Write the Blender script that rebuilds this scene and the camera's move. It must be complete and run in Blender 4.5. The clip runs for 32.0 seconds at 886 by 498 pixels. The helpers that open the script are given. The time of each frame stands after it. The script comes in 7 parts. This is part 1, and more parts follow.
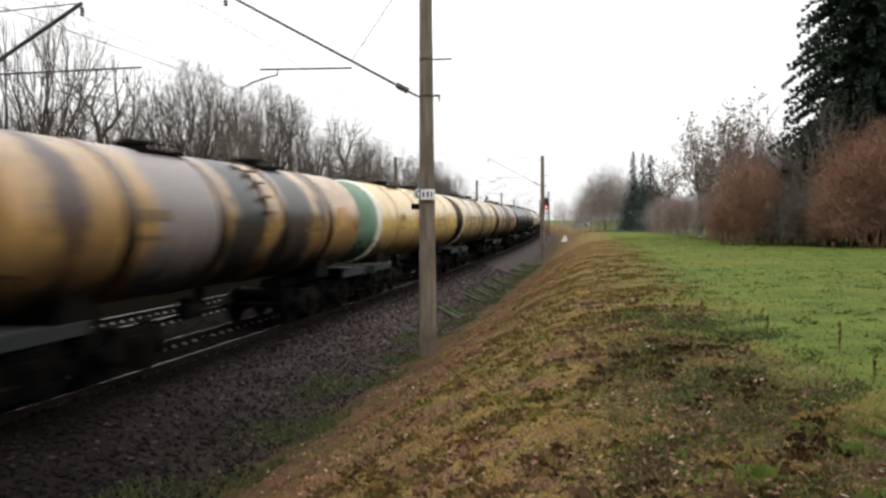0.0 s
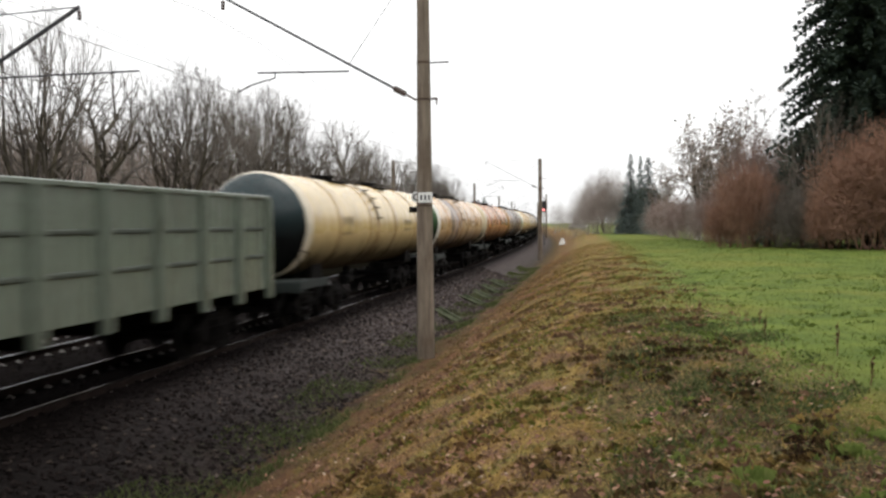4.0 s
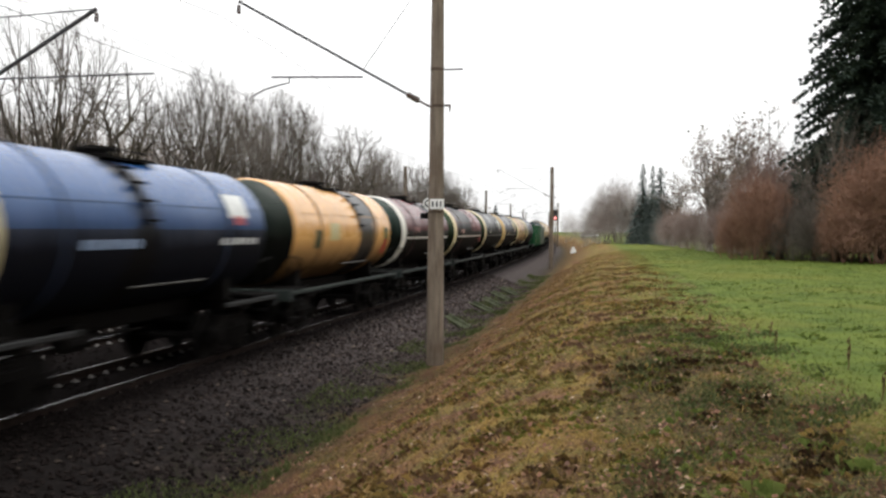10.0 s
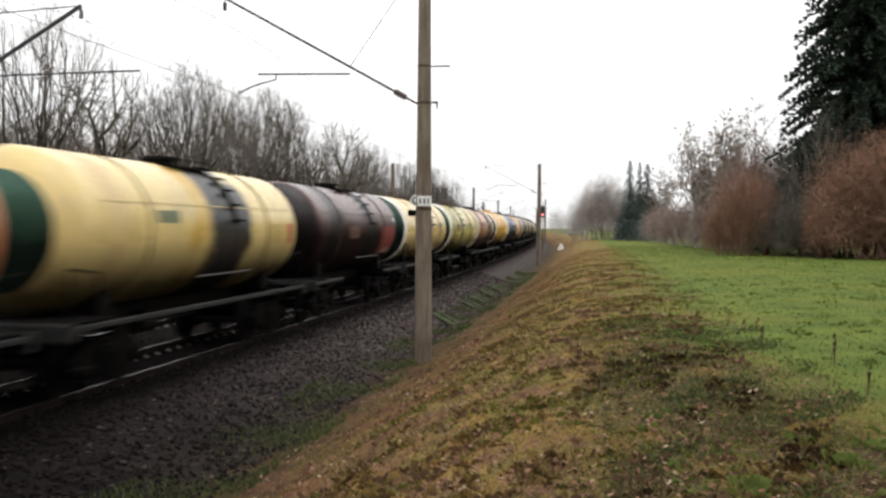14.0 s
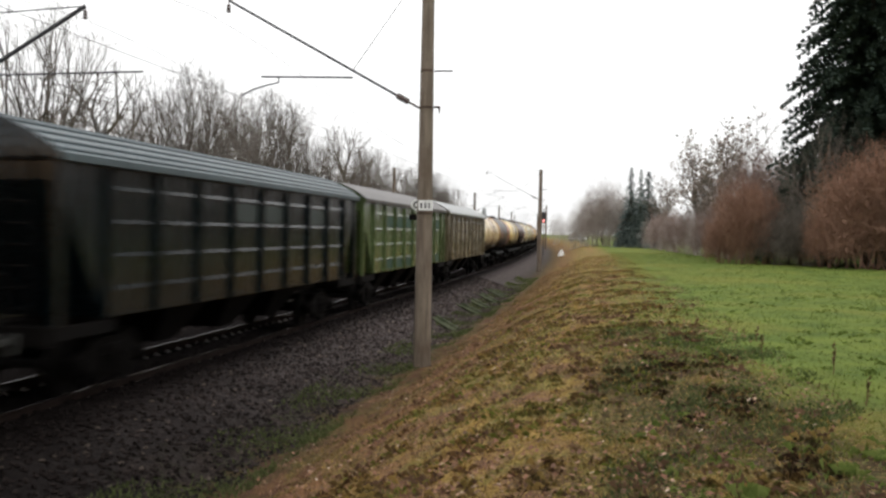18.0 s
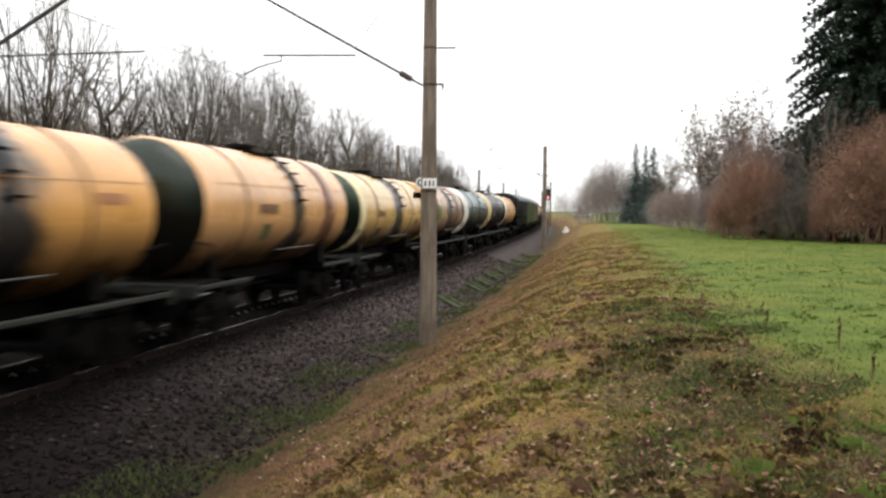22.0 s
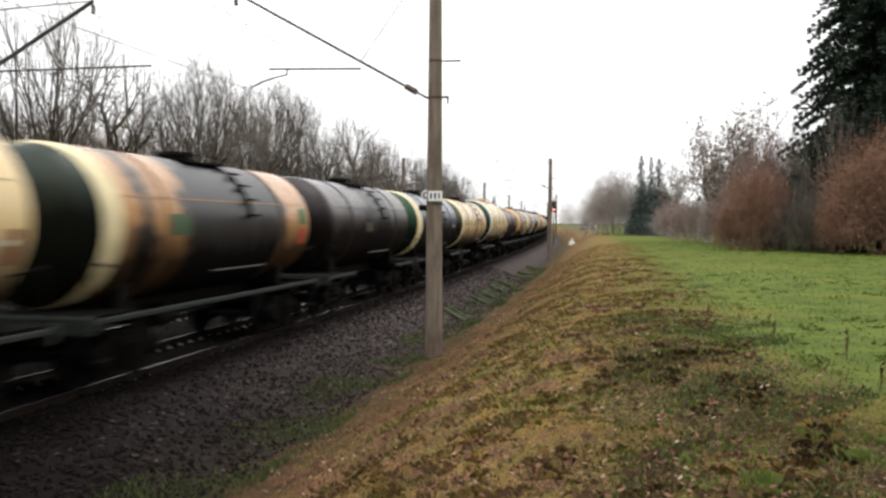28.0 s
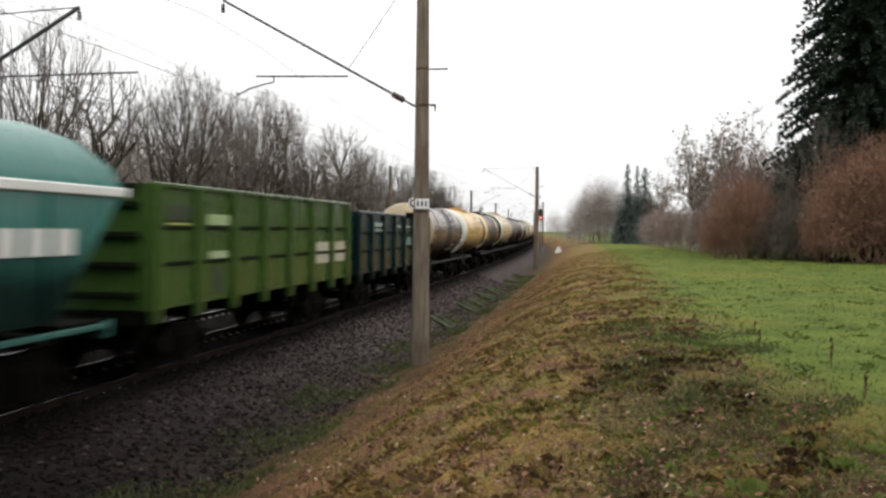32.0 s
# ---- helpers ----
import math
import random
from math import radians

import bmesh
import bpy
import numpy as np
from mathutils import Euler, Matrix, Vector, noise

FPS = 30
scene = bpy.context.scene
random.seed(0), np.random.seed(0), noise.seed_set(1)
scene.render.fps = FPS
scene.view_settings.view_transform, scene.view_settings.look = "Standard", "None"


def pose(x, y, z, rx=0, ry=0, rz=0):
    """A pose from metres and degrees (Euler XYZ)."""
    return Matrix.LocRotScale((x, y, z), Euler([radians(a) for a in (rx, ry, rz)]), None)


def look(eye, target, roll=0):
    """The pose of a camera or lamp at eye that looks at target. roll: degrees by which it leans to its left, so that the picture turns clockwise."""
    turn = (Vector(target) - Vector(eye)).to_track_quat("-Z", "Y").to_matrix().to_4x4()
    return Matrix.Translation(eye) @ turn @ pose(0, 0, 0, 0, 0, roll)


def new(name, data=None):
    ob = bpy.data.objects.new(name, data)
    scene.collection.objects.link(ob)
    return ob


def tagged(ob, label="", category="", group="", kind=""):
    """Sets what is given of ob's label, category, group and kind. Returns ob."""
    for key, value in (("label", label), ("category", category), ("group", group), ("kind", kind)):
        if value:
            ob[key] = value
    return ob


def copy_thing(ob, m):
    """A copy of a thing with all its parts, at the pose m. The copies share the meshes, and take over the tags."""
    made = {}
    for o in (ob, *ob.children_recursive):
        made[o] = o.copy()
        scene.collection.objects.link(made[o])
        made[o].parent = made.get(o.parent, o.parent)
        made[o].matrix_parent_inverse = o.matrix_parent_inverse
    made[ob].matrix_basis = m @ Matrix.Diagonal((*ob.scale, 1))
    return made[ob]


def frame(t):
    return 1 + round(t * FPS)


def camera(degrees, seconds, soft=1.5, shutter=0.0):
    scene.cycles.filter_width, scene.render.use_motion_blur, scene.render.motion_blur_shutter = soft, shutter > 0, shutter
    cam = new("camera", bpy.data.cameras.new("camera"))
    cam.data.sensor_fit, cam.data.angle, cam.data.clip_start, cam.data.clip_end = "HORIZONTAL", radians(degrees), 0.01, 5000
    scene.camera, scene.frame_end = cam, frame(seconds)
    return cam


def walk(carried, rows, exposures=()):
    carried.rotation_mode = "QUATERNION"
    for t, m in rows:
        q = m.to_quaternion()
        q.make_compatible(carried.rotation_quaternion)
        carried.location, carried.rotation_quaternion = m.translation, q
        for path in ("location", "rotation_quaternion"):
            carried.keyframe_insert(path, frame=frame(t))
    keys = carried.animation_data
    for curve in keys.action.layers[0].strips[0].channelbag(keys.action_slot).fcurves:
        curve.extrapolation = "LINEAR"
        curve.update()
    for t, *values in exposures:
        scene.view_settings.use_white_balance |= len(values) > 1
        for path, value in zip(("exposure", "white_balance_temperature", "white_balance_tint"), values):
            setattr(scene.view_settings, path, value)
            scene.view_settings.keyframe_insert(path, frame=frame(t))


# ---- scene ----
cam = camera(51.57, 32.0, soft=2.6, shutter=0.75)
EYE = (0.0, 0.0, 2.78)
TURNS = [
    (0, 88.214, 0.369, 10.227), (0.5, 88.211, 0.463, 10.226), (1, 88.224, 0.535, 10.151), (1.5, 88.229, 0.529, 10.053),
    (2, 88.424, 0.484, 10.059), (2.5, 88.518, 0.495, 10.095), (3, 88.513, 0.503, 10.095), (3.5, 88.431, 0.501, 10.093),
    (5.5, 88.358, 0.233, 10.041), (6, 88.399, 0.087, 10.045), (6.5, 88.449, -0.014, 10.093), (7, 88.494, -0.202, 10.092),
    (7.5, 88.549, -0.260, 10.099), (8, 88.650, -0.406, 10.206), (8.5, 88.716, -0.483, 10.351), (9, 88.761, -0.540, 10.502),
    (9.5, 88.805, -0.575, 10.668), (10, 88.820, -0.503, 10.775), (10.5, 88.813, -0.411, 10.785),
    (11, 88.793, -0.435, 10.672), (11.5, 88.780, -0.323, 10.498), (12, 88.716, -0.323, 10.334),
    (12.5, 88.665, -0.301, 10.179), (13, 88.597, -0.376, 10.019), (13.5, 88.552, -0.342, 9.910),
    (14, 88.636, -0.314, 10.006), (14.5, 88.726, -0.412, 10.113), (16.5, 89.027, -0.767, 10.335),
    (17, 89.070, -0.927, 10.272), (17.5, 89.061, -1.010, 10.177), (18, 88.926, -1.043, 10.050),
    (18.5, 88.729, -0.843, 9.954), (19, 88.505, -0.891, 9.791), (19.5, 88.297, -0.835, 9.627), (20, 88.017, -0.756, 9.757),
    (20.5, 87.798, -0.641, 9.889), (21, 87.663, -0.625, 10.036), (21.5, 87.590, -0.500, 10.180),
    (22, 87.535, -0.536, 10.328), (22.5, 87.501, -0.358, 10.416), (23, 87.489, -0.231, 10.452),
    (23.5, 87.513, -0.311, 10.417), (24, 87.553, -0.362, 10.341), (24.5, 87.596, -0.444, 10.216),
    (25, 87.660, -0.471, 10.103), (25.5, 87.724, -0.524, 10.000), (27.5, 88.202, -0.391, 10.561),
    (28, 88.310, -0.344, 10.678), (28.5, 88.392, -0.300, 10.747), (29, 88.466, -0.119, 10.720),
    (29.5, 88.534, -0.015, 10.604), (30, 88.578, 0.079, 10.434), (30.5, 88.634, 0.014, 10.275),
    (31, 88.663, -0.149, 10.096), (31.5, 88.690, -0.234, 9.929), (32, 88.806, -0.489, 9.856),
]
walk(cam, [(t, pose(*EYE, rx, ry, rz)) for t, rx, ry, rz in TURNS],
     [(0, 0.02), (6, 0.10), (14, 0.05), (17, 0.06), (18.2, 0.02), (19, -0.06), (20, 0.27), (20.5, 0.31), (25.5, 0.31), (28, 0.17), (30, 0.10), (31, 0.06), (32, -0.03)])

# ---- world and light: an overcast white sky, a weak wide sun ----
world = bpy.data.worlds.new("overcast")
scene.world = world
world.use_nodes = True
wn = world.node_tree
sky = wn.nodes.new("ShaderNodeTexSky")
sky.sky_type, sky.sun_disc = "NISHITA", False
sky.sun_elevation, sky.sun_rotation = radians(66), radians(153)
pale = wn.nodes.new("ShaderNodeHueSaturation")
pale.inputs["Saturation"].default_value = 0.12
cloud = wn.nodes.new("ShaderNodeMix")
cloud.data_type = "RGBA"
cloud.inputs[0].default_value = 0.85
# an overcast sky is about twice as bright overhead as at the horizon
place = wn.nodes.new("ShaderNodeTexCoord")
height = wn.nodes.new("ShaderNodeSeparateXYZ")
wn.links.new(place.outputs["Generated"], height.inputs[0])
dome = wn.nodes.new("ShaderNodeMapRange")
dome.inputs["From Min"].default_value, dome.inputs["From Max"].default_value = 0.0, 1.0
dome.inputs["To Min"].default_value, dome.inputs["To Max"].default_value = 12.6, 29.0
wn.links.new(height.outputs["Z"], dome.inputs["Value"])
grey = wn.nodes.new("ShaderNodeCombineColor")
for slot in range(3):
    wn.links.new(dome.outputs[0], grey.inputs[slot])
back = wn.nodes["Background"]
back.inputs["Strength"].default_value = 0.085
wn.links.new(sky.outputs[0], pale.inputs["Color"])
wn.links.new(pale.outputs[0], cloud.inputs[6])
wn.links.new(grey.outputs[0], cloud.inputs[7])
wn.links.new(cloud.outputs[2], back.inputs["Color"])
sun = new("sun", bpy.data.lights.new("sun", "SUN"))
sun.data.energy, sun.data.angle, sun.data.color = 0.6, radians(40), (1.0, 0.97, 0.93)
sun.matrix_world = look((8, -16, 40), (0, 0, 0))
scene.view_settings.exposure = 0.0


# ---- helpers for materials and meshes ----
def lin(r, g, b):
    """A linear colour from display values 0 to 255."""
    return tuple((c / 255 / 12.92) if c < 10.3 else ((c / 255 + 0.055) / 1.055) ** 2.4 for c in (r, g, b)) + (1,)


def node(nt, kind, **values):
    n = nt.nodes.new("ShaderNode" + kind)
    for k, v in values.items():
        n.inputs[k.replace("_", " ")].default_value = v
    return n


def mixer(nt, fac, a, b, mode="MIX"):
    m = nt.nodes.new("ShaderNodeMix")
    m.data_type, m.blend_type = "RGBA", mode
    for slot, v in ((0, fac), (6, a), (7, b)):
        if isinstance(v, (float, int, tuple)):
            m.inputs[slot].default_value = v
        else:
            nt.links.new(v, m.inputs[slot])
    return m.outputs[2]


def noise_out(nt, vec, scale, detail=4, rough=0.6):
    n = node(nt, "TexNoise", Scale=scale, Detail=detail, Roughness=rough)
    nt.links.new(vec, n.inputs["Vector"])
    return n.outputs["Fac"]


def ramp(nt, fac, *stops):
    r = nt.nodes.new("ShaderNodeValToRGB")
    els = r.color_ramp.elements
    while len(els) < len(stops):
        els.new(0.5)
    for e, (p, c) in zip(els, stops):
        e.position = p
        e.color = c if isinstance(c, tuple) else (c, c, c, 1)
    nt.links.new(fac, r.inputs[0])
    return r.outputs[0]


def fresh(name, dull=False):
    m = bpy.data.materials.new(name)
    m.use_nodes = True
    nt = m.node_tree
    nt.nodes["Principled BSDF"].inputs["Specular IOR Level"].default_value = 0.06 if dull else 0.5
    return m, nt, nt.nodes["Principled BSDF"]


def coords(nt, scale=(1, 1, 1), shift=True):
    tc = nt.nodes.new("ShaderNodeTexCoord")
    mp = node(nt, "Mapping", Scale=scale)
    nt.links.new(tc.outputs["Object"], mp.inputs["Vector"])
    if shift:
        info = nt.nodes.new("ShaderNodeObjectInfo")
        mul = nt.nodes.new("ShaderNodeMath")
        mul.operation = "MULTIPLY"
        mul.inputs[1].default_value = 40
        nt.links.new(info.outputs["Random"], mul.inputs[0])
        nt.links.new(mul.outputs[0], mp.inputs["Location"])
    return mp.outputs[0]


def bump(nt, bsdf, height, strength=0.4, distance=0.02):
    b = node(nt, "Bump", Strength=strength, Distance=distance)
    nt.links.new(height, b.inputs["Height"])
    nt.links.new(b.outputs[0], bsdf.inputs["Normal"])


def plain(name, colour, rough=0.6, metal=0.0, grain=6.0, vary=0.35, relief=0.15, dull=False):
    """A surface of one colour with stains at two scales."""
    m, nt, b = fresh(name, dull)
    v = coords(nt)
    n1, n2 = noise_out(nt, v, grain), noise_out(nt, v, grain * 9, 3)
    dark = tuple(c * (1 - vary) for c in colour[:3]) + (1,)
    c = mixer(nt, ramp(nt, n1, (0.35, 0.0), (0.65, 1.0)), dark, colour)
    c = mixer(nt, ramp(nt, n2, (0.45, 0.0), (0.75, vary)), c, tuple(x * 0.5 for x in colour[:3]) + (1,))
    nt.links.new(c, b.inputs["Base Color"])
    b.inputs["Roughness"].default_value, b.inputs["Metallic"].default_value = rough, metal
    if relief:
        bump(nt, b, n2, relief, 0.01)
    return m


PAINTS = {}


def worn(r, g, b):
    """Old paint: a little faded, and the deep colours have sunk under soot."""
    m = (r + g + b) / 3
    c = [v ** 1.12 for v in lin(*(v + (m - v) * 0.04 for v in (r, g, b)))[:3]]
    lum = 0.3 * c[0] + 0.6 * c[1] + 0.1 * c[2]
    deep = 0.5 + 0.5 * min(1.0, lum / 0.22)
    return tuple(v * deep for v in c) + (1,)


def tank_paint(body, lower=None, stain=None, grime=0.4, split=2.75, belly=0.0):
    """Weathered tank paint: rain streaks down the sides, rust blotches, an oil run round the loading hatch.
    lower: a second colour below the waist. stain: one or several of (y, half width, colour)."""
    key = (body, lower, stain, grime, belly)
    if key in PAINTS:
        return PAINTS[key]
    m, nt, b = fresh("tank_paint")
    flat = coords(nt, (1, 1, 1))
    run = coords(nt, (0.8, 1.6, 0.22))
    blot, streak, fine = noise_out(nt, flat, 0.9, 6), noise_out(nt, run, 2.2, 6, 0.7), noise_out(nt, flat, 14, 3)
    col = worn(*body)
    tc = nt.nodes.new("ShaderNodeTexCoord")
    xyz = nt.nodes.new("ShaderNodeSeparateXYZ")
    nt.links.new(tc.outputs["Object"], xyz.inputs[0])
    c = col
    if lower:
        gt = nt.nodes.new("ShaderNodeMath")
        gt.operation = "GREATER_THAN"
        gt.inputs[1].default_value = split
        nt.links.new(xyz.outputs["Z"], gt.inputs[0])
        c = mixer(nt, gt.outputs[0], worn(*lower), c)
    soot = max(0.12, min(1.0, sum(col[:3]) / 0.75))
    c = mixer(nt, ramp(nt, blot, (0.50, 0.0), (0.72, grime * 0.8)), c, tuple(x * 0.45 * soot for x in lin(110, 70, 45)[:3]) + (1,))
    c = mixer(nt, ramp(nt, streak, (0.42, 0.0), (0.78, grime)), c, tuple(x * soot for x in lin(70, 55, 45)[:3]) + (1,))
    c = mixer(nt, ramp(nt, fine, (0.45, 0.0), (0.8, 0.25)), c, tuple(x * 0.6 for x in col[:3]) + (1,))
    rough = ramp(nt, streak, (0.3, 0.16), (0.8, 0.40))
    for y0, half, scol in ((stain,) if stain and not isinstance(stain[0], tuple) else stain or ()):
        sub = nt.nodes.new("ShaderNodeMath")
        sub.operation = "SUBTRACT"
        sub.inputs[1].default_value = y0
        nt.links.new(xyz.outputs["Y"], sub.inputs[0])
        ab = nt.nodes.new("ShaderNodeMath")
        ab.operation = "ABSOLUTE"
        nt.links.new(sub.outputs[0], ab.inputs[0])
        wob = nt.nodes.new("ShaderNodeMath")
        wob.operation = "MULTIPLY_ADD"
        wob.inputs[1].default_value, wob.inputs[2].default_value = 2.6, -1.3
        nt.links.new(noise_out(nt, flat, 0.9, 6), wob.inputs[0])
        add = nt.nodes.new("ShaderNodeMath")
        add.operation = "ADD"
        nt.links.new(ab.outputs[0], add.inputs[0])
        nt.links.new(wob.outputs[0], add.inputs[1])
        edge = nt.nodes.new("ShaderNodeMapRange")
        edge.inputs["From Min"].default_value, edge.inputs["From Max"].default_value = half + 0.22, half - 0.22
        nt.links.new(add.outputs[0], edge.inputs["Value"])
        c = mixer(nt, edge.outputs[0], c, mixer(nt, ramp(nt, fine, (0.4, 0.0), (0.8, 0.4)), worn(*(v * 0.66 if sum(scol) < 200 else v for v in scol)), lin(38, 32, 30)))
        rough = mixer(nt, edge.outputs[0], rough, (0.42, 0.42, 0.42, 1.0))
    # belly dirt, ragged upper edge, long runs; underside shade put into the colour
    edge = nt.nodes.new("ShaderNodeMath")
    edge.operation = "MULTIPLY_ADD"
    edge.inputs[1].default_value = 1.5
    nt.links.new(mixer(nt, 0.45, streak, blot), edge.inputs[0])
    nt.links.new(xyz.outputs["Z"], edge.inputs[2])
    belly_dirt_shade = nt.nodes.new("ShaderNodeMapRange")
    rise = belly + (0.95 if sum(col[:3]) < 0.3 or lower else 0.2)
    belly_dirt_shade.inputs["From Min"].default_value, belly_dirt_shade.inputs["From Max"].default_value = 3.15 + rise, 2.25 + rise
    belly_dirt_shade.inputs["To Max"].default_value = 0.9
    nt.links.new(edge.outputs[0], belly_dirt_shade.inputs["Value"])
    c = mixer(nt, belly_dirt_shade.outputs[0], c, lin(14, 12, 11))
    rough = mixer(nt, belly_dirt_shade.outputs[0], rough, (0.75, 0.75, 0.75, 1.0))
    nt.links.new(c, b.inputs["Base Color"])
    nt.links.new(rough, b.inputs["Roughness"])
    deep = sum(col[:3]) < 0.3
    dulled = nt.nodes.new("ShaderNodeMapRange")
    dulled.inputs["To Min"].default_value, dulled.inputs["To Max"].default_value = 0.32 if deep else 0.5, 0.0
    nt.links.new(belly_dirt_shade.outputs[0], dulled.inputs["Value"])
    nt.links.new(dulled.outputs[0], b.inputs["Specular IOR Level"])
    coat = nt.nodes.new("ShaderNodeMapRange")
    coat.inputs["To Min"].default_value, coat.inputs["To Max"].default_value = 0.2 if deep else 0.18, 0.0
    nt.links.new(belly_dirt_shade.outputs[0], coat.inputs["Value"])
    nt.links.new(coat.outputs[0], b.inputs["Coat Weight"])
    b.inputs["Coat Roughness"].default_value = 0.16
    bump(nt, b, fine, 0.05, 0.01)
    PAINTS[key] = m
    return m


def steel(name, colour, rough=0.7, metal=0.0):
    return plain(name, lin(*colour), rough, metal, 3.0, 0.45, 0.2, True)


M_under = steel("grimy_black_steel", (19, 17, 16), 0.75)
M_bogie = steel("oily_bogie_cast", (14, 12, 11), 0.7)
M_tread = plain("polished_steel", lin(165, 165, 168), 0.25, 1.0, 8, 0.15, 0.0)
M_railside = steel("rusty_rail_side", (38, 30, 27), 0.85)
M_white = plain("white_enamel", lin(226, 226, 222), 0.45, 0, 5, 0.12, 0.05)
M_black = plain("black_paint", lin(30, 30, 32), 0.5, 0, 5, 0.3, 0.05)
M_red = plain("red_paint", lin(176, 42, 34), 0.5, 0, 5, 0.25, 0.05)
M_concrete = plain("weathered_concrete", lin(139, 128, 116), 0.9, 0, 2.0, 0.35, 0.35)
M_sleeper = plain("oily_sleeper", lin(26, 23, 21), 0.8, 0, 5, 0.4, 0.3)
M_galv = plain("pale_galvanised_bar", lin(60, 58, 55), 0.5, 0, 5, 0.25, 0.05)
M_pad = plain("pale_rail_seat", lin(128, 124, 120), 0.5, 0, 5, 0.3, 0.1)
M_iron = plain("dark_galvanised_iron", lin(70, 70, 72), 0.6, 0.3, 6, 0.3, 0.1)
M_wire = plain("wire", lin(62, 60, 60), 0.5, 0.5, 6, 0.2, 0.0)
M_insul = plain("brown_glazed_insulator", lin(72, 52, 44), 0.25, 0, 6, 0.2, 0.0)


class Geo:
    """Collects faces for one mesh."""

    def __init__(self):
        self.v, self.f, self.m = [], [], []

    def add(self, verts, faces, mat=0):
        k = len(self.v)
        self.v.extend(verts)
        self.f.extend([tuple(i + k for i in q) for q in faces])
        self.m.extend([mat] * len(faces))
        return self

    def box(self, x, y, z, sx, sy, sz, mat=0, top=(1, 1), chamfer=0.0):
        """A block centred at (x, y, z); top: scale of its upper face."""
        a, b, c = sx / 2, sy / 2, sz / 2
        if chamfer:
            e = chamfer
            vs = []
            for zz, ins in ((-c, e), (-c + e, 0), (c - e, 0), (c, e)):
                vs += [(x + i * (a - ins), y + j * (b - ins), z + zz) for i, j in ((-1, -1), (1, -1), (1, 1), (-1, 1))]
            fs = [(3, 2, 1, 0), (12, 13, 14, 15)]
            for r in range(3):
                fs += [(r * 4 + i, r * 4 + (i + 1) % 4, r * 4 + 4 + (i + 1) % 4, r * 4 + 4 + i) for i in range(4)]
            return self.add(vs, fs, mat)
        tx, ty = top
        vs = [(x + i * a, y + j * b, z - c) for i, j in ((-1, -1), (1, -1), (1, 1), (-1, 1))]
        vs += [(x + i * a * tx, y + j * b * ty, z + c) for i, j in ((-1, -1), (1, -1), (1, 1), (-1, 1))]
        return self.add(vs, [(3, 2, 1, 0), (4, 5, 6, 7), (0, 1, 5, 4), (1, 2, 6, 5), (2, 3, 7, 6), (3, 0, 4, 7)], mat)

    def tube(self, p, q, r, r2=None, n=8, mat=0, caps=True):
        p, q = Vector(p), Vector(q)
        r2 = r if r2 is None else r2
        d = (q - p).normalized()
        a = d.orthogonal().normalized()
        b = d.cross(a)
        vs = []
        for o, rr in ((p, r), (q, r2)):
            vs += [tuple(o + rr * (math.cos(t) * a + math.sin(t) * b)) for t in (2 * math.pi * i / n for i in range(n))]
        fs = [(i, (i + 1) % n, n + (i + 1) % n, n + i) for i in range(n)]
        if caps:
            fs += [tuple(range(n - 1, -1, -1)), tuple(range(n, 2 * n))]
        return self.add(vs, fs, mat)

    def turned(self, profile, n=40, axis="y", z=0.0, mats=None):
        """A surface of revolution about a level axis at height z; profile: (along, radius)."""
        vs, fs, ms = [], [], []
        for y, r in profile:
            for i in range(n):
                t = 2 * math.pi * i / n
                c, s = r * math.cos(t), r * math.sin(t)
                vs.append((c, y, z + s) if axis == "y" else (y, c, z + s))
        k = len(self.v)
        self.v.extend(vs)
        for j in range(len(profile) - 1):
            for i in range(n):
                a, b2 = j * n + i, j * n + (i + 1) % n
                q = (a, b2, b2 + n, a + n) if axis != "y" else (a, a + n, b2 + n, b2)
                self.f.append(tuple(x + k for x in q))
                self.m.append(mats[j] if mats else 0)
        return self

    def mesh(self, name, mats, smooth=False):
        me = bpy.data.meshes.new(name)
        me.from_pydata(self.v, [], self.f)
        for m in mats if isinstance(mats, (list, tuple)) else [mats]:
            me.materials.append(m)
        if any(self.m):
            me.polygons.foreach_set("material_index", self.m)
        if smooth:
            me.polygons.foreach_set("use_smooth", [True] * len(self.f))
            me.update()
            try:
                me.set_sharp_from_angle(angle=radians(35))
            except AttributeError:
                pass
        me.update()
        return me


def part(name, mesh, parent, label="", at=None):
    ob = new(name, mesh)
    ob.parent = parent
    if at is not None:
        ob.matrix_basis = at
    if label:
        ob["label"] = label
    return ob


def thing(name, label, category, group="", kind="", at=None):
    ob = new(name)
    ob.empty_display_size = 0.3
    if at is not None:
        ob.matrix_basis = at
    return tagged(ob, label, category, group, kind)


# ---- the line: straight past the viewer, then a long curve to the left ----
AXIS, BEND, RADIUS, BEND_END, SECOND = -9.47, 22.8, 2400.0, 300.0, -4.1


def track(s, side=0.0):
    """Place and heading of the near track's axis at s metres along it, moved sideways by side."""
    a = max(0.0, min(s, BEND_END) - BEND) / RADIUS
    x, y = AXIS - RADIUS * (1 - math.cos(a)), min(s, BEND) + RADIUS * math.sin(a)
    if s > BEND_END:
        x, y = x - math.sin(a) * (s - BEND_END), y + math.cos(a) * (s - BEND_END)
    return x + side * math.cos(a), y + side * math.sin(a), a


def drift(y):
    """How far the line has bent to the left at y."""
    y = np.asarray(y, float)
    u = np.clip(y, BEND, BEND_END) - BEND
    return u * u / (2 * RADIUS) + np.clip(y - BEND_END, 0, None) * (BEND_END - BEND) / RADIUS


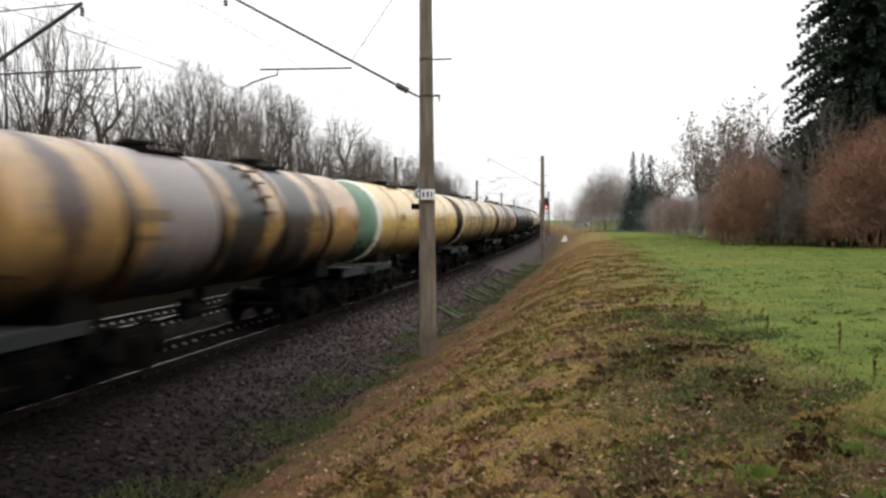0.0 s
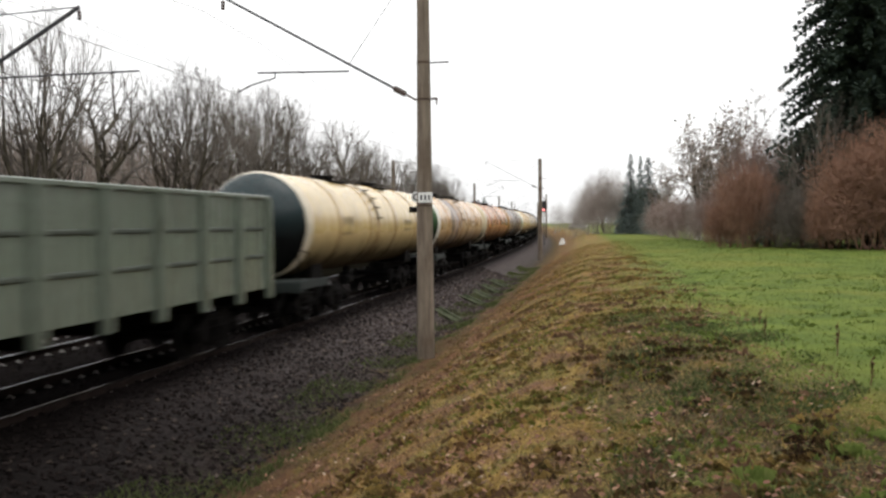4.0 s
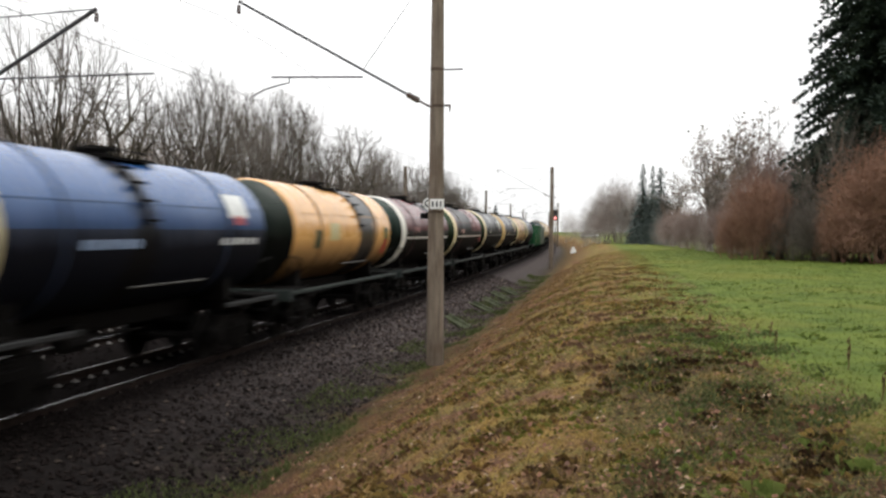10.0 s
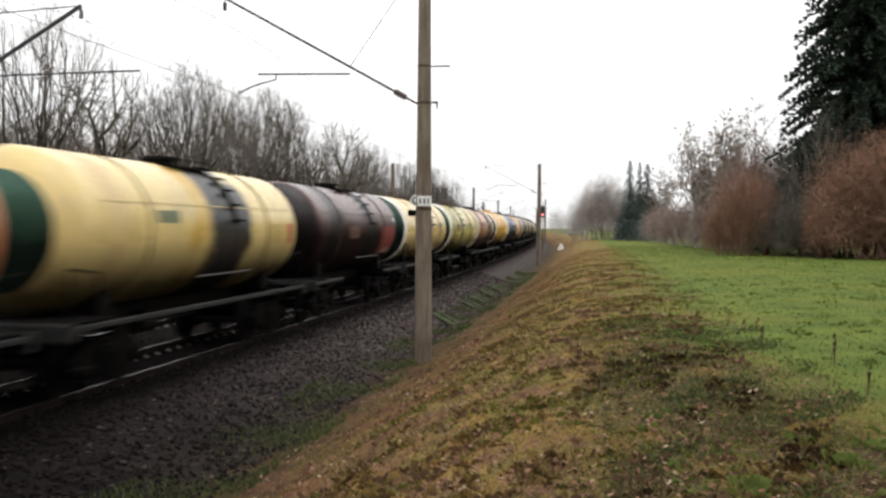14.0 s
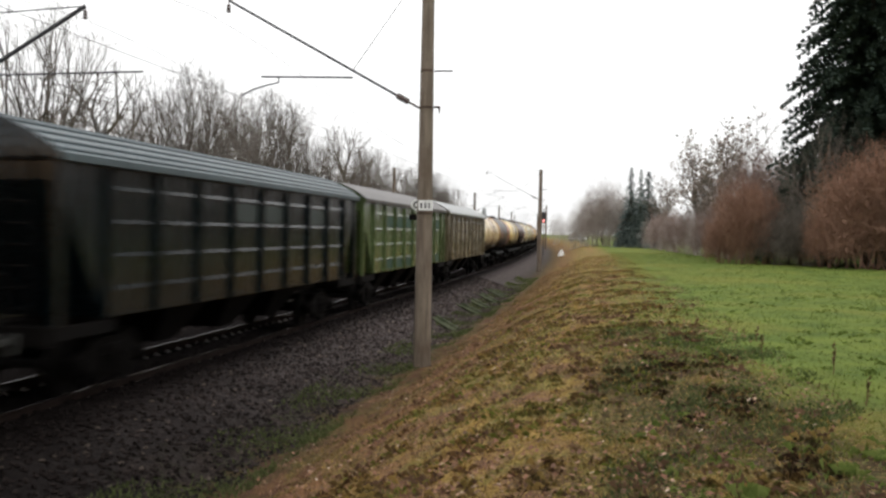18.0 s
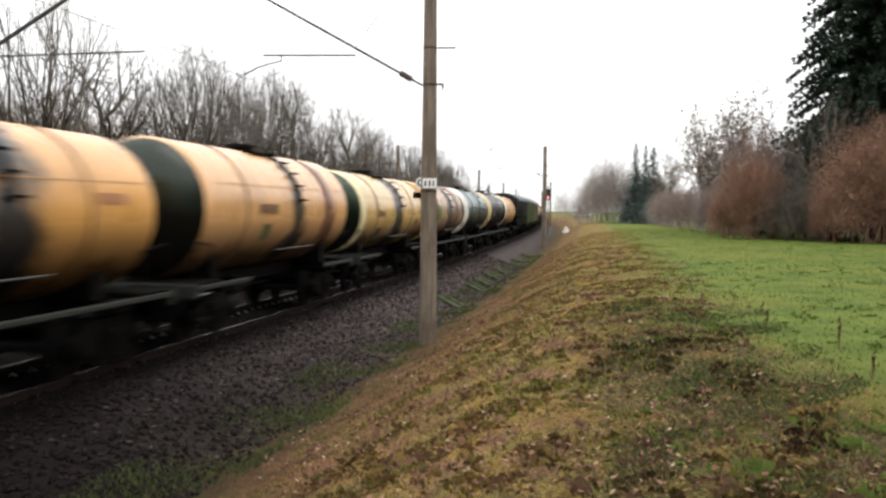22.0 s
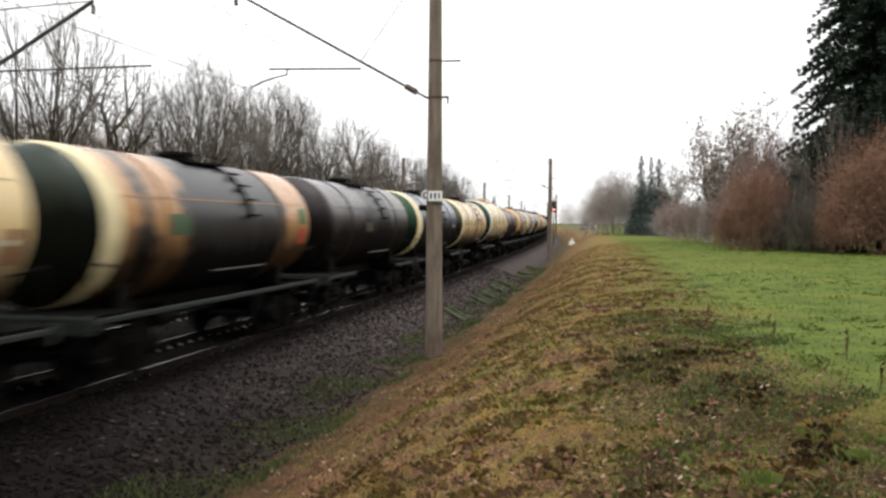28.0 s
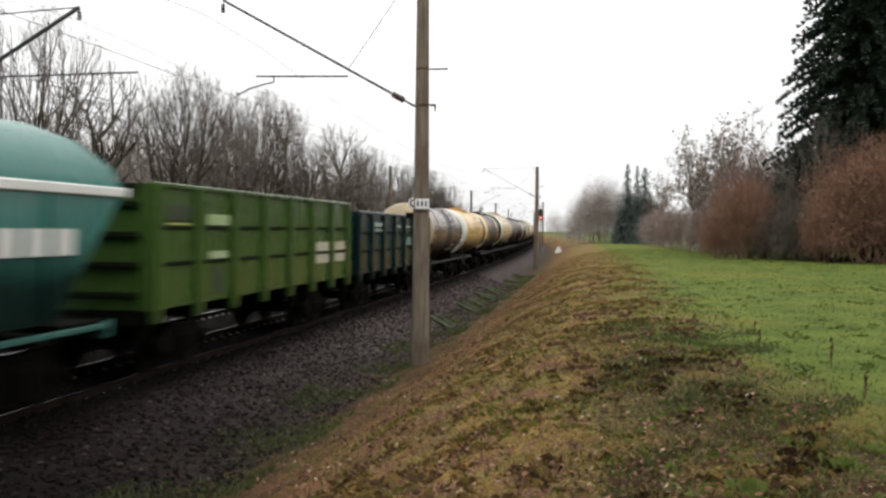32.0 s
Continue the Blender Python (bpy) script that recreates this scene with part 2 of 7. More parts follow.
LAT = [-900, -120, -60, -30, -24, -19.5, -17.6, -16.6, -15.3, -14.6, -14.4, -12.7, -12.5, -10.6, -10.4, -10.2, -8.75, -8.57, -8.2, -7.70, -5.75, -5.1, -4.3, -2.2, -0.8, 0.7, 2.0, 60, 900]
LEVEL = [3.0, 2.0, 1.0, 0.3, 0.1, -0.6, -0.85, -0.85, -0.18, -0.17, -0.183, -0.183, -0.17, -0.17, -0.183, -0.184, -0.184, -0.115, -0.105, -0.17, -0.88, -0.88, -0.72, 0.42, 0.98, 1.18, 1.2, 1.2, 2.0]


def bumps(x, y):
    return (np.sin(x * 1.7 + 0.6 * np.sin(y * 0.9)) * np.sin(y * 1.3 + 1.1 * np.sin(x * 0.7)) * 0.5
            + np.sin(x * 4.1 + y * 2.3) * np.sin(y * 3.7 - x * 1.9) * 0.25)


def ground_z(x, y):
    x, y = np.asarray(x, float), np.asarray(y, float)
    lat = x + drift(y)
    z = np.interp(lat, LAT, LEVEL)
    rough = np.interp(lat, [-17, -15, -8, -6, -4, 0, 1.5, 3], [0.06, 0.006, 0.006, 0.05, 0.10, 0.10, 0.07, 0.02])
    mound = 0.16 * np.exp(-((x - 0.6) / 1.3) ** 2 - ((y - 13.0) / 3.0) ** 2)
    return z + rough * bumps(x, y) + mound


# ---- ground: one sheet to the horizon ----
def bank_colour(nt, v, lat):
    """Patchy winter verge: ochre grass, bare earth, olive moss and green weeds, duller along the crest."""
    tilt = node(nt, "Mapping", Scale=(1.0, 0.55, 1.0), Rotation=(0, 0, 0.6))
    nt.links.new(v, tilt.inputs["Vector"])
    w = tilt.outputs[0]
    big, mid, tuft = noise_out(nt, w, 0.8, 4, 0.6), noise_out(nt, w, 2.4, 5, 0.7), noise_out(nt, v, 9, 5, 0.75)
    turned = node(nt, "Mapping", Scale=(1.0, 0.6, 1.0), Rotation=(0, 0, 1.0), Location=(31.0, 17.0, 0.0))
    nt.links.new(v, turned.inputs["Vector"])
    moss, crumb = noise_out(nt, turned.outputs[0], 1.1, 5, 0.7), noise_out(nt, turned.outputs[0], 5.0, 5, 0.75)
    slope = mixer(nt, ramp(nt, mid, (0.43, 0.0), (0.56, 1.0)), lin(112, 82, 66), lin(136, 111, 60))
    slope = mixer(nt, ramp(nt, moss, (0.45, 0.0), (0.55, 0.85)), slope, lin(107, 103, 52))
    slope = mixer(nt, ramp(nt, crumb, (0.34, 0.85), (0.45, 0.0)), slope, lin(70, 49, 43))
    slope = mixer(nt, ramp(nt, crumb, (0.57, 0.0), (0.68, 0.6)), slope, lin(158, 132, 80))
    crest = mixer(nt, ramp(nt, mid, (0.42, 0.0), (0.56, 1.0)), lin(54, 36, 29), lin(72, 66, 40))
    crest = mixer(nt, ramp(nt, big, (0.50, 0.0), (0.60, 0.8)), crest, lin(108, 88, 42))
    crest = mixer(nt, ramp(nt, tuft, (0.52, 0.0), (0.62, 0.75)), crest, lin(80, 92, 46))
    top = nt.nodes.new("ShaderNodeMapRange")
    top.inputs["From Min"].default_value, top.inputs["From Max"].default_value = 0.6, 1.6
    nt.links.new(lat, top.inputs["Value"])
    near = nt.nodes.new("ShaderNodeMapRange")
    near.inputs["From Min"].default_value, near.inputs["From Max"].default_value = 19.0, 13.0
    along = nt.nodes.new("ShaderNodeSeparateXYZ")
    nt.links.new(v, along.inputs[0])
    nt.links.new(along.outputs["Y"], near.inputs["Value"])
    bare = nt.nodes.new("ShaderNodeMath")
    bare.operation = "MULTIPLY"
    nt.links.new(top.outputs[0], bare.inputs[0])
    nt.links.new(near.outputs[0], bare.inputs[1])
    c = mixer(nt, bare.outputs[0], slope, crest)
    foot = nt.nodes.new("ShaderNodeMapRange")
    foot.inputs["From Min"].default_value, foot.inputs["From Max"].default_value = -0.1, -1.5
    nt.links.new(lat, foot.inputs["Value"])
    c = mixer(nt, foot.outputs[0], c, mixer(nt, ramp(nt, mid, (0.42, 0.0), (0.58, 1.0)), lin(90, 62, 49), lin(118, 86, 60)))
    mossy = mixer(nt, ramp(nt, moss, (0.46, 0.0), (0.58, 0.6)), lin(0, 0, 0), foot.outputs[0])
    c = mixer(nt, mossy, c, mixer(nt, ramp(nt, crumb, (0.42, 0.0), (0.58, 1.0)), lin(80, 80, 40), lin(122, 110, 54)))
    c = mixer(nt, ramp(nt, tuft, (0.34, 0.65), (0.47, 0.0)), c, lin(40, 30, 23))
    return litter(nt, v, c)


def litter(nt, v, c, pale=(166, 138, 90)):
    """Blades, crumbs and leaf bits at the scale of a few centimetres."""
    dark, light = noise_out(nt, v, 34, 3, 0.7), noise_out(nt, v, 27, 3, 0.75)
    c = mixer(nt, ramp(nt, dark, (0.36, 0.9), (0.47, 0.0)), c, lin(32, 24, 19))
    return mixer(nt, ramp(nt, light, (0.55, 0.0), (0.66, 0.75)), c, lin(*pale))


def meadow_colour(nt, v):
    big, mid, tuft = noise_out(nt, v, 0.16, 4), noise_out(nt, v, 0.9, 5, 0.65), noise_out(nt, v, 7, 4, 0.7)
    c = mixer(nt, ramp(nt, mid, (0.40, 0.0), (0.60, 1.0)), lin(68, 84, 35), lin(92, 104, 45))
    c = mixer(nt, ramp(nt, big, (0.48, 0.0), (0.60, 0.8)), c, lin(102, 103, 46))
    c = mixer(nt, ramp(nt, tuft, (0.36, 0.4), (0.50, 0.0)), c, lin(78, 84, 44))
    return mixer(nt, 0.5, c, litter(nt, v, c, (116, 130, 64)))


def wobbled_lat(nt, v):
    """Distance from the line, with a ragged edge."""
    at = nt.nodes.new("ShaderNodeAttribute")
    at.attribute_name = "lat"
    lat = nt.nodes.new("ShaderNodeMath")
    lat.operation = "MULTIPLY_ADD"
    lat.inputs[1].default_value = 2.6
    nt.links.new(noise_out(nt, v, 1.3, 5, 0.65), lat.inputs[0])
    nt.links.new(at.outputs["Fac"], lat.inputs[2])
    return at, lat


def meadow_edge(nt, v, lat):
    """Where the field's turf begins: further from the crest close by, at the crest beyond."""
    xyz = nt.nodes.new("ShaderNodeSeparateXYZ")
    nt.links.new(v, xyz.inputs[0])
    edge = nt.nodes.new("ShaderNodeMapRange")
    edge.inputs["From Min"].default_value, edge.inputs["From Max"].default_value = 6.0, 13.0
    edge.inputs["To Min"].default_value, edge.inputs["To Max"].default_value = 4.3, 2.0
    nt.links.new(xyz.outputs["Y"], edge.inputs["Value"])
    sub = nt.nodes.new("ShaderNodeMath")
    sub.operation = "SUBTRACT"
    nt.links.new(lat, sub.inputs[0])
    nt.links.new(edge.outputs[0], sub.inputs[1])
    soft = nt.nodes.new("ShaderNodeMapRange")
    soft.inputs["From Min"].default_value, soft.inputs["From Max"].default_value = -0.6, 0.9
    nt.links.new(sub.outputs[0], soft.inputs["Value"])
    return soft.outputs[0]


def near_falloff(nt, v, most=0.92):
    """Light fall-off put into the ballast's colour: a blotch thinning beyond the first mast."""
    xyz = nt.nodes.new("ShaderNodeSeparateXYZ")
    nt.links.new(v, xyz.inputs[0])
    wob = nt.nodes.new("ShaderNodeMath")
    wob.operation = "MULTIPLY_ADD"
    wob.inputs[1].default_value = 14.0
    nt.links.new(noise_out(nt, v, 0.7, 5, 0.7), wob.inputs[0])
    nt.links.new(xyz.outputs["Y"], wob.inputs[2])
    r = nt.nodes.new("ShaderNodeMapRange")
    r.inputs["From Min"].default_value, r.inputs["From Max"].default_value = 34.0, 17.0
    r.inputs["To Max"].default_value = most
    nt.links.new(wob.outputs[0], r.inputs["Value"])
    return r.outputs[0]


def ground_material():
    m, nt, b = fresh("verge_ballast_and_meadow", True)
    tc = nt.nodes.new("ShaderNodeTexCoord")
    v = tc.outputs["Object"]
    at, lat = wobbled_lat(nt, v)
    mid, fine = noise_out(nt, v, 2.2, 6, 0.7), noise_out(nt, v, 22, 5, 0.7)
    stone = node(nt, "TexVoronoi", Scale=16.0)
    nt.links.new(v, stone.inputs["Vector"])

    def over(edge, width):
        r = nt.nodes.new("ShaderNodeMapRange")
        r.inputs["From Min"].default_value, r.inputs["From Max"].default_value = edge - width + 1.3, edge + width + 1.3
        nt.links.new(lat.outputs[0], r.inputs["Value"])
        return r.outputs[0]

    ballast = mixer(nt, ramp(nt, stone.outputs["Color"], (0.1, 0.0), (0.9, 1.0)), lin(48, 43, 42), lin(94, 86, 84))
    ballast = mixer(nt, ramp(nt, mid, (0.4, 0.0), (0.7, 0.5)), ballast, lin(42, 35, 33))
    # oil along the rails, and the train's shade put into the ballast colour
    oil_shade = nt.nodes.new("ShaderNodeMapRange")
    oil_shade.inputs["From Min"].default_value, oil_shade.inputs["From Max"].default_value = -7.1, -8.1
    oil_shade.inputs["To Max"].default_value = 0.85
    nt.links.new(at.outputs["Fac"], oil_shade.inputs["Value"])
    ballast = mixer(nt, oil_shade.outputs[0], ballast, lin(10, 8, 8))
    ballast = mixer(nt, near_falloff(nt, v), ballast, lin(13, 10, 9))
    earth = bank_colour(nt, v, lat.outputs[0])
    ditch = mixer(nt, ramp(nt, mid, (0.48, 0.0), (0.60, 1.0)), lin(46, 36, 29), lin(52, 58, 30))
    field = meadow_colour(nt, v)
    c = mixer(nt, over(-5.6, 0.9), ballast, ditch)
    c = mixer(nt, over(-4.5, 1.1), c, earth)
    turf_mask = meadow_edge(nt, v, lat.outputs[0])
    c = mixer(nt, turf_mask, c, field)
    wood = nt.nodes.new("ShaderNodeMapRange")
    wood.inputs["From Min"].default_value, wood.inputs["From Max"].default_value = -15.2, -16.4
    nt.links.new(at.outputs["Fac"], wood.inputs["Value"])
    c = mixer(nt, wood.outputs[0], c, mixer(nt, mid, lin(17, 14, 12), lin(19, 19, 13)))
    nt.links.new(c, b.inputs["Base Color"])
    shine = nt.nodes.new("ShaderNodeMath")
    shine.operation = "MULTIPLY_ADD"
    shine.inputs[1].default_value, shine.inputs[2].default_value = -0.06, 0.06
    dry = nt.nodes.new("ShaderNodeMath")
    dry.operation, dry.use_clamp = "ADD", True
    nt.links.new(wood.outputs[0], dry.inputs[0])
    nt.links.new(oil_shade.outputs[0], dry.inputs[1])
    nt.links.new(dry.outputs[0], shine.inputs[0])
    nt.links.new(shine.outputs[0], b.inputs["Specular IOR Level"])
    b.inputs["Roughness"].default_value = 0.9
    lumps = mixer(nt, 0.5, fine, noise_out(nt, v, 6, 5, 0.75))
    level = nt.nodes.new("ShaderNodeMapRange")
    level.inputs["To Min"].default_value, level.inputs["To Max"].default_value = 0.9, 0.22
    nt.links.new(turf_mask, level.inputs["Value"])
    relief = node(nt, "Bump", Distance=0.09)
    nt.links.new(level.outputs[0], relief.inputs["Strength"])
    nt.links.new(lumps, relief.inputs["Height"])
    nt.links.new(relief.outputs[0], b.inputs["Normal"])
    return m


def strip_values(edges):
    out = []
    for a, b, step in edges:
        out += list(np.arange(a, b, step))
    return np.array(out + [edges[-1][1]])


def build_ground():
    lats = strip_values([(-1500, -200, 130), (-200, -40, 20), (-40, -20, 2.5), (-20, -15.6, 0.6), (-15.6, -7.8, 0.2), (-7.8, 4, 0.22), (4, 16, 1.0), (16, 80, 8), (80, 1500, 142)])
    ys = strip_values([(-400, -40, 45), (-40, -4, 3), (-4, 30, 0.3), (30, 90, 1.2), (90, 320, 8), (320, 2000, 120)])
    la, yy = np.meshgrid(lats, ys)
    xx = la - drift(yy)
    zz = ground_z(xx, yy)
    n = len(lats)
    verts = np.stack([xx.ravel(), yy.ravel(), zz.ravel()], 1)
    i, j = np.meshgrid(np.arange(len(ys) - 1), np.arange(n - 1), indexing="ij")
    k = (i * n + j).ravel()
    me = bpy.data.meshes.new("ground")
    me.from_pydata(verts.tolist(), [], np.stack([k, k + 1, k + n + 1, k + n], 1).tolist())
    me.attributes.new("lat", "FLOAT", "POINT").data.foreach_set("value", la.ravel())
    me.polygons.foreach_set("use_smooth", [True] * len(me.polygons))
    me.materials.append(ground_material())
    me.update()
    tagged(new("ground", me), "grassy railway bank, dark ballast bed and green meadow", "ground", kind="structure")


build_ground()


# ---- rails and sleepers ----
def sweep(profile, side, s0, s1, step, mat_of=None, close=True):
    """A section (across, up) drawn along the track."""
    g = Geo()
    n = len(profile)
    stations = np.arange(s0, s1 + 0.01, step)
    for s in stations:
        x, y, a = track(s, side)
        for u, w in profile:
            g.v.append((x + u * math.cos(a), y + u * math.sin(a), w))
    for j in range(len(stations) - 1):
        for i in range(n if close else n - 1):
            g.f.append((j * n + i, j * n + n + i, j * n + n + (i + 1) % n, j * n + (i + 1) % n))
            g.m.append(mat_of[i] if mat_of else 0)
    return g


RAIL = [(-0.075, -0.18), (-0.070, -0.168), (-0.012, -0.150), (-0.010, -0.045), (-0.036, -0.030), (-0.036, -0.006), (-0.028, 0.0),
        (0.028, 0.0), (0.036, -0.006), (0.036, -0.030), (0.010, -0.045), (0.012, -0.150), (0.070, -0.168), (0.075, -0.18)]
RAIL_MATS = [0, 0, 0, 0, 0, 1, 1, 1, 0, 0, 0, 0, 0, 0]


def sleeper_mesh():
    g = Geo()
    g.box(0, 0, -0.29, 2.7, 0.28, 0.20, top=(0.985, 0.72))
    return g.mesh("sleeper", M_sleeper)


def fastening_mesh():
    g = Geo()
    for s in (-1, 1):
        for u in (-0.105, 0.105):
            g.box(s * 0.795 + u * 1.15, 0, -0.178, 0.13, 0.14, 0.022)
            g.box(s * 0.795 + u, 0, -0.155, 0.06, 0.10, 0.03, chamfer=0.008)
            g.tube((s * 0.795 + u, 0, -0.17), (s * 0.795 + u, 0, -0.12), 0.014, n=6)
    return g.mesh("rail_fastening", M_pad)


def build_track(name, side, label):
    tr = thing(name, label, "railway track", kind="structure")
    for u in (-0.795, 0.795):
        g = sweep(RAIL, side + u, -40, 60, 5, RAIL_MATS)
        far = sweep(RAIL, side + u, 60, 460, 20, RAIL_MATS)
        g.add(far.v, far.f)
        g.m[-len(far.f):] = far.m
        part("rail", g.mesh("rail", [M_railside, M_tread]), tr, "worn steel rail with a bright head")
    sl, fs = sleeper_mesh(), fastening_mesh()
    rest = Geo()
    for i in range(-50, 560):
        s = i * 0.543 + 0.1
        x, y, a = track(s, side)
        m = pose(x, y, 0, 0, 0, math.degrees(a))
        if 0 <= s < (62 if side == 0 else 40):
            p = part("sleeper", sl, tr, at=m)
            part("rail_fastening", fs, p)
        else:
            vs = [(-1.35, -0.14, -0.39), (1.35, -0.14, -0.39), (1.35, 0.14, -0.39), (-1.35, 0.14, -0.39),
                  (-1.33, -0.1, -0.19), (1.33, -0.1, -0.19), (1.33, 0.1, -0.19), (-1.33, 0.1, -0.19)]
            rest.add([tuple(m @ Vector(v)) for v in vs], [(4, 5, 6, 7), (0, 1, 5, 4), (1, 2, 6, 5), (2, 3, 7, 6), (3, 0, 4, 7)])
    tagged(part("far_sleepers", rest.mesh("far_sleepers", M_sleeper), tr), kind="stuff")


build_track("track_near", 0.0, "broad-gauge track of steel rails on concrete sleepers")
build_track("track_far", SECOND, "second parallel track behind the passing train")


def scatter_stones():
    """Loose ballast on the shoulder and between the sleepers."""
    rng = np.random.default_rng(3)
    m, nt, b = fresh("ballast_stone", True)
    g = nt.nodes.new("ShaderNodeNewGeometry")
    c = ramp(nt, g.outputs["Random Per Island"], (0.0, lin(26, 22, 21)), (0.6, lin(60, 53, 51)), (0.95, lin(86, 77, 74)), (1.0, lin(130, 118, 108)))
    # oil beside the rails, with the train's shade put into the stones' colour
    at = nt.nodes.new("ShaderNodeAttribute")
    at.attribute_name = "lat"
    oil_shade = nt.nodes.new("ShaderNodeMapRange")
    oil_shade.inputs["From Min"].default_value, oil_shade.inputs["From Max"].default_value = -7.1, -8.1
    oil_shade.inputs["To Max"].default_value = 0.85
    nt.links.new(at.outputs["Fac"], oil_shade.inputs["Value"])
    c = mixer(nt, oil_shade.outputs[0], c, lin(10, 8, 8))
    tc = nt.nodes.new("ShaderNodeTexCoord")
    c = mixer(nt, near_falloff(nt, tc.outputs["Object"], 0.8), c, lin(14, 11, 10))
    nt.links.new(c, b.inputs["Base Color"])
    b.inputs["Roughness"].default_value, b.inputs["Specular IOR Level"].default_value = 0.8, 0.02
    n = 19000
    y = 4 + 56 * rng.random(n) ** 1.7
    lat = np.where(rng.random(n) < 0.75, rng.uniform(-8.4, -5.1, n), rng.uniform(-15.6, -8.0, n))
    x = lat - drift(y)
    z = ground_z(x, y)
    base = np.array([(1, 0, 0), (-.2, 1, 0), (-1, -.1, 0), (.1, -1, 0), (.1, .1, .7), (-.1, 0, -.6)], float)
    size = rng.uniform(0.022, 0.055, n) * (1 + 0.012 * y)
    verts = np.empty((n, 6, 3))
    th = rng.uniform(0, 6.28, n)
    jit = rng.uniform(0.6, 1.25, (n, 6, 1))
    p = base[None] * jit * size[:, None, None]
    verts[:, :, 0] = p[:, :, 0] * np.cos(th)[:, None] - p[:, :, 1] * np.sin(th)[:, None] + x[:, None]
    verts[:, :, 1] = p[:, :, 0] * np.sin(th)[:, None] + p[:, :, 1] * np.cos(th)[:, None] + y[:, None]
    verts[:, :, 2] = p[:, :, 2] + z[:, None] + 0.012
    tri = np.array([(0, 1, 4), (1, 2, 4), (2, 3, 4), (3, 0, 4), (1, 0, 5), (2, 1, 5), (3, 2, 5), (0, 3, 5)])
    faces = (tri[None] + 6 * np.arange(n)[:, None, None]).reshape(-1, 3)
    me = bpy.data.meshes.new("ballast_stones")
    me.from_pydata(verts.reshape(-1, 3).tolist(), [], faces.tolist())
    me.attributes.new("lat", "FLOAT", "POINT").data.foreach_set("value", np.repeat(lat, 6))
    me.materials.append(m)
    tagged(new("ballast_stones", me), "dark crushed stone ballast along the track", "ballast", kind="stuff")


scatter_stones()


# ---- rolling stock ----
MESHES = {}


def shared(key, make):
    if key not in MESHES:
        MESHES[key] = make()
    return MESHES[key]


PLAINS = {}


def paint(r, g, b, rough=0.5):
    """Dirty wagon enamel."""
    key = (r, g, b, rough)
    if key not in PLAINS:
        PLAINS[key] = plain("wagon_enamel", worn(r, g, b), rough, 0, 1.6, 0.3, 0.06)
    return PLAINS[key]


def prism(g, outline, x0, x1, mat=0):
    """An outline (y, z) drawn from x0 to x1."""
    n = len(outline)
    vs = [(x0, y, z) for y, z in outline] + [(x1, y, z) for y, z in outline]
    fs = [tuple(range(n)), tuple(range(2 * n - 1, n - 1, -1))]
    fs += [(i, n + i, n + (i + 1) % n, (i + 1) % n) for i in range(n)]
    return g.add(vs, fs, mat)


def wheelset_mesh():
    g = Geo()
    g.tube((-1.05, 0, 0), (1.05, 0, 0), 0.085, n=8)
    prof = [(0.075, 0.12), (0.045, 0.24), (0.050, 0.40), (0.065, 0.475), (-0.045, 0.478), (-0.065, 0.500), (-0.065, 0.40), (-0.02, 0.24)]
    for s in (-1, 1):
        rows = [(s * (0.79 + a), r) for a, r in prof]
        g.turned(rows, 12, "x", 0)
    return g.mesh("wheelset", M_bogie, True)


def side_frame_mesh():
    g = Geo()
    prism(g, [(-1.16, 0.36), (-1.18, 0.60), (-0.80, 0.70), (-0.48, 0.88), (0.48, 0.88), (0.80, 0.70), (1.18, 0.60), (1.16, 0.36),
              (0.74, 0.42), (0.46, 0.20), (-0.46, 0.20), (-0.74, 0.42)][::-1], -0.07, 0.07)
    for s in (-1, 1):
        g.tube((-0.12, s * 0.925, 0.475), (0.14, s * 0.925, 0.475), 0.15, n=12)
        g.tube((0.14, s * 0.925, 0.475), (0.165, s * 0.925, 0.475), 0.10, n=12)
    for u in (-0.22, 0.0, 0.22):
        g.tube((0.09, u, 0.27), (0.09, u, 0.60), 0.085, n=10)
    g.box(0.02, 0, 0.68, 0.22, 0.5, 0.16, chamfer=0.02)
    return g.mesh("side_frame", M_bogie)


def bolster_mesh():
    g = Geo()
    g.box(0, 0, 0.76, 2.2, 0.46, 0.2, chamfer=0.04)
    g.tube((0, 0, 0.84), (0, 0, 0.98), 0.2, n=14)
    for s in (-1, 1):
        g.box(0, s * 0.62, 0.45, 1.9, 0.09, 0.12)
        for u in (-0.79, 0.79):
            g.box(u, s * 0.43, 0.5, 0.10, 0.07, 0.34)
    return g.mesh("bolster", M_bogie)


WHEELS = []


def bogie(car, y):
    """A two-axle bogie under a wagon."""
    b = part("bogie", shared("bolster", bolster_mesh), car, "black cast two-axle bogie", at=pose(0, y, 0))
    for s in (-1, 1):
        part("side_frame", shared("side_frame", side_frame_mesh), b, at=pose(s * 1.02, 0, 0, 0, 0, 0 if s > 0 else 180))
        WHEELS.append((part("wheelset", shared("wheelset", wheelset_mesh), b, at=pose(0, s * 0.925, 0.475)), car))
    return b


def coupler_mesh():
    g = Geo()
    g.box(0, 0.35, 1.05, 0.18, 0.7, 0.2, chamfer=0.03)
    g.box(0.03, 0.74, 1.05, 0.34, 0.22, 0.34, chamfer=0.06)
    g.box(-0.13, 0.88, 1.05, 0.10, 0.16, 0.30, chamfer=0.03)
    g.tube((0.28, 0.15, 1.0), (0.30, 0.62, 0.62), 0.03, n=8)
    return g.mesh("coupler", M_bogie)


def couplers(car, half):
    for s in (-1, 1):
        part("coupler", shared("coupler", coupler_mesh), car, at=pose(0, s * (half - 0.82), 0, 0, 0, 0 if s > 0 else 180))


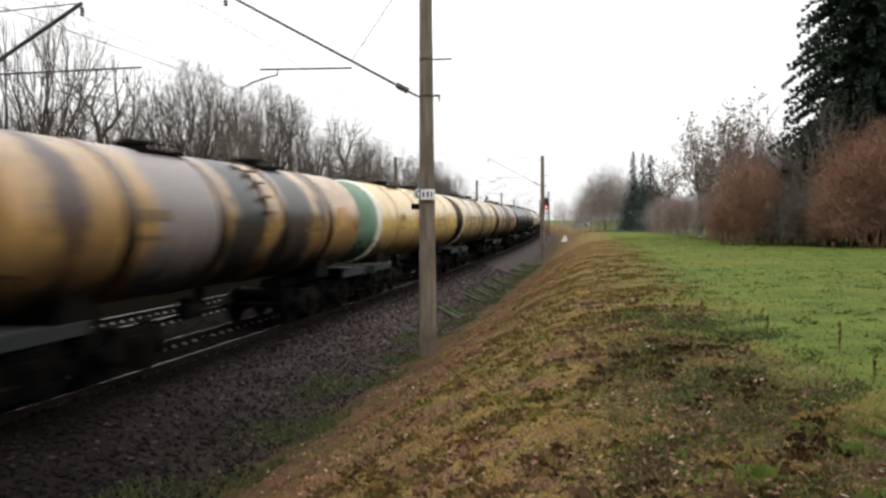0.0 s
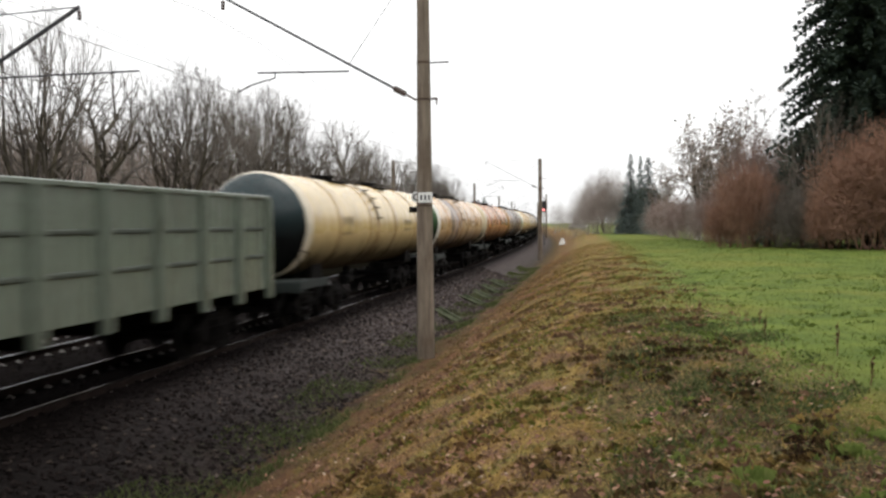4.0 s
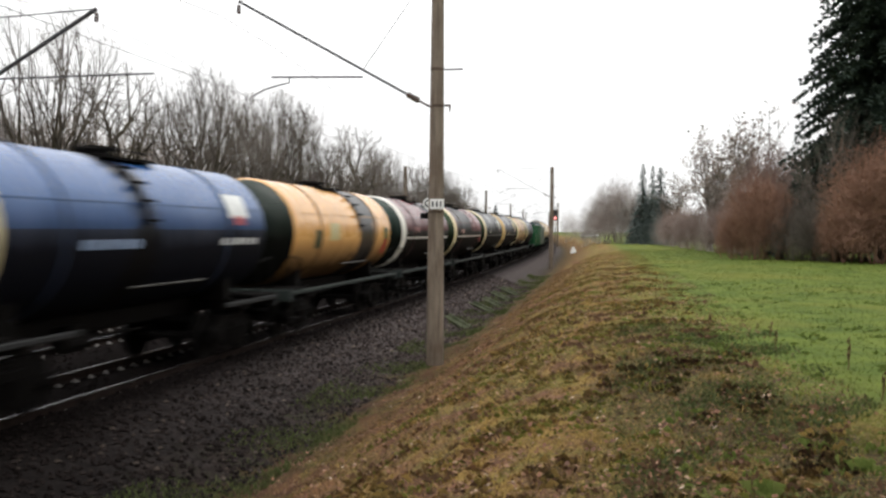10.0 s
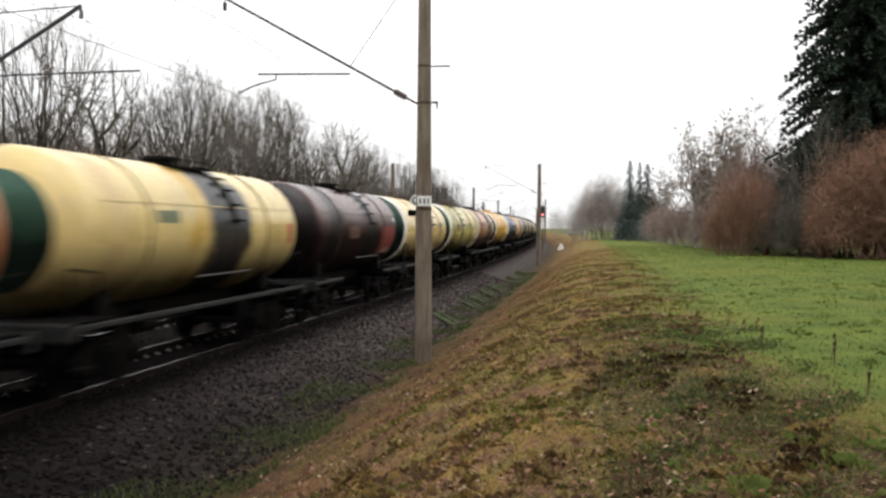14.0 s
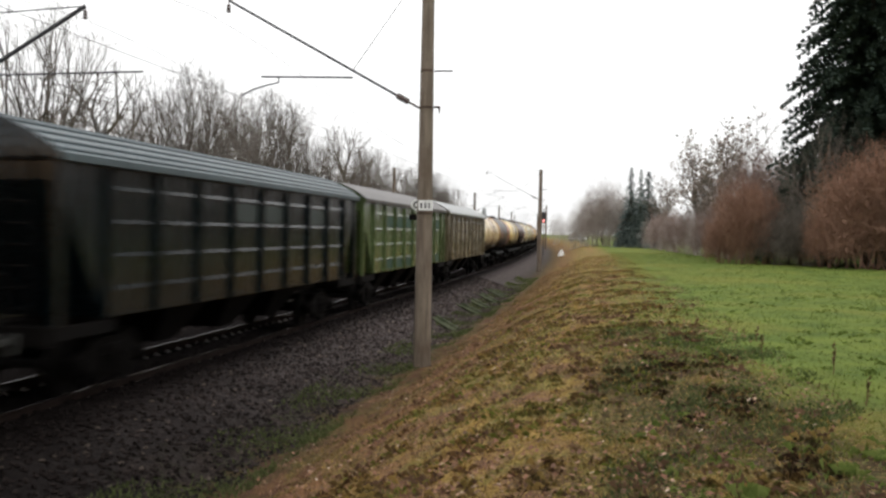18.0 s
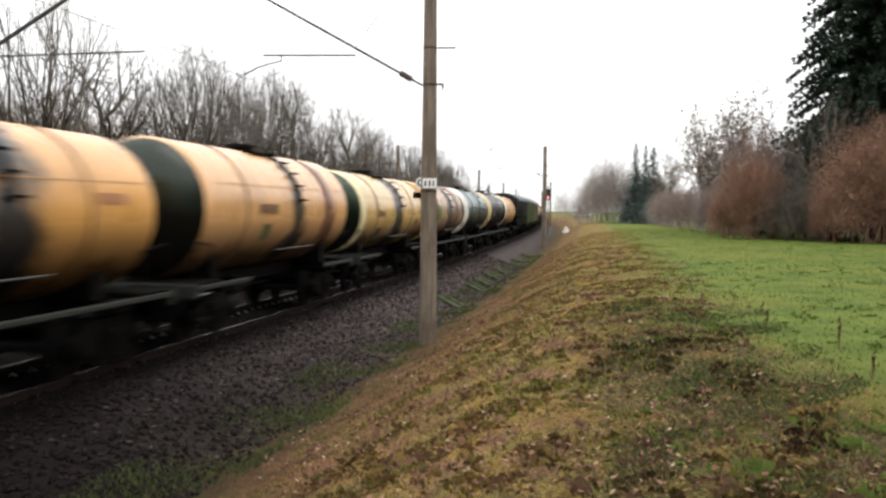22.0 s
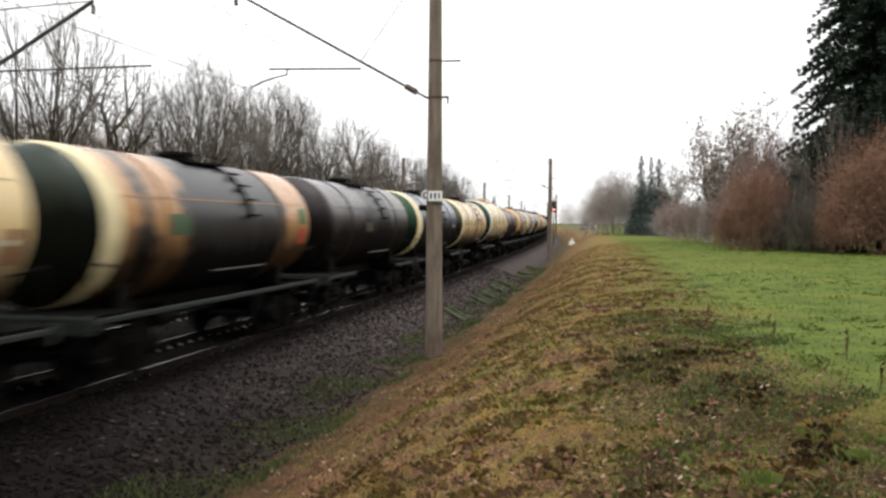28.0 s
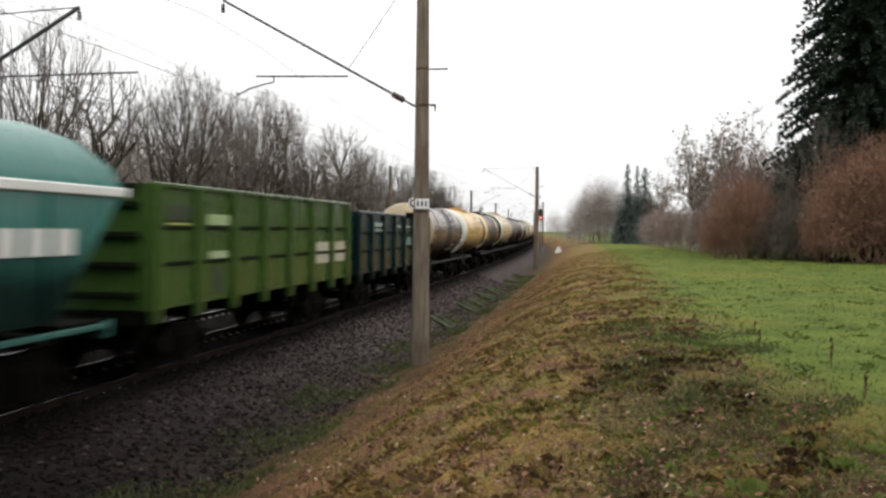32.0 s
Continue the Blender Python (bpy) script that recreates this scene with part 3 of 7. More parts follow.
def dome_profile(y, r, depth, s, n=9):
    """An elliptical tank end from its rim outwards."""
    return [(y + s * depth * math.sin(t), max(0.002, r * math.cos(t))) for t in (math.pi / 2 * i / n for i in range(n + 1))]


def barrel_mesh(r, z, half, ring, mats, segs=48, rear=0.0):
    g = Geo()
    back = -half - rear
    ys = [back, back + ring] if ring else [back]
    inner = list(np.linspace(ys[-1], half, 7))
    prof = [(y, r) for y in ys[:-1] + inner]
    zone = ([1] if ring else []) + [0] * 6
    g.turned(prof, segs, "y", z, zone)
    return g.mesh("barrel", mats, True)


def patch_mesh(r, z, y0, y1, z0, z1, mat, side=1):
    """A painted panel lying on the barrel."""
    g = Geo()
    n = 6
    rows = []
    for zz in np.linspace(z0, z1, n):
        h = max(-0.999, min(0.999, (zz - z) / r))
        rows.append((side * r * math.cos(math.asin(h)), zz))
    for x, zz in rows:
        g.v += [(x, y0, zz), (x, y1, zz)]
    for i in range(n - 1):
        q = (2 * i, 2 * i + 1, 2 * i + 3, 2 * i + 2)
        g.f.append(q if side > 0 else q[::-1])
        g.m.append(0)
    return g.mesh("marking", mat, True)


def band_mesh(r, z, w, mat, segs=48):
    g = Geo()
    g.turned([(-w / 2, r), (-w / 2, r + 0.02), (w / 2, r + 0.02), (w / 2, r)], segs, "y", z)
    return g.mesh("strap", mat, True)


def hatch_mesh(mat):
    g = Geo()
    g.tube((0, 0, -0.10), (0, 0, 0.11), 0.34, n=20)
    g.tube((0, 0, 0.11), (0, 0, 0.17), 0.40, 0.34, n=20)
    for i in range(8):
        t = i * math.pi / 4
        g.box(0.38 * math.cos(t), 0.38 * math.sin(t), 0.13, 0.06, 0.06, 0.08)
    g.tube((0, -0.34, 0.18), (0, 0.34, 0.18), 0.022, n=6)
    return g.mesh("hatch", mat)


def platform_mesh(mat):
    g = Geo()
    for s in (-1, 1):
        g.box(s * 0.52, 0, -0.03, 0.30, 1.9, 0.035)
        for y in (-0.9, 0.0, 0.9):
            g.tube((s * 0.66, y, -0.04), (s * 0.66, y, 0.12), 0.012, n=6)
        g.tube((s * 0.66, -0.9, 0.12), (s * 0.66, 0.9, 0.12), 0.012, n=6)
        for y in (-0.7, 0.7):
            g.tube((s * 0.56, y, -0.03), (s * 0.60, y, -0.2), 0.02, n=6)
    g.box(0, -0.8, 0.02, 1.1, 0.28, 0.03)
    g.box(0, 0.8, 0.02, 1.1, 0.28, 0.03)
    return g.mesh("platform", mat)


def ladder(car, r, z, mat, y, low=0.1):
    """A backing strip that follows the barrel down from its top, and its short dark steps."""
    me = shared(("ladder", mat.name, r), lambda: ladder_mesh(r, z, mat, low))
    ld = part("ladder", me, car, at=pose(0, y, 0))

    def step():
        g = Geo()
        g.box(0.03, 0, 0, 0.14, 0.36, 0.045)
        return g.mesh("ladder_step", mat)

    sm = shared(("ladder_step", mat.name), step)
    for t in np.linspace(1.12, low + 0.05, 5):
        part("ladder_step", sm, ld, at=pose((r + 0.08) * math.cos(t), 0, z + (r + 0.08) * math.sin(t)))


def ladder_mesh(r, z, mat, low):
    g = Geo()
    pts = [((r + 0.03) * math.cos(t), z + (r + 0.03) * math.sin(t)) for t in np.linspace(1.2, low, 7)]
    for x, zz in pts:
        g.v += [(x, -0.10, zz), (x, 0.10, zz)]
    g.f = [(2 * i, 2 * i + 2, 2 * i + 3, 2 * i + 1) for i in range(6)]
    g.m = [0] * 6
    return g.mesh("ladder", mat)


def underframe(car, half, mat, full, pivot=3.9):
    """One middle sill with its bolsters, end beams, decks and side sills, each by itself."""

    def sill():
        g = Geo()
        g.box(0, 0, 1.07, 0.36, 2 * half - 0.26, 0.34, chamfer=0.03)
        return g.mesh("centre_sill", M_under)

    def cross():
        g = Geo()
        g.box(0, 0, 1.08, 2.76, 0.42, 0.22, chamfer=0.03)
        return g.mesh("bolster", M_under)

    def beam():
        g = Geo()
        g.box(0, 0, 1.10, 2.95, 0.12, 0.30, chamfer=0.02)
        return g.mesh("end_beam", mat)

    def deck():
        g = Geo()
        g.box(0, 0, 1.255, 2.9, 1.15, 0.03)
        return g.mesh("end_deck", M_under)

    def side(length):
        g = Geo()
        g.box(0, 0, 1.16, 0.08, length, 0.10, chamfer=0.02)
        return g.mesh("side_sill", mat)

    part("centre_sill", shared(("sill", half), sill), car)
    for s in (-1, 1):
        part("bolster", shared("cross", cross), car, at=pose(0, s * pivot, 0.004))
        part("end_beam", shared(("beam", mat.name), beam), car, at=pose(0, s * (half - 0.06), 0))
        part("end_deck", shared("deck", deck), car, at=pose(0, s * (half - 0.72), 0))
        if full:
            part("side_sill", shared(("side", mat.name, half), lambda: side(2 * half - 0.3)), car, at=pose(s * 1.435, 0, 0))
        else:
            for u in (-1, 1):
                part("side_sill", shared(("side", mat.name), lambda: side(2.7)), car, at=pose(s * 1.435, u * (half - 1.5), 0))


def foot_bar_mesh():
    g = Geo()
    g.box(1.40, 0, 1.76, 0.04, 2.8, 0.035, chamfer=0.01)
    return g.mesh("foot_bar", M_galv)


def saddle_mesh(r, z, mat):
    g = Geo()
    out = []
    for t in np.linspace(-2.35, -0.79, 9):
        out.append((r * math.cos(t), z + r * math.sin(t)))
    vs = [(x, y, zz) for y in (-0.16, 0.16) for x, zz in out] + [(x, y, 1.2) for y in (-0.16, 0.16) for x, zz in out]
    n = len(out)
    fs = []
    for y in (0, 1):
        for i in range(n - 1):
            q = (y * n + i, y * n + i + 1, 2 * n + y * n + i + 1, 2 * n + y * n + i)
            fs.append(q if y else q[::-1])
    for i in (0, n - 1):
        fs.append((i, n + i, 3 * n + i, 2 * n + i))
    fs += [(i, i + 1, n + i + 1, n + i) for i in range(n - 1)]
    g.add(vs, fs)
    return g.mesh("saddle", mat)


def end_fittings(car, half, mat):
    """Hand rails and footsteps at both ends of a wagon."""

    def hand():
        g = Geo()
        pts = [(0, 0.42, 1.2), (0, 0.42, 2.1), (0, -0.42, 2.0), (0, -0.42, 1.2)]
        for p, q in zip(pts, pts[1:]):
            g.tube(p, q, 0.018, n=6)
        return g.mesh("hand_rail", M_under)

    def step():
        g = Geo()
        g.box(0, 0, 0.52, 0.22, 0.42, 0.03)
        for y in (-0.2, 0.2):
            g.tube((0.02, y, 0.52), (0.02, y, 1.1), 0.014, n=6)
        return g.mesh("footstep", M_under)

    for s in (-1, 1):
        for u in (-1, 1):
            part("hand_rail", shared(("hand", mat.name), hand), car, at=pose(u * 1.36, s * (half - 0.54), 0, 0, 0, 0 if s > 0 else 180))
            part("footstep", shared("step", step), car, at=pose(u * 1.40, s * (half - 0.4), 0, 0, 0, 0 if u > 0 else 180))


def brake_gear(car):
    """The bottom valve, and the brake cylinder that hangs beside it."""

    def valve():
        g = Geo()
        g.tube((0, 0, 1.35), (0, 0, 0.75), 0.14, 0.11, n=12)
        g.tube((-0.2, 0, 0.85), (0.2, 0, 0.85), 0.07, n=10)
        return g.mesh("bottom_valve", M_under)

    def cylinder():
        g = Geo()
        g.tube((0.35, -1.6, 0.82), (0.35, -0.8, 0.82), 0.18, n=12)
        g.tube((0.35, -0.8, 0.82), (0.35, 1.2, 0.82), 0.03, n=6)
        g.box(0.3, -1.2, 1.0, 0.3, 0.3, 0.2)
        return g.mesh("brake_cylinder", M_under)

    part("bottom_valve", shared("valve", valve), car)
    part("brake_cylinder", shared("cylinder", cylinder), car)


def lettering(car, marks, r, z):
    """Painted panels, and lines of writing as rows of short bars. marks: (y, z, width, height, colour)."""
    for y, zz, w, h, col in marks:
        mm = paint(*col)
        n = max(1, min(7, round(w / (h * 0.85)))) if w > 2.2 * h else 1
        pitch = w / n
        wide = pitch * 0.72 if n > 1 else w
        me = shared(("mark", zz, wide, h, mm.name, r), lambda: patch_mesh(r + 0.006, z, -wide / 2, wide / 2, zz - h / 2, zz + h / 2, mm))
        for k in range(n):
            part("marking", me, car, at=pose(0, y - w / 2 + (k + 0.5) * pitch, 0))


def tank_wagon(label, body, dome, ring=None, stain=None, lower=None, frame_col=(70, 92, 74), grime=0.4, full=True,
               marks=(), straps=None, ring_w=0.42, gear=None, waist=None, r=1.41, z=2.68, rim=None, rungs=0.95, belly=0.0, rear=0.0):
    """A four-axle tank wagon, 12 m over its couplers; the origin lies on the rails under its middle."""
    half = 4.88
    car = thing("tank_wagon", label, "tank wagon", "wagons of the freight train")
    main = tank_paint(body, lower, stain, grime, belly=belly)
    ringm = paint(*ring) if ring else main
    # rear end darkened: the weaker light on it is put into the paint
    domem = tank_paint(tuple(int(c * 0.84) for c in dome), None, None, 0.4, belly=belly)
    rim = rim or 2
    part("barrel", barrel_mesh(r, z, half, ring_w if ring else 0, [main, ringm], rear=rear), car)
    for s in (-1, 1):
        cols = [domem, ringm] if s < 0 else [main, main]
        part("tank_end", shared(("dome4", cols[0].name, cols[1].name, s, r, rim), lambda s=s, cols=cols: dome_mesh(r, z, half, s, 0.52, cols, rim)), car,
             "domed rear end in its own colour" if s < 0 and dome != body else "", at=pose(0, -rear if s < 0 else 0, 0))
    sm = paint(*(straps or tuple(int(c * 0.62) for c in body)), 0.6)
    for y in (-2.9, 2.9):
        part("strap", shared(("strap4", sm.name, r), lambda: band_mesh(r, z, 0.07, sm)), car, at=pose(0, y, 0))
    gm = paint(*gear, 0.6) if gear else M_under
    part("hatch", shared(("hatch", gm.name), lambda: hatch_mesh(gm)), car, at=pose(0, 0.1, z + r))
    part("platform", shared(("platform", gm.name), lambda: platform_mesh(gm)), car, at=pose(0, 0.25, z + r - 0.04))
    ladder(car, r, z, gm, rungs)
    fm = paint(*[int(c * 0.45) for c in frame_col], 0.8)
    underframe(car, 5.55, fm, full)
    for y in (-3.75, 3.75):
        part("saddle", shared(("saddle", r), lambda: saddle_mesh(r, z, M_under)), car, at=pose(0, y, 0))
    brake_gear(car)
    end_fittings(car, 5.55, fm)
    seam = paint(*[int(c * 0.86) for c in body], 0.6)
    zs = z + r * 0.36
    part("weld_seam", shared(("seam", seam.name, r), lambda: patch_mesh(r + 0.004, z, -4.5, 4.8, zs - 0.012, zs + 0.012, seam)), car)
    part("foot_bar", shared("foot_bar", foot_bar_mesh), car, "pale steel bar", at=pose(0, 0.35, 0))
    if waist:
        wm = paint(*waist)
        part("waist_rail", shared(("waist", wm.name, r), lambda: patch_mesh(r + 0.03, z, -4.4, 4.6, 2.42, 2.5, wm)), car)
    lettering(car, marks, r, z)
    for y in (-3.9, 3.9):
        bogie(car, y)
    couplers(car, 6.01)
    return car


def dome_mesh(r, z, half, s, depth, mats, rim=0):
    """A domed end; its first rim zones, the rolled knuckle, take the second colour."""
    g = Geo()
    prof = dome_profile(s * half, r, depth, s, 12)
    zone = [1] * rim + [0] * (12 - rim)
    g.turned(prof if s > 0 else prof[::-1], 48, "y", z, zone if s > 0 else zone[::-1])
    return g.mesh("tank_end", mats, True)


def long_tank_wagon(label, body, dome, ring=None, stain=None, grime=0.5, marks=(), bands=(150, 120, 90), frame_col=(60, 100, 88), rungs=0.3):
    """An eight-axle frameless tank wagon, 20 m over its couplers."""
    r, z, half = 1.5, 2.76, 8.75
    car = thing("long_tank_wagon", label, "tank wagon", "wagons of the freight train")
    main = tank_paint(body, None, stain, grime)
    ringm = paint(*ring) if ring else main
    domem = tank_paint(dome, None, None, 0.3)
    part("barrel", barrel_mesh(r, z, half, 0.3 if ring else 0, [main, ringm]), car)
    for s in (-1, 1):
        part("tank_end", dome_mesh(r, z, half, s, 0.6, [domem, ringm] if s < 0 else [main, main], 2), car)
    bm = tank_paint(bands, None, None, 0.5)
    for y in (-5.7, -1.9, 1.9, 5.7):
        part("stiffening_band", shared(("band8", bm.name), lambda: band_mesh(r, z, 0.42, bm)), car, at=pose(0, y, 0))
    for y in (-2.9, 2.9):
        part("hatch", shared("hatch8", lambda: hatch_mesh(M_under)), car, at=pose(0, y, z + r))
        part("platform", shared("platform8", lambda: platform_mesh(M_under)), car, at=pose(0, y, z + r - 0.04))
    ladder(car, r, z, paint(*[int(c * 0.6) for c in body], 0.6), rungs)
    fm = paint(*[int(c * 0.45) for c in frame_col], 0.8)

    def cradle():
        g = Geo()
        g.box(0, 0.7, 1.1, 2.95, 0.14, 0.30, chamfer=0.02)
        g.box(0, 0, 1.08, 0.4, 1.6, 0.34)
        for u in (-1.42, 1.42):
            g.box(u, -0.5, 1.14, 0.09, 2.5, 0.2)
        g.box(0, 0, 1.25, 2.9, 1.4, 0.03)
        return g.mesh("end_frame", fm)

    for s in (-1, 1):
        part("end_frame", shared(("cradle", fm.name), cradle), car, at=pose(0, s * 8.75, 0, 0, 0, 0 if s > 0 else 180))

    def beam():
        g = Geo()
        g.box(0, 0, 1.02, 0.6, 3.6, 0.24, chamfer=0.04)
        prism(g, [(-0.6, 1.12), (0.6, 1.12), (0.45, 1.6), (-0.45, 1.6)], -0.95, 0.95)
        return g.mesh("bogie_beam", M_under)

    for s in (-1, 1):
        part("bogie_beam", shared("beam8", beam), car, at=pose(0, s * 6.5, 0))
        for u in (-1.6, 1.6):
            bogie(car, s * 6.5 + u)
    end_fittings(car, 9.5, fm)
    brake_gear(car)
    lettering(car, marks, r, z)
    couplers(car, 10.12)
    return car


def gondola_wagon(label, body, top=3.48, marks=()):
    """An open high-sided wagon with seven bays between posts on each side."""
    car = thing("gondola_wagon", label, "gondola wagon", "wagons of the freight train")
    pm = tank_paint(body, None, None, 0.3, belly=-2.0)
    h0, hl = 1.28, 6.375
    posts = [-6.3, -4.55, -2.75, -0.92, 0.92, 2.75, 4.55, 6.3]

    def wall():
        g = Geo()
        g.box(0, 0, (h0 + top) / 2, 0.05, 2 * hl, top - h0)
        return g.mesh("side_wall", pm)

    def wall_rib():
        g = Geo()
        g.box(0.035, 0, 0, 0.05, 1.34, 0.09, chamfer=0.02)
        return g.mesh("wall_rib", pm)

    def post():
        g = Geo()
        prism(g, [(-0.09, 1.05), (0.09, 1.05), (0.13, 1.5), (0.10, top - 0.02), (-0.10, top - 0.02), (-0.13, 1.5)], -0.07, 0.07)
        return g.mesh("post", pm)

    def rim():
        g = Geo()
        g.box(0, 0, top, 0.16, 2 * hl, 0.10, chamfer=0.02)
        return g.mesh("top_rim", pm)

    def end():
        g = Geo()
        g.box(0, 0, (h0 + top) / 2, 2.95, 0.05, top - h0)
        return g.mesh("end_wall", pm)

    def bar():
        g = Geo()
        g.box(0, 0.07, 0, 2.7, 0.12, 0.12, chamfer=0.02)
        return g.mesh("end_rib", pm)

    def corner():
        g = Geo()
        g.box(0, 0.06, (h0 + top) / 2, 0.14, 0.14, top - h0)
        return g.mesh("corner_post", pm)

    wr = wall_rib()
    w, p, t, e, rib_me, corner_me = wall(), post(), rim(), end(), bar(), corner()
    for s in (-1, 1):
        turn = pose(s * 1.49, 0, 0, 0, 0, 0 if s > 0 else 180)
        sw = part("side_wall", w, car, at=turn)
        part("top_rim", t, car, at=pose(s * 1.49, 0, 0))
        for y in posts:
            part("post", p, sw, at=pose(0.06, y, 0))
        for a, b in zip(posts, posts[1:]):
            for f in (0.36, 0.66):
                part("wall_rib", wr, sw, at=pose(0, (a + b) / 2, h0 + (top - h0) * f))
        ew = part("end_wall", e, car, at=pose(0, s * hl, 0, 0, 0, 0 if s > 0 else 180))
        for f in (0.12, 0.36, 0.6, 0.84, 0.98):
            part("end_rib", rib_me, ew, at=pose(0, 0, h0 + (top - h0) * f))
        for u in (-1.42, 1.42):
            part("corner_post", corner_me, ew, at=pose(u, 0, 0))
    g = Geo()
    g.box(0, 0, 1.30, 2.9, 2 * hl - 0.1, 0.06)
    g.box(0, 0, 1.08, 0.4, 13.0, 0.36, chamfer=0.03)
    for y in posts:
        g.box(0, y, 1.12, 2.9, 0.16, 0.24)
    part("underframe", g.mesh("underframe", M_under), car)
    for y, zz, ww, h, col in marks:
        mm = paint(*col)
        g = Geo()
        g.add([(1.526, y - ww / 2, zz - h / 2), (1.526, y + ww / 2, zz - h / 2), (1.526, y + ww / 2, zz + h / 2), (1.526, y - ww / 2, zz + h / 2)], [(0, 1, 2, 3)])
        part("marking", g.mesh("marking", mm), car)
    for y in (-4.33, 4.33):
        bogie(car, y)
    couplers(car, 6.96)
    return car


def covered_hopper(label, body, roof, marks=(), panel_mark=None, ribbed=True):
    """A long roofed wagon: bays between posts, a ribbed pitched roof, and ends that slope in to the sill."""
    car = thing("covered_wagon", label, "covered wagon", "wagons of the freight train")
    pm, rm = tank_paint(body, None, None, 0.2, belly=-2.0), paint(*roof, 0.45)
    half, eave, ridge, low = 8.2, 3.80, 4.46, 1.28
    n, pitch = 8, 1.70
    g = Geo()
    prism(g, [(-half, eave), (-half, eave - 0.35), (-6.8, low), (6.8, low), (half, eave - 0.35), (half, eave)][::-1], -1.48, 1.48)
    part("body", g.mesh("body", pm), car)
    g = Geo()
    sec = [(-1.62, eave - 0.06), (-1.62, eave + 0.05), (-1.25, eave + 0.30), (-0.65, ridge - 0.07), (0, ridge), (0.65, ridge - 0.07), (1.25, eave + 0.30), (1.62, eave + 0.05), (1.62, eave - 0.06)]
    k = len(sec)
    g.add([(x, y, zz) for y in (-half - 0.06, half + 0.06) for x, zz in sec], [(i, i + 1, k + i + 1, k + i) for i in range(k - 1)] + [(0, k, 2 * k - 1, k - 1)])
    ribs_at = []
    for (xa, za), (xb, zb) in zip(sec[1:-2], sec[2:-1]):
        for u in (0.25, 0.75) if ribbed else ():
            x, zz = xa + (xb - xa) * u, za + (zb - za) * u
            ribs_at.append((x, zz + 0.01))
    top = part("roof", g.mesh("roof", rm), car, "ribbed sheet-metal roof" if ribbed else "smooth sheet-metal roof")
    for x, zz in ribs_at:
        part("roof_rib", shared(("roof_rib", rm.name), lambda: Geo().tube((0, -half, 0), (0, half, 0), 0.028, n=6).mesh("roof_rib", rm)), top, at=pose(x, 0, zz))
    for s in (-1, 1):
        g = Geo()
        loop = [(x * 0.985, s * half, zz - 0.02) for x, zz in sec]
        g.add(loop, [tuple(range(k)) if s < 0 else tuple(range(k))[::-1]])
        for zz in (3.95, 4.12, 4.27):
            g.box(0, s * (half + 0.02), zz, 1.7, 0.05, 0.05)
        part("gable", g.mesh("gable", pm), car)
    for s in (-1, 1):
        g = Geo()
        prism(g, [(half - 0.16, 1.25), (half, 1.25), (half, eave), (half - 0.16, eave)], -0.06, 0.06)
        cm = shared(("kpost", pm.name), lambda g=g: g.mesh("corner_post", pm))
        for u in (-1.46, 1.46):
            part("corner_post", cm, car, at=pose(u, 0, 0, 0, 0, 0 if s > 0 else 180))

        def rung():
            q = Geo()
            for u in (-0.2, 0.2):
                q.tube((u, 0, 1.1), (u, 0, 3.9), 0.02, n=6)
            for zz in np.arange(1.2, 3.9, 0.32):
                q.tube((-0.2, 0, zz), (0.2, 0, zz), 0.016, n=6)
            return q.mesh("end_ladder", M_under)

        part("end_ladder", shared("kladder", rung), car, at=pose(0.9, s * (half + 0.05), 0))

    def post():
        q = Geo()
        q.box(0, 0, (low + eave) / 2 - 0.05, 0.10, 0.12, eave - low - 0.1, chamfer=0.02)
        return q.mesh("post", pm)

    def ribs():
        q = Geo()
        for zz in (1.75, 2.30, 2.85, 3.40):
            q.box(0.01, 0, zz, 0.06, 1.28, 0.07, top=(0.5, 0.97))
        return q.mesh("panel_ribs", pm)

    po, ri = shared(("kp", pm.name), post), shared(("kr", pm.name), ribs)
    for s in (-1, 1):
        for i in range(n + 1):
            part("post", po, car, at=pose(s * 1.52, (i - n / 2) * pitch, 0))
            if i < n:
                part("panel_ribs", ri, car, at=pose(s * 1.475, (i + 0.5 - n / 2) * pitch, 0))
    if panel_mark:
        mm = paint(*panel_mark)

        def mk():
            q = Geo()
            q.add([(1.486, -0.60, -0.2), (1.486, 0.60, -0.2), (1.486, 0.60, 0.2), (1.486, -0.60, 0.2)], [(0, 1, 2, 3)])
            return q.mesh("marking", mm)

        me = shared(("kmark", mm.name), mk)
        for i in (1, 2, 3, 5, 6, 7) if len(marks) > 1 else (3, 4, 6):
            for zz in marks:
                part("marking", me, car, at=pose(0, (i + 0.5 - n / 2) * pitch, zz))
    g = Geo()
    g.box(0, 0, 1.06, 0.4, 16.6, 0.34)
    for s in (-1, 1):
        g.box(0, s * 8.25, 1.12, 2.95, 0.14, 0.3)
        g.box(1.44, s * 7.4, 1.14, 0.1, 1.8, 0.2)
        g.box(-1.44, s * 7.4, 1.14, 0.1, 1.8, 0.2)
    part("underframe", g.mesh("underframe", M_under), car)

    def chute():
        q = Geo()
        q.box(0, 0, 0.86, 1.2, 0.8, 0.8, top=(1.9, 2.4))
        return q.mesh("discharge_chute", M_under)

    for y in (-3.0, 0.0, 3.0):
        part("discharge_chute", shared("chute", chute), car, at=pose(0, y, 0))
    for y in (-5.9, 5.9):
        bogie(car, y)
    couplers(car, 8.66)
    return car


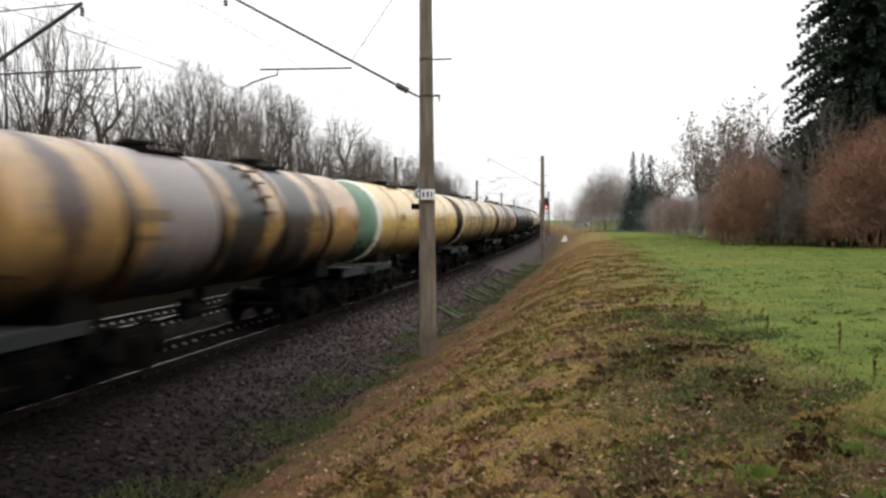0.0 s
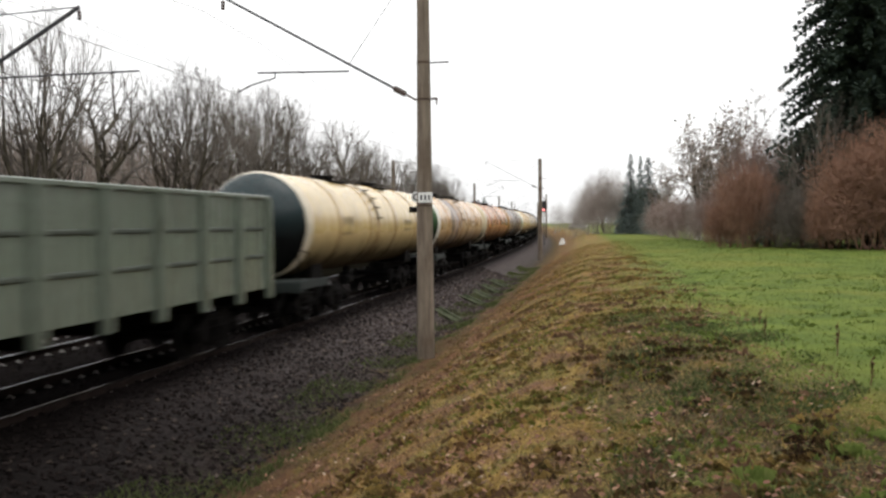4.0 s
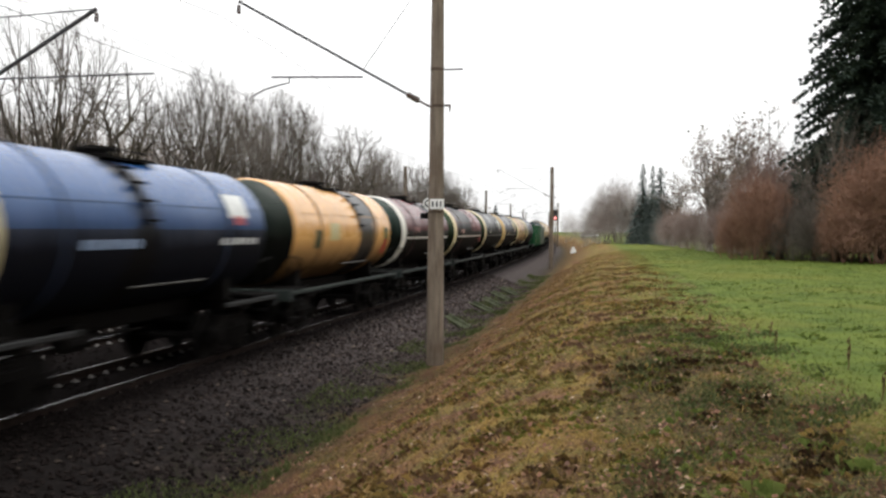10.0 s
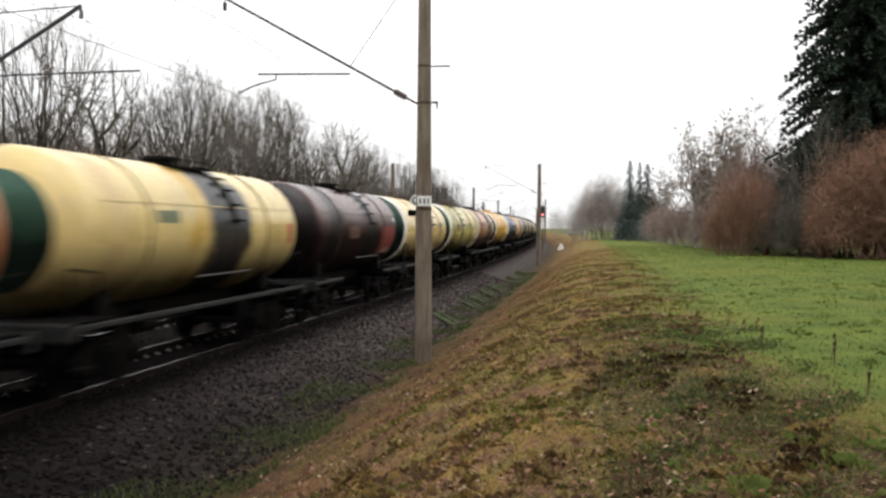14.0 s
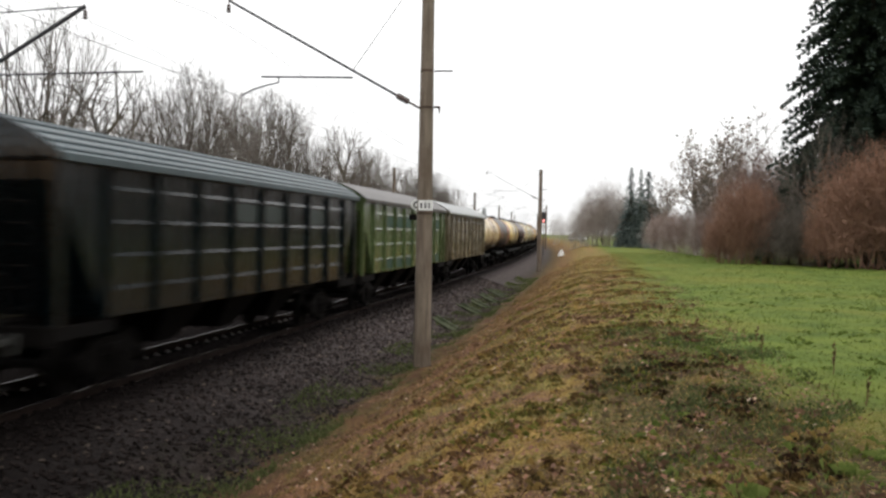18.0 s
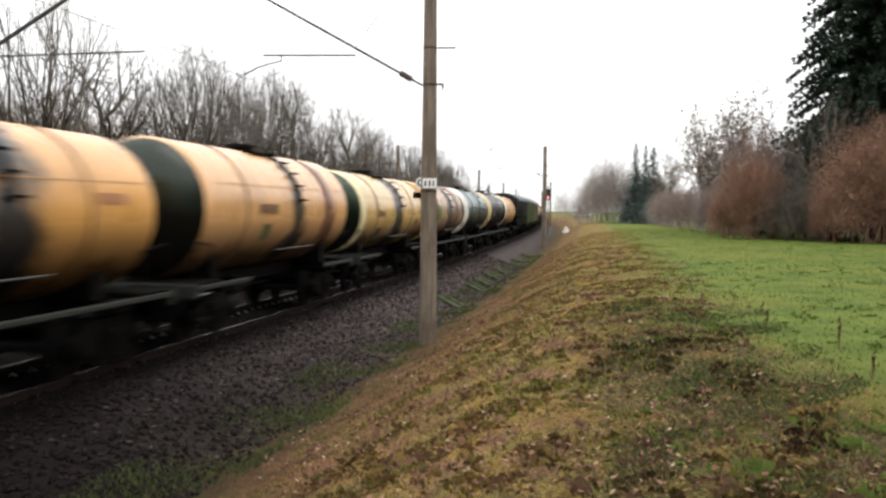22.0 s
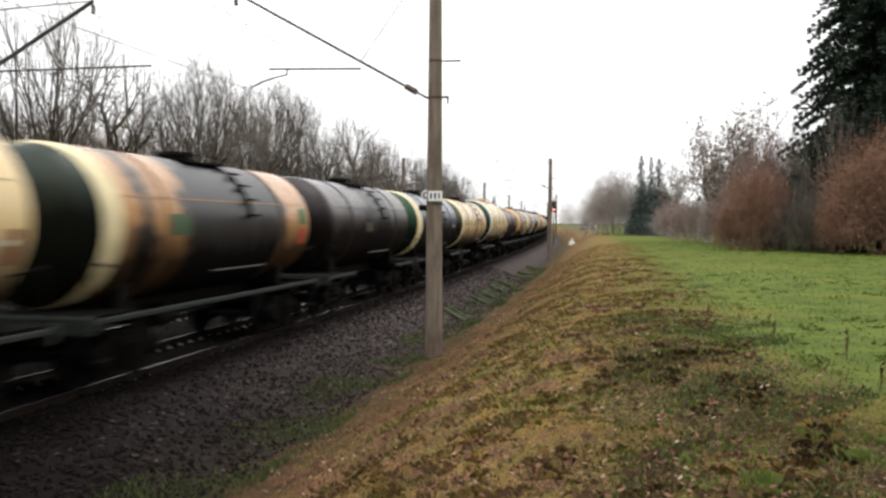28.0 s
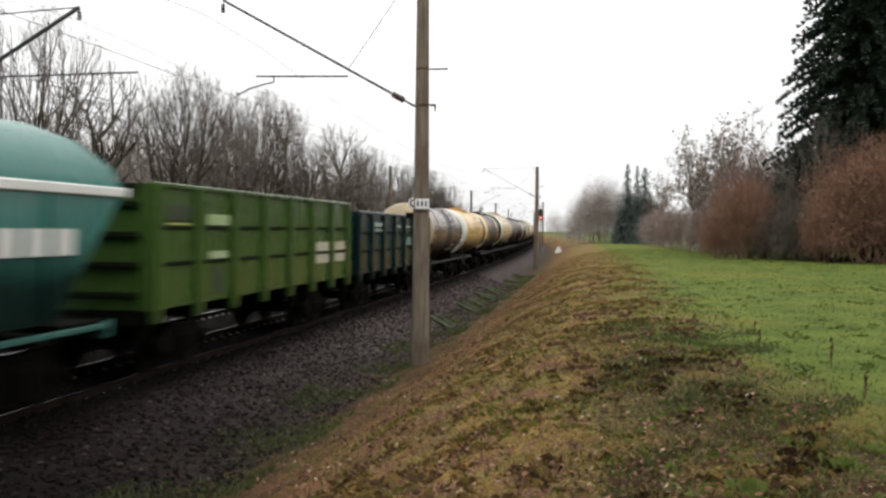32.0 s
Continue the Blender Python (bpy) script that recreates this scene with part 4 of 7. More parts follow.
def grain_hopper(label, body):
    """A hopper wagon with a rounded roof, a white rain gutter and ends that lean in."""
    car = thing("hopper_wagon", label, "hopper wagon", "wagons of the freight train")
    pm = tank_paint(body, None, None, 0.3, belly=-0.6)
    g = Geo()
    sec = [(-1.5, 1.35), (-1.58, 3.35), (-1.45, 3.75), (-1.1, 4.15), (-0.55, 4.40), (0, 4.47), (0.55, 4.40), (1.1, 4.15), (1.45, 3.75), (1.58, 3.35), (1.5, 1.35)]
    k = len(sec)

    def reach(zz):
        return 6.7 - max(0.0, 3.35 - zz) * 0.95 if zz < 3.35 else 6.7 - (zz - 3.35) ** 2 * 1.0

    stations = [-1, -0.5, 0, 0.5, 1]
    for u in stations:
        g.v += [(x, u * reach(zz), zz) for x, zz in sec]
    for j in range(len(stations) - 1):
        for i in range(k - 1):
            g.f.append((j * k + i, j * k + i + 1, j * k + k + i + 1, j * k + k + i))
            g.m.append(0)
    m = len(stations) - 1
    g.f += [tuple(range(k))[::-1], tuple(range(m * k, m * k + k))]
    g.m += [0, 0]
    part("body", g.mesh("body", pm, True), car)
    for s in (-1, 1):
        q = Geo()
        q.box(s * 1.60, 0, 3.35, 0.07, 13.5, 0.16, chamfer=0.02)
        part("rain_gutter", q.mesh("rain_gutter", M_white), car, "white painted gutter")
        for y in (-4.6, -2.3, 0.0, 2.3, 4.6):
            q = Geo()
            prism(q, [(-0.06, 1.4), (0.06, 1.4), (0.06, 3.25), (-0.06, 3.25)], -0.04, 0.04)
            part("post", shared(("hpost", pm.name), lambda q=q: q.mesh("post", pm)), car, at=pose(s * 1.56, y, 0))
    q = Geo()
    q.box(0, 0, 4.5, 0.9, 9.5, 0.05)
    part("roof_walkway", q.mesh("roof_walkway", M_under), car)
    fm = paint(52, 120, 110, 0.6)
    underframe(car, 6.5, fm, True, 4.6)
    for y in (-2.6, 0.0, 2.6):
        q = Geo()
        q.box(0, 0, 0.95, 1.2, 0.7, 0.9, top=(2.0, 2.6))
        part("discharge_chute", shared("hchute", lambda q=q: q.mesh("discharge_chute", pm)), car, at=pose(0, y, 0))
    q = Geo()
    q.add([(1.59, 0, 2.35), (1.59, 0.5, 2.35), (1.605, 0.5, 2.75), (1.605, 0, 2.75)], [(0, 1, 2, 3)])
    bar_me = q.mesh("lettering_bar", M_white)
    for i in range(5):
        part("lettering_bar", bar_me, car, at=pose(0, 2.0 + i * 0.68, 0))
    for y in (-4.6, 4.6):
        bogie(car, y)
    couplers(car, 7.1)
    return car


# ---- the train, from its head to its tail: what passes in half a minute ----
W, CREAM, GREEN, DKGREEN, TEAL = (226, 224, 214), (226, 212, 170), (52, 120, 66), (40, 76, 50), (28, 108, 88)
BLACK, SOOT = (30, 29, 32), (62, 55, 54)
TRAIN = []


def couple(car, u):
    TRAIN.append((car, u))


def white_marks(col=(205, 205, 200)):
    return ((-2.2, 2.95, 1.5, 0.26, col), (-2.2, 2.55, 0.9, 0.14, col), (3.5, 3.1, 1.3, 0.42, col), (3.5, 2.6, 1.7, 0.13, col))


def dark_marks(col=(84, 66, 46)):
    return ((-2.3, 2.75, 1.1, 0.2, col), (-2.3, 2.4, 0.7, 0.1, col), (3.4, 2.7, 0.8, 0.12, col))


BROWN = (96, 68, 58)
LONG = [
    ("cream eight-axle tank wagon with a dark teal end", (208, 184, 132), (28, 62, 66), (216, 206, 186), (-1.0, 0.3, (176, 146, 96)), 0.45, (186, 160, 112), -1.0),
    ("tan eight-axle tank wagon with brown runs and green end", (212, 178, 132), (70, 112, 62), W,
     ((-1.9, 1.6, (172, 154, 146)), (-4.0, 0.35, BROWN), (-2.6, 0.3, BROWN), (-0.7, 0.45, (190, 148, 86)), (1.8, 0.3, (60, 44, 42)), (4.2, 0.8, (206, 180, 152))), 0.7, (196, 156, 104), -0.7),
    ("rusty orange eight-axle tank wagon with a white end ring", (206, 146, 74), (204, 190, 160), (206, 196, 172), ((0.5, 0.5, (168, 102, 48)), (-6.5, 0.5, (180, 112, 56))), 0.7, (176, 106, 52), 0.5),
    ("beige eight-axle tank wagon blackened by oil round its middle", (186, 148, 92), (160, 128, 84), None,
     ((-3.4, 1.3, (140, 132, 130)), (-0.4, 1.0, (40, 36, 38)), (2.8, 1.2, (80, 58, 52)), (5.0, 0.3, (92, 68, 54)), (-7.4, 0.4, BROWN)), 1.0, (128, 104, 78), 0.6),
    ("cream-yellow eight-axle tank wagon with a white ring", (222, 190, 118), (120, 150, 130), W, (2.0, 0.4, (170, 140, 90)), 0.5, (196, 164, 106), 0.3),
    ("stained cream eight-axle tank wagon", (205, 182, 132), (92, 76, 62), (214, 200, 168), (0.5, 0.8, BROWN), 0.7, (150, 124, 92), 0.3),
    ("dirty brown and cream eight-axle tank wagon", (176, 148, 110), (120, 92, 72), None, (0, 3.0, (84, 66, 58)), 0.8, (120, 96, 76), 0.3),
    ("dark blue-black eight-axle tank wagon", (58, 58, 68), (70, 60, 56), None, None, 0.5, (58, 50, 48), 0.3),
    ("brown eight-axle tank wagon", (122, 76, 64), (96, 60, 52), None, None, 0.5, (98, 66, 58), 0.3),
    ("pale cream eight-axle tank wagon", (208, 184, 144), (160, 130, 100), W, (0.4, 0.4, BROWN), 0.5, (160, 130, 96), 0.3),
    ("tan eight-axle tank wagon", (192, 162, 120), (120, 92, 70), None, (-1.0, 1.2, SOOT), 0.6, (140, 112, 84), 0.3),
    ("dull brown eight-axle tank wagon", (124, 90, 74), (100, 70, 60), None, None, 0.6, (96, 72, 60), 0.3),
]
for i, (label, body, dome, ring, stain, grime, bands, rungs) in enumerate(LONG):
    tint = tuple(int(c * 0.72) for c in body)
    couple(long_tank_wagon(label, body, dome, ring, stain, grime, ((-5.0, 2.9, 1.5, 0.22, tint), (-5.0, 2.5, 1.1, 0.10, tint), (4.0, 2.85, 1.4, 0.16, tint), (4.0, 2.55, 1.4, 0.12, tint), (6.9, 2.9, 0.9, 0.6, (92, 130, 104) if i == 2 else body)), bands, rungs=rungs), -46.2 + 20.25 * i)
rng_ahead = random.Random(5)
for i in range(12):
    body = rng_ahead.choice([(205, 180, 132), (196, 150, 92), (70, 60, 60), (150, 110, 84), (214, 190, 140), (60, 66, 84)])
    couple(tank_wagon("distant weathered tank wagon far along the line", body, rng_ahead.choice([DKGREEN, body]), rng_ahead.choice([W, None]),
                      rng_ahead.choice([(0.6, 0.8, SOOT), None])), 192.6 + 12.02 * i)

couple(gondola_wagon("grey-green open gondola wagon with ribbed sides", (118, 128, 116), 3.42), -64.5)
couple(gondola_wagon("green open gondola wagon with pale markings", (44, 112, 72), 3.48,
                     ((-5.4, 2.95, 0.9, 0.22, (190, 190, 120)), (-3.6, 2.9, 1.0, 0.16, (200, 200, 190)), (3.6, 2.3, 0.5, 0.9, (168, 74, 52)), (5.4, 1.9, 0.8, 0.2, (190, 190, 180)))), -78.4)

FIRST = [
    ("glossy blue-black tank wagon with teal end and cream ring", (50, 74, 122), TEAL, CREAM, (0.9, 0.5, BLACK), (26, 28, 34), dict(ring_w=0.5, marks=white_marks(), frame_col=(96, 138, 128), full=False, grime=0.2)),
    ("orange-cream tank wagon with dark straps and green end", (226, 180, 116), (60, 98, 56), CREAM, ((0.5, 0.75, (104, 76, 62)), (2.9, 0.2, (62, 46, 44))), None, dict(rungs=0.4, grime=0.6, straps=(70, 52, 46), ring_w=0.22, marks=((-2.3, 2.6, 1.2, 0.5, (70, 84, 40)), (2.6, 2.5, 0.8, 0.4, (80, 110, 50)), (4.2, 2.7, 0.5, 0.9, (70, 130, 96))), frame_col=(120, 132, 118))),
    ("blue-black tank wagon with dark green end, orange ring", (38, 50, 78), (20, 45, 35), (206, 176, 120), (0.9, 0.5, BLACK), (24, 26, 30), dict(rim=4, ring_w=0.3, marks=((3.4, 3.2, 1.0, 0.6, (206, 186, 130)), (3.4, 2.75, 1.7, 0.12, (170, 140, 110)), (-2.4, 2.6, 1.5, 0.14, (170, 150, 100))), waist=(66, 70, 70), grime=0.2)),
    ("black tank wagon with green end and cream ring", (46, 52, 54), (64, 100, 54), CREAM, (0.9, 0.5, BLACK), (26, 28, 28), dict(marks=((3.2, 3.2, 1.0, 0.55, (196, 196, 176)), (3.2, 2.8, 0.6, 0.2, (150, 40, 36)), (-2.4, 2.7, 1.0, 0.14, (170, 170, 150)), (-4.0, 3.0, 0.14, 0.5, W)), frame_col=(92, 96, 90), waist=(60, 64, 62), grime=0.2)),
    ("maroon and black tank wagon with a white waist line", (150, 42, 36), (70, 106, 54), CREAM, (-1.6, 2.3, (36, 34, 42)), (28, 25, 27), dict(marks=((-2.4, 2.75, 1.3, 0.2, (190, 150, 140)), (4.5, 2.3, 0.3, 0.5, (190, 60, 60))), waist=(196, 188, 180), grime=0.25)),
    ("maroon and black tank wagon with dark green end", (128, 26, 28), (28, 82, 62), W, (1.4, 1.0, (36, 35, 46)), (28, 26, 28), dict(ring_w=0.45, marks=((3.3, 3.2, 1.2, 0.3, (150, 104, 96)), (-2.4, 2.8, 1.2, 0.2, (150, 100, 96))), waist=(190, 186, 178), frame_col=(84, 122, 112), grime=0.25)),
    ("pale orange tank wagon with a soot-black band", (226, 174, 106), (44, 72, 52), None, (1.9, 1.0, (60, 52, 54)), None, dict(marks=((-1.7, 2.7, 0.9, 0.5, (206, 196, 150)), (-3.2, 2.5, 0.5, 0.5, (70, 90, 60)), (4.3, 2.6, 0.5, 0.5, (60, 100, 60)), (4.3, 2.2, 0.5, 0.5, (180, 50, 40))), frame_col=(92, 130, 116))),
    ("bright blue tank wagon with green end and cream ring", (56, 106, 166), (14, 108, 80), CREAM, (-0.6, 0.35, (34, 50, 86)), (34, 60, 100), dict(rungs=-0.5, rim=4, ring_w=0.45, marks=((3.5, 3.25, 1.0, 0.5, (220, 222, 220)), (3.5, 2.95, 0.6, 0.2, (190, 70, 60)), (3.5, 2.5, 1.9, 0.14, (214, 216, 216)), (-1.6, 2.5, 1.8, 0.16, (150, 170, 200))), full=False, grime=0.15, frame_col=(70, 72, 74))),
    ("bright yellow tank wagon with slate end and white ring", (228, 178, 14), (40, 70, 74), W, None, None, dict(ring_w=0.1, marks=((-2.3, 2.9, 1.0, 0.16, (190, 130, 20)), (-2.3, 2.6, 1.3, 0.3, (206, 146, 24)), (3.2, 2.9, 0.7, 0.5, (222, 120, 40))), full=False, grime=0.15, frame_col=(64, 64, 64), straps=(206, 150, 30), gear=(206, 160, 40))),
    ("tan tank wagon with a broad soot stain", (206, 150, 96), (46, 56, 48), (204, 192, 160), ((1.7, 1.2, (54, 47, 48)), (-3.6, 0.3, BROWN)), None, dict(belly=0.3, grime=0.6, rim=5, ring_w=0.12, marks=((-1.8, 3.0, 1.1, 0.3, (150, 80, 50)), (2.8, 2.8, 1.2, 0.7, (90, 82, 80)), (4.5, 2.3, 0.4, 0.4, (190, 40, 36)), (4.5, 2.75, 0.5, 0.5, (170, 190, 150))), frame_col=(110, 122, 110))),
    ("pale lime-yellow tank wagon with brown straps", (206, 194, 108), (22, 104, 84), W, ((-0.9, 0.4, (128, 112, 66)), (-3.9, 0.3, (92, 66, 44)), (3.1, 0.15, (160, 140, 80))), None, dict(rungs=-0.9, rear=0.45, ring_w=0.2, marks=((-2.2, 2.8, 1.0, 0.3, (120, 100, 50)), (2.6, 2.9, 1.1, 0.2, (90, 110, 60)), (2.6, 3.3, 0.7, 0.5, (216, 160, 90))), full=False, straps=(72, 54, 38), gear=(84, 68, 46), grime=0.35, frame_col=(80, 92, 84))),
    ("cream tank wagon with brown ladder and green end", (226, 200, 136), (22, 98, 80), W, (0.85, 0.3, (112, 84, 62)), None, dict(rear=0.35, ring_w=0.2, marks=((-2.2, 2.85, 1.1, 0.2, (150, 130, 70)), (3.2, 2.9, 1.2, 0.2, (90, 120, 80)), (3.2, 2.5, 0.9, 0.4, (170, 150, 90))), full=False, straps=(176, 150, 92), gear=(96, 70, 56), frame_col=(84, 90, 84))),
    ("dull maroon tank wagon with a black middle", (112, 58, 50), (58, 38, 38), None, ((0.9, 0.6, (44, 48, 56)), (-3.4, 0.5, (60, 42, 42))), None, dict(marks=((3.6, 2.3, 2.0, 1.0, (150, 52, 44)), (3.8, 1.9, 1.0, 0.2, (170, 150, 140)), (-1.2, 2.6, 1.2, 0.4, (128, 92, 76)), (4.6, 3.05, 0.3, 0.14, W)), grime=0.6, full=False, frame_col=(58, 52, 50))),
    ("cream tank wagon with a wide black stain", (230, 206, 140), (72, 138, 112), None, ((0.75, 1.0, (44, 42, 46)), (-0.9, 0.3, (206, 170, 80)), (-4.0, 0.4, (212, 184, 128))), None, dict(rim=6, marks=((-2.2, 2.95, 0.9, 0.24, (80, 120, 96)), (3.6, 2.6, 1.2, 0.5, (206, 180, 110)), (4.5, 2.6, 0.3, 0.5, (200, 60, 40))), full=True, frame_col=(70, 66, 62))),
    ("oil-blackened orange tank wagon", (204, 134, 90), (202, 168, 122), None, (-1.6, 3.4, (46, 42, 42)), None, dict(marks=((3.4, 2.3, 2.4, 1.0, (130, 54, 48)), (-3.6, 2.6, 1.0, 0.5, (150, 96, 70))), grime=0.6, full=False, frame_col=(56, 50, 48))),
    ("stained cream tank wagon", (222, 196, 148), (206, 176, 130), CREAM, (0.6, 0.3, (160, 120, 90)), None, dict(full=False)),
]
for i, (label, body, dome, ring, stain, lower, more) in enumerate(FIRST):
    couple(tank_wagon(label, body, dome, ring, stain, lower, **more), -90.95 - 12.02 * i)

couple(covered_hopper("weathered tan covered wagon with a silver roof", (118, 108, 88), (190, 192, 192), (3.12, 2.58), (136, 124, 100)), -286.2)
couple(covered_hopper("faded green covered wagon with a grey roof", (96, 112, 72), (96, 88, 84), (3.12, 1.55), (38, 92, 74), False), -303.5)
couple(covered_hopper("dark green-black covered wagon with ribbed roof", (13, 34, 40), (86, 102, 108), (3.12,), (60, 76, 74)), -320.85)

LAST = [
    ("light orange tank wagon with green end and white ring", (226, 172, 98), (58, 132, 62), W, (0.9, 0.2, (150, 100, 58)), None, dict(ring_w=0.5, marks=((-2.2, 2.6, 1.3, 0.26, (176, 116, 66)),), full=False, frame_col=(104, 106, 88), straps=(196, 140, 76))),
    ("plum and black tank wagon with olive end", (96, 36, 40), (72, 100, 62), (222, 202, 154), (-0.3, 2.2, (40, 36, 44)), None, dict(rim=4, ring_w=0.3, marks=((-2.6, 2.5, 1.2, 0.4, (120, 110, 106)),), full=True)),
    ("bottle-green tank wagon with white ring", (18, 96, 92), (26, 92, 74), W, (0.9, 0.4, (24, 44, 48)), (10, 56, 56), dict(belly=-0.5, rim=4, ring_w=0.3, marks=((3.0, 3.4, 1.2, 0.4, (176, 206, 190)), (-2.3, 2.75, 1.1, 0.2, (130, 160, 150))), frame_col=(80, 110, 92), grime=0.25)),
    ("patchy tan and grey oil-stained tank wagon", (204, 160, 104), (206, 162, 98), (206, 180, 120), ((0.8, 0.8, (64, 58, 62)), (3.0, 1.0, (132, 100, 88)), (-1.2, 0.5, (176, 146, 136)), (-3.0, 0.4, (112, 72, 52))), None, dict(marks=((-2.4, 2.6, 1.1, 0.7, (110, 132, 70)), (-3.8, 2.3, 0.8, 0.9, (150, 80, 60))), grime=0.8)),
    ("ochre cream tank wagon with a grey-black band", (212, 176, 112), (60, 96, 60), CREAM, (0.5, 0.8, (58, 53, 58)), None, dict(marks=((-2.2, 2.6, 1.1, 0.22, (140, 100, 60)), (-2.2, 1.9, 0.7, 0.4, (60, 50, 40)), (4.0, 2.2, 0.7, 0.3, (120, 80, 50))), full=False)),
    ("peach tank wagon with black band and dark green end", (222, 172, 116), (50, 72, 46), None, ((0.5, 0.45, (46, 42, 46)), (3.0, 0.4, (150, 90, 64))), None, dict(rungs=0.6, r=1.48, z=2.76, marks=((-1.6, 2.75, 1.2, 0.24, (110, 76, 48)), (-1.6, 2.2, 0.5, 0.4, (90, 110, 60)), (3.2, 2.8, 0.4, 0.14, (120, 80, 50))), full=False)),
    ("orange tank wagon with charcoal band and olive end", (224, 168, 96), (84, 120, 62), CREAM, ((1.0, 0.8, (58, 54, 58)), (-3.6, 0.25, (176, 112, 56))), None, dict(ring_w=0.45, marks=((-1.6, 2.7, 1.2, 0.3, (150, 100, 60)), (3.5, 2.9, 0.9, 0.2, (170, 110, 70))), frame_col=(106, 110, 86))),
    ("blue and black tank wagon with a white ring", (34, 106, 152), (40, 116, 62), W, (0.6, 0.45, (70, 84, 100)), (27, 27, 30), dict(marks=((-1.8, 3.1, 1.7, 0.26, (176, 192, 204)), (-1.8, 2.82, 0.8, 0.1, (160, 176, 190)), (3.4, 3.05, 1.5, 0.2, (180, 196, 206))), frame_col=(92, 120, 88), full=False, grime=0.15, ring_w=0.7)),
    ("ochre tank wagon with grey band, green end, white ring", (210, 162, 94), (50, 136, 60), W, ((0.9, 1.5, (66, 58, 62)), (-2.8, 0.25, (150, 92, 48))), None, dict(marks=((-1.9, 2.6, 0.9, 0.2, (130, 90, 50)),), frame_col=(108, 120, 84), full=False, ring_w=0.7)),
    ("apricot tank wagon with a wide black stain", (218, 168, 104), (34, 80, 56), None, (-1.3, 2.1, (48, 44, 48)), None, dict(rim=4, marks=((-2.2, 2.7, 1.0, 0.3, (180, 124, 76)), (3.4, 2.8, 1.0, 0.3, (150, 110, 70))), frame_col=(100, 112, 92))),
    ("maroon tank wagon with green panels and cream ring", (124, 44, 40), (58, 126, 62), (224, 206, 152), (0.7, 0.8, (52, 44, 48)), None, dict(marks=((-2.2, 2.85, 1.3, 0.4, (120, 130, 80)), (3.6, 2.8, 1.1, 0.55, (96, 116, 84)), (-3.9, 2.6, 0.3, 0.3, (200, 190, 180))), frame_col=(104, 116, 88), grime=0.3, r=1.35, z=2.6, straps=(60, 24, 24))),
    ("clean cream tank wagon with deep green end", (226, 206, 162), (30, 108, 74), W, None, None, dict(marks=((-1.8, 2.4, 1.3, 0.22, (120, 104, 80)), (3.2, 3.22, 1.2, 0.06, (50, 50, 60)), (3.2, 3.08, 1.2, 0.06, (50, 50, 60)), (3.3, 2.8, 0.7, 0.42, (206, 84, 70)), (2.8, 2.45, 0.5, 0.12, (200, 60, 50))), full=False, r=1.5, z=2.78, grime=0.15, gear=(206, 180, 130), straps=(206, 180, 132), frame_col=(96, 130, 110))),
    ("tan cream tank wagon", (214, 186, 138), (120, 128, 96), CREAM, (0.8, 0.3, (130, 96, 70)), None, dict(full=False)),
    ("slate-blue glossy tank wagon with wide cream ring", (84, 94, 116), (44, 118, 70), CREAM, (1.0, 0.3, (50, 52, 60)), (40, 40, 48), dict(marks=((3.8, 2.6, 0.8, 0.2, (170, 160, 150)),), ring_w=0.7, full=False, grime=0.15)),
    ("dark brown tank wagon streaked with oil", (80, 58, 52), (66, 48, 44), None, (0.6, 1.6, (48, 46, 50)), None, dict(marks=((-0.9, 2.6, 0.9, 0.3, (96, 84, 72)),), grime=0.6, full=False)),
    ("tan tank wagon almost covered with black oil", (200, 152, 100), (38, 74, 46), CREAM, ((0.5, 2.6, (44, 41, 43)), (-3.7, 0.3, (70, 56, 50))), None, dict(belly=0.35, marks=((-2.4, 2.7, 0.8, 0.4, (80, 110, 76)), (4.4, 2.9, 0.5, 0.4, (46, 130, 66)), (4.4, 2.4, 0.4, 0.4, (206, 50, 40))), frame_col=(64, 104, 84), grime=0.5)),
    ("light cream tank wagon with red panel and white ring", (232, 206, 156), (40, 118, 66), W, None, None, dict(marks=((3.2, 3.2, 1.1, 0.3, (196, 66, 54)), (3.2, 2.8, 0.8, 0.1, (150, 120, 90)), (-1.8, 2.6, 1.2, 0.24, (120, 100, 76)), (4.6, 2.4, 0.3, 0.5, (150, 80, 60))), ring_w=0.75, r=1.5, z=2.78, grime=0.4, gear=(176, 150, 104), straps=(214, 190, 140), frame_col=(96, 122, 104), waist=(206, 196, 176))),
    ("brown tank wagon with a wide black stain", (188, 134, 66), (46, 86, 52), CREAM, (0.4, 2.5, (44, 42, 46)), None, dict(rim=3, marks=((-2.6, 2.6, 1.1, 0.4, (96, 130, 70)), (4.1, 2.6, 0.6, 0.5, (150, 130, 110)), (4.4, 2.2, 0.3, 0.3, (170, 50, 44))), frame_col=(86, 96, 80))),
    ("golden-cream tank wagon with green end", (228, 192, 120), (40, 112, 66), W, None, None, dict(rim=4, ring_w=0.55, marks=((-1.4, 2.7, 1.2, 0.24, (150, 116, 60)), (3.4, 3.3, 1.3, 0.16, (70, 60, 60)), (3.4, 2.9, 0.8, 0.3, (214, 130, 60)), (3.4, 1.8, 0.5, 0.2, (190, 60, 70))), grime=0.15, gear=(196, 150, 70), straps=(206, 164, 92), full=False, frame_col=(118, 138, 112))),
    ("brown-grey tank wagon with flaking cream end", (138, 110, 90), (202, 182, 142), (176, 160, 128), (0.9, 0.9, (58, 55, 62)), None, dict(grime=0.7, full=True, frame_col=(110, 90, 74), marks=((2.9, 1.95, 1.2, 0.08, W),))),
]
for i, (label, body, dome, ring, stain, lower, more) in enumerate(LAST):
    couple(tank_wagon(label, body, dome, ring, stain, lower, **more), -335.5 - 12.0 * i)

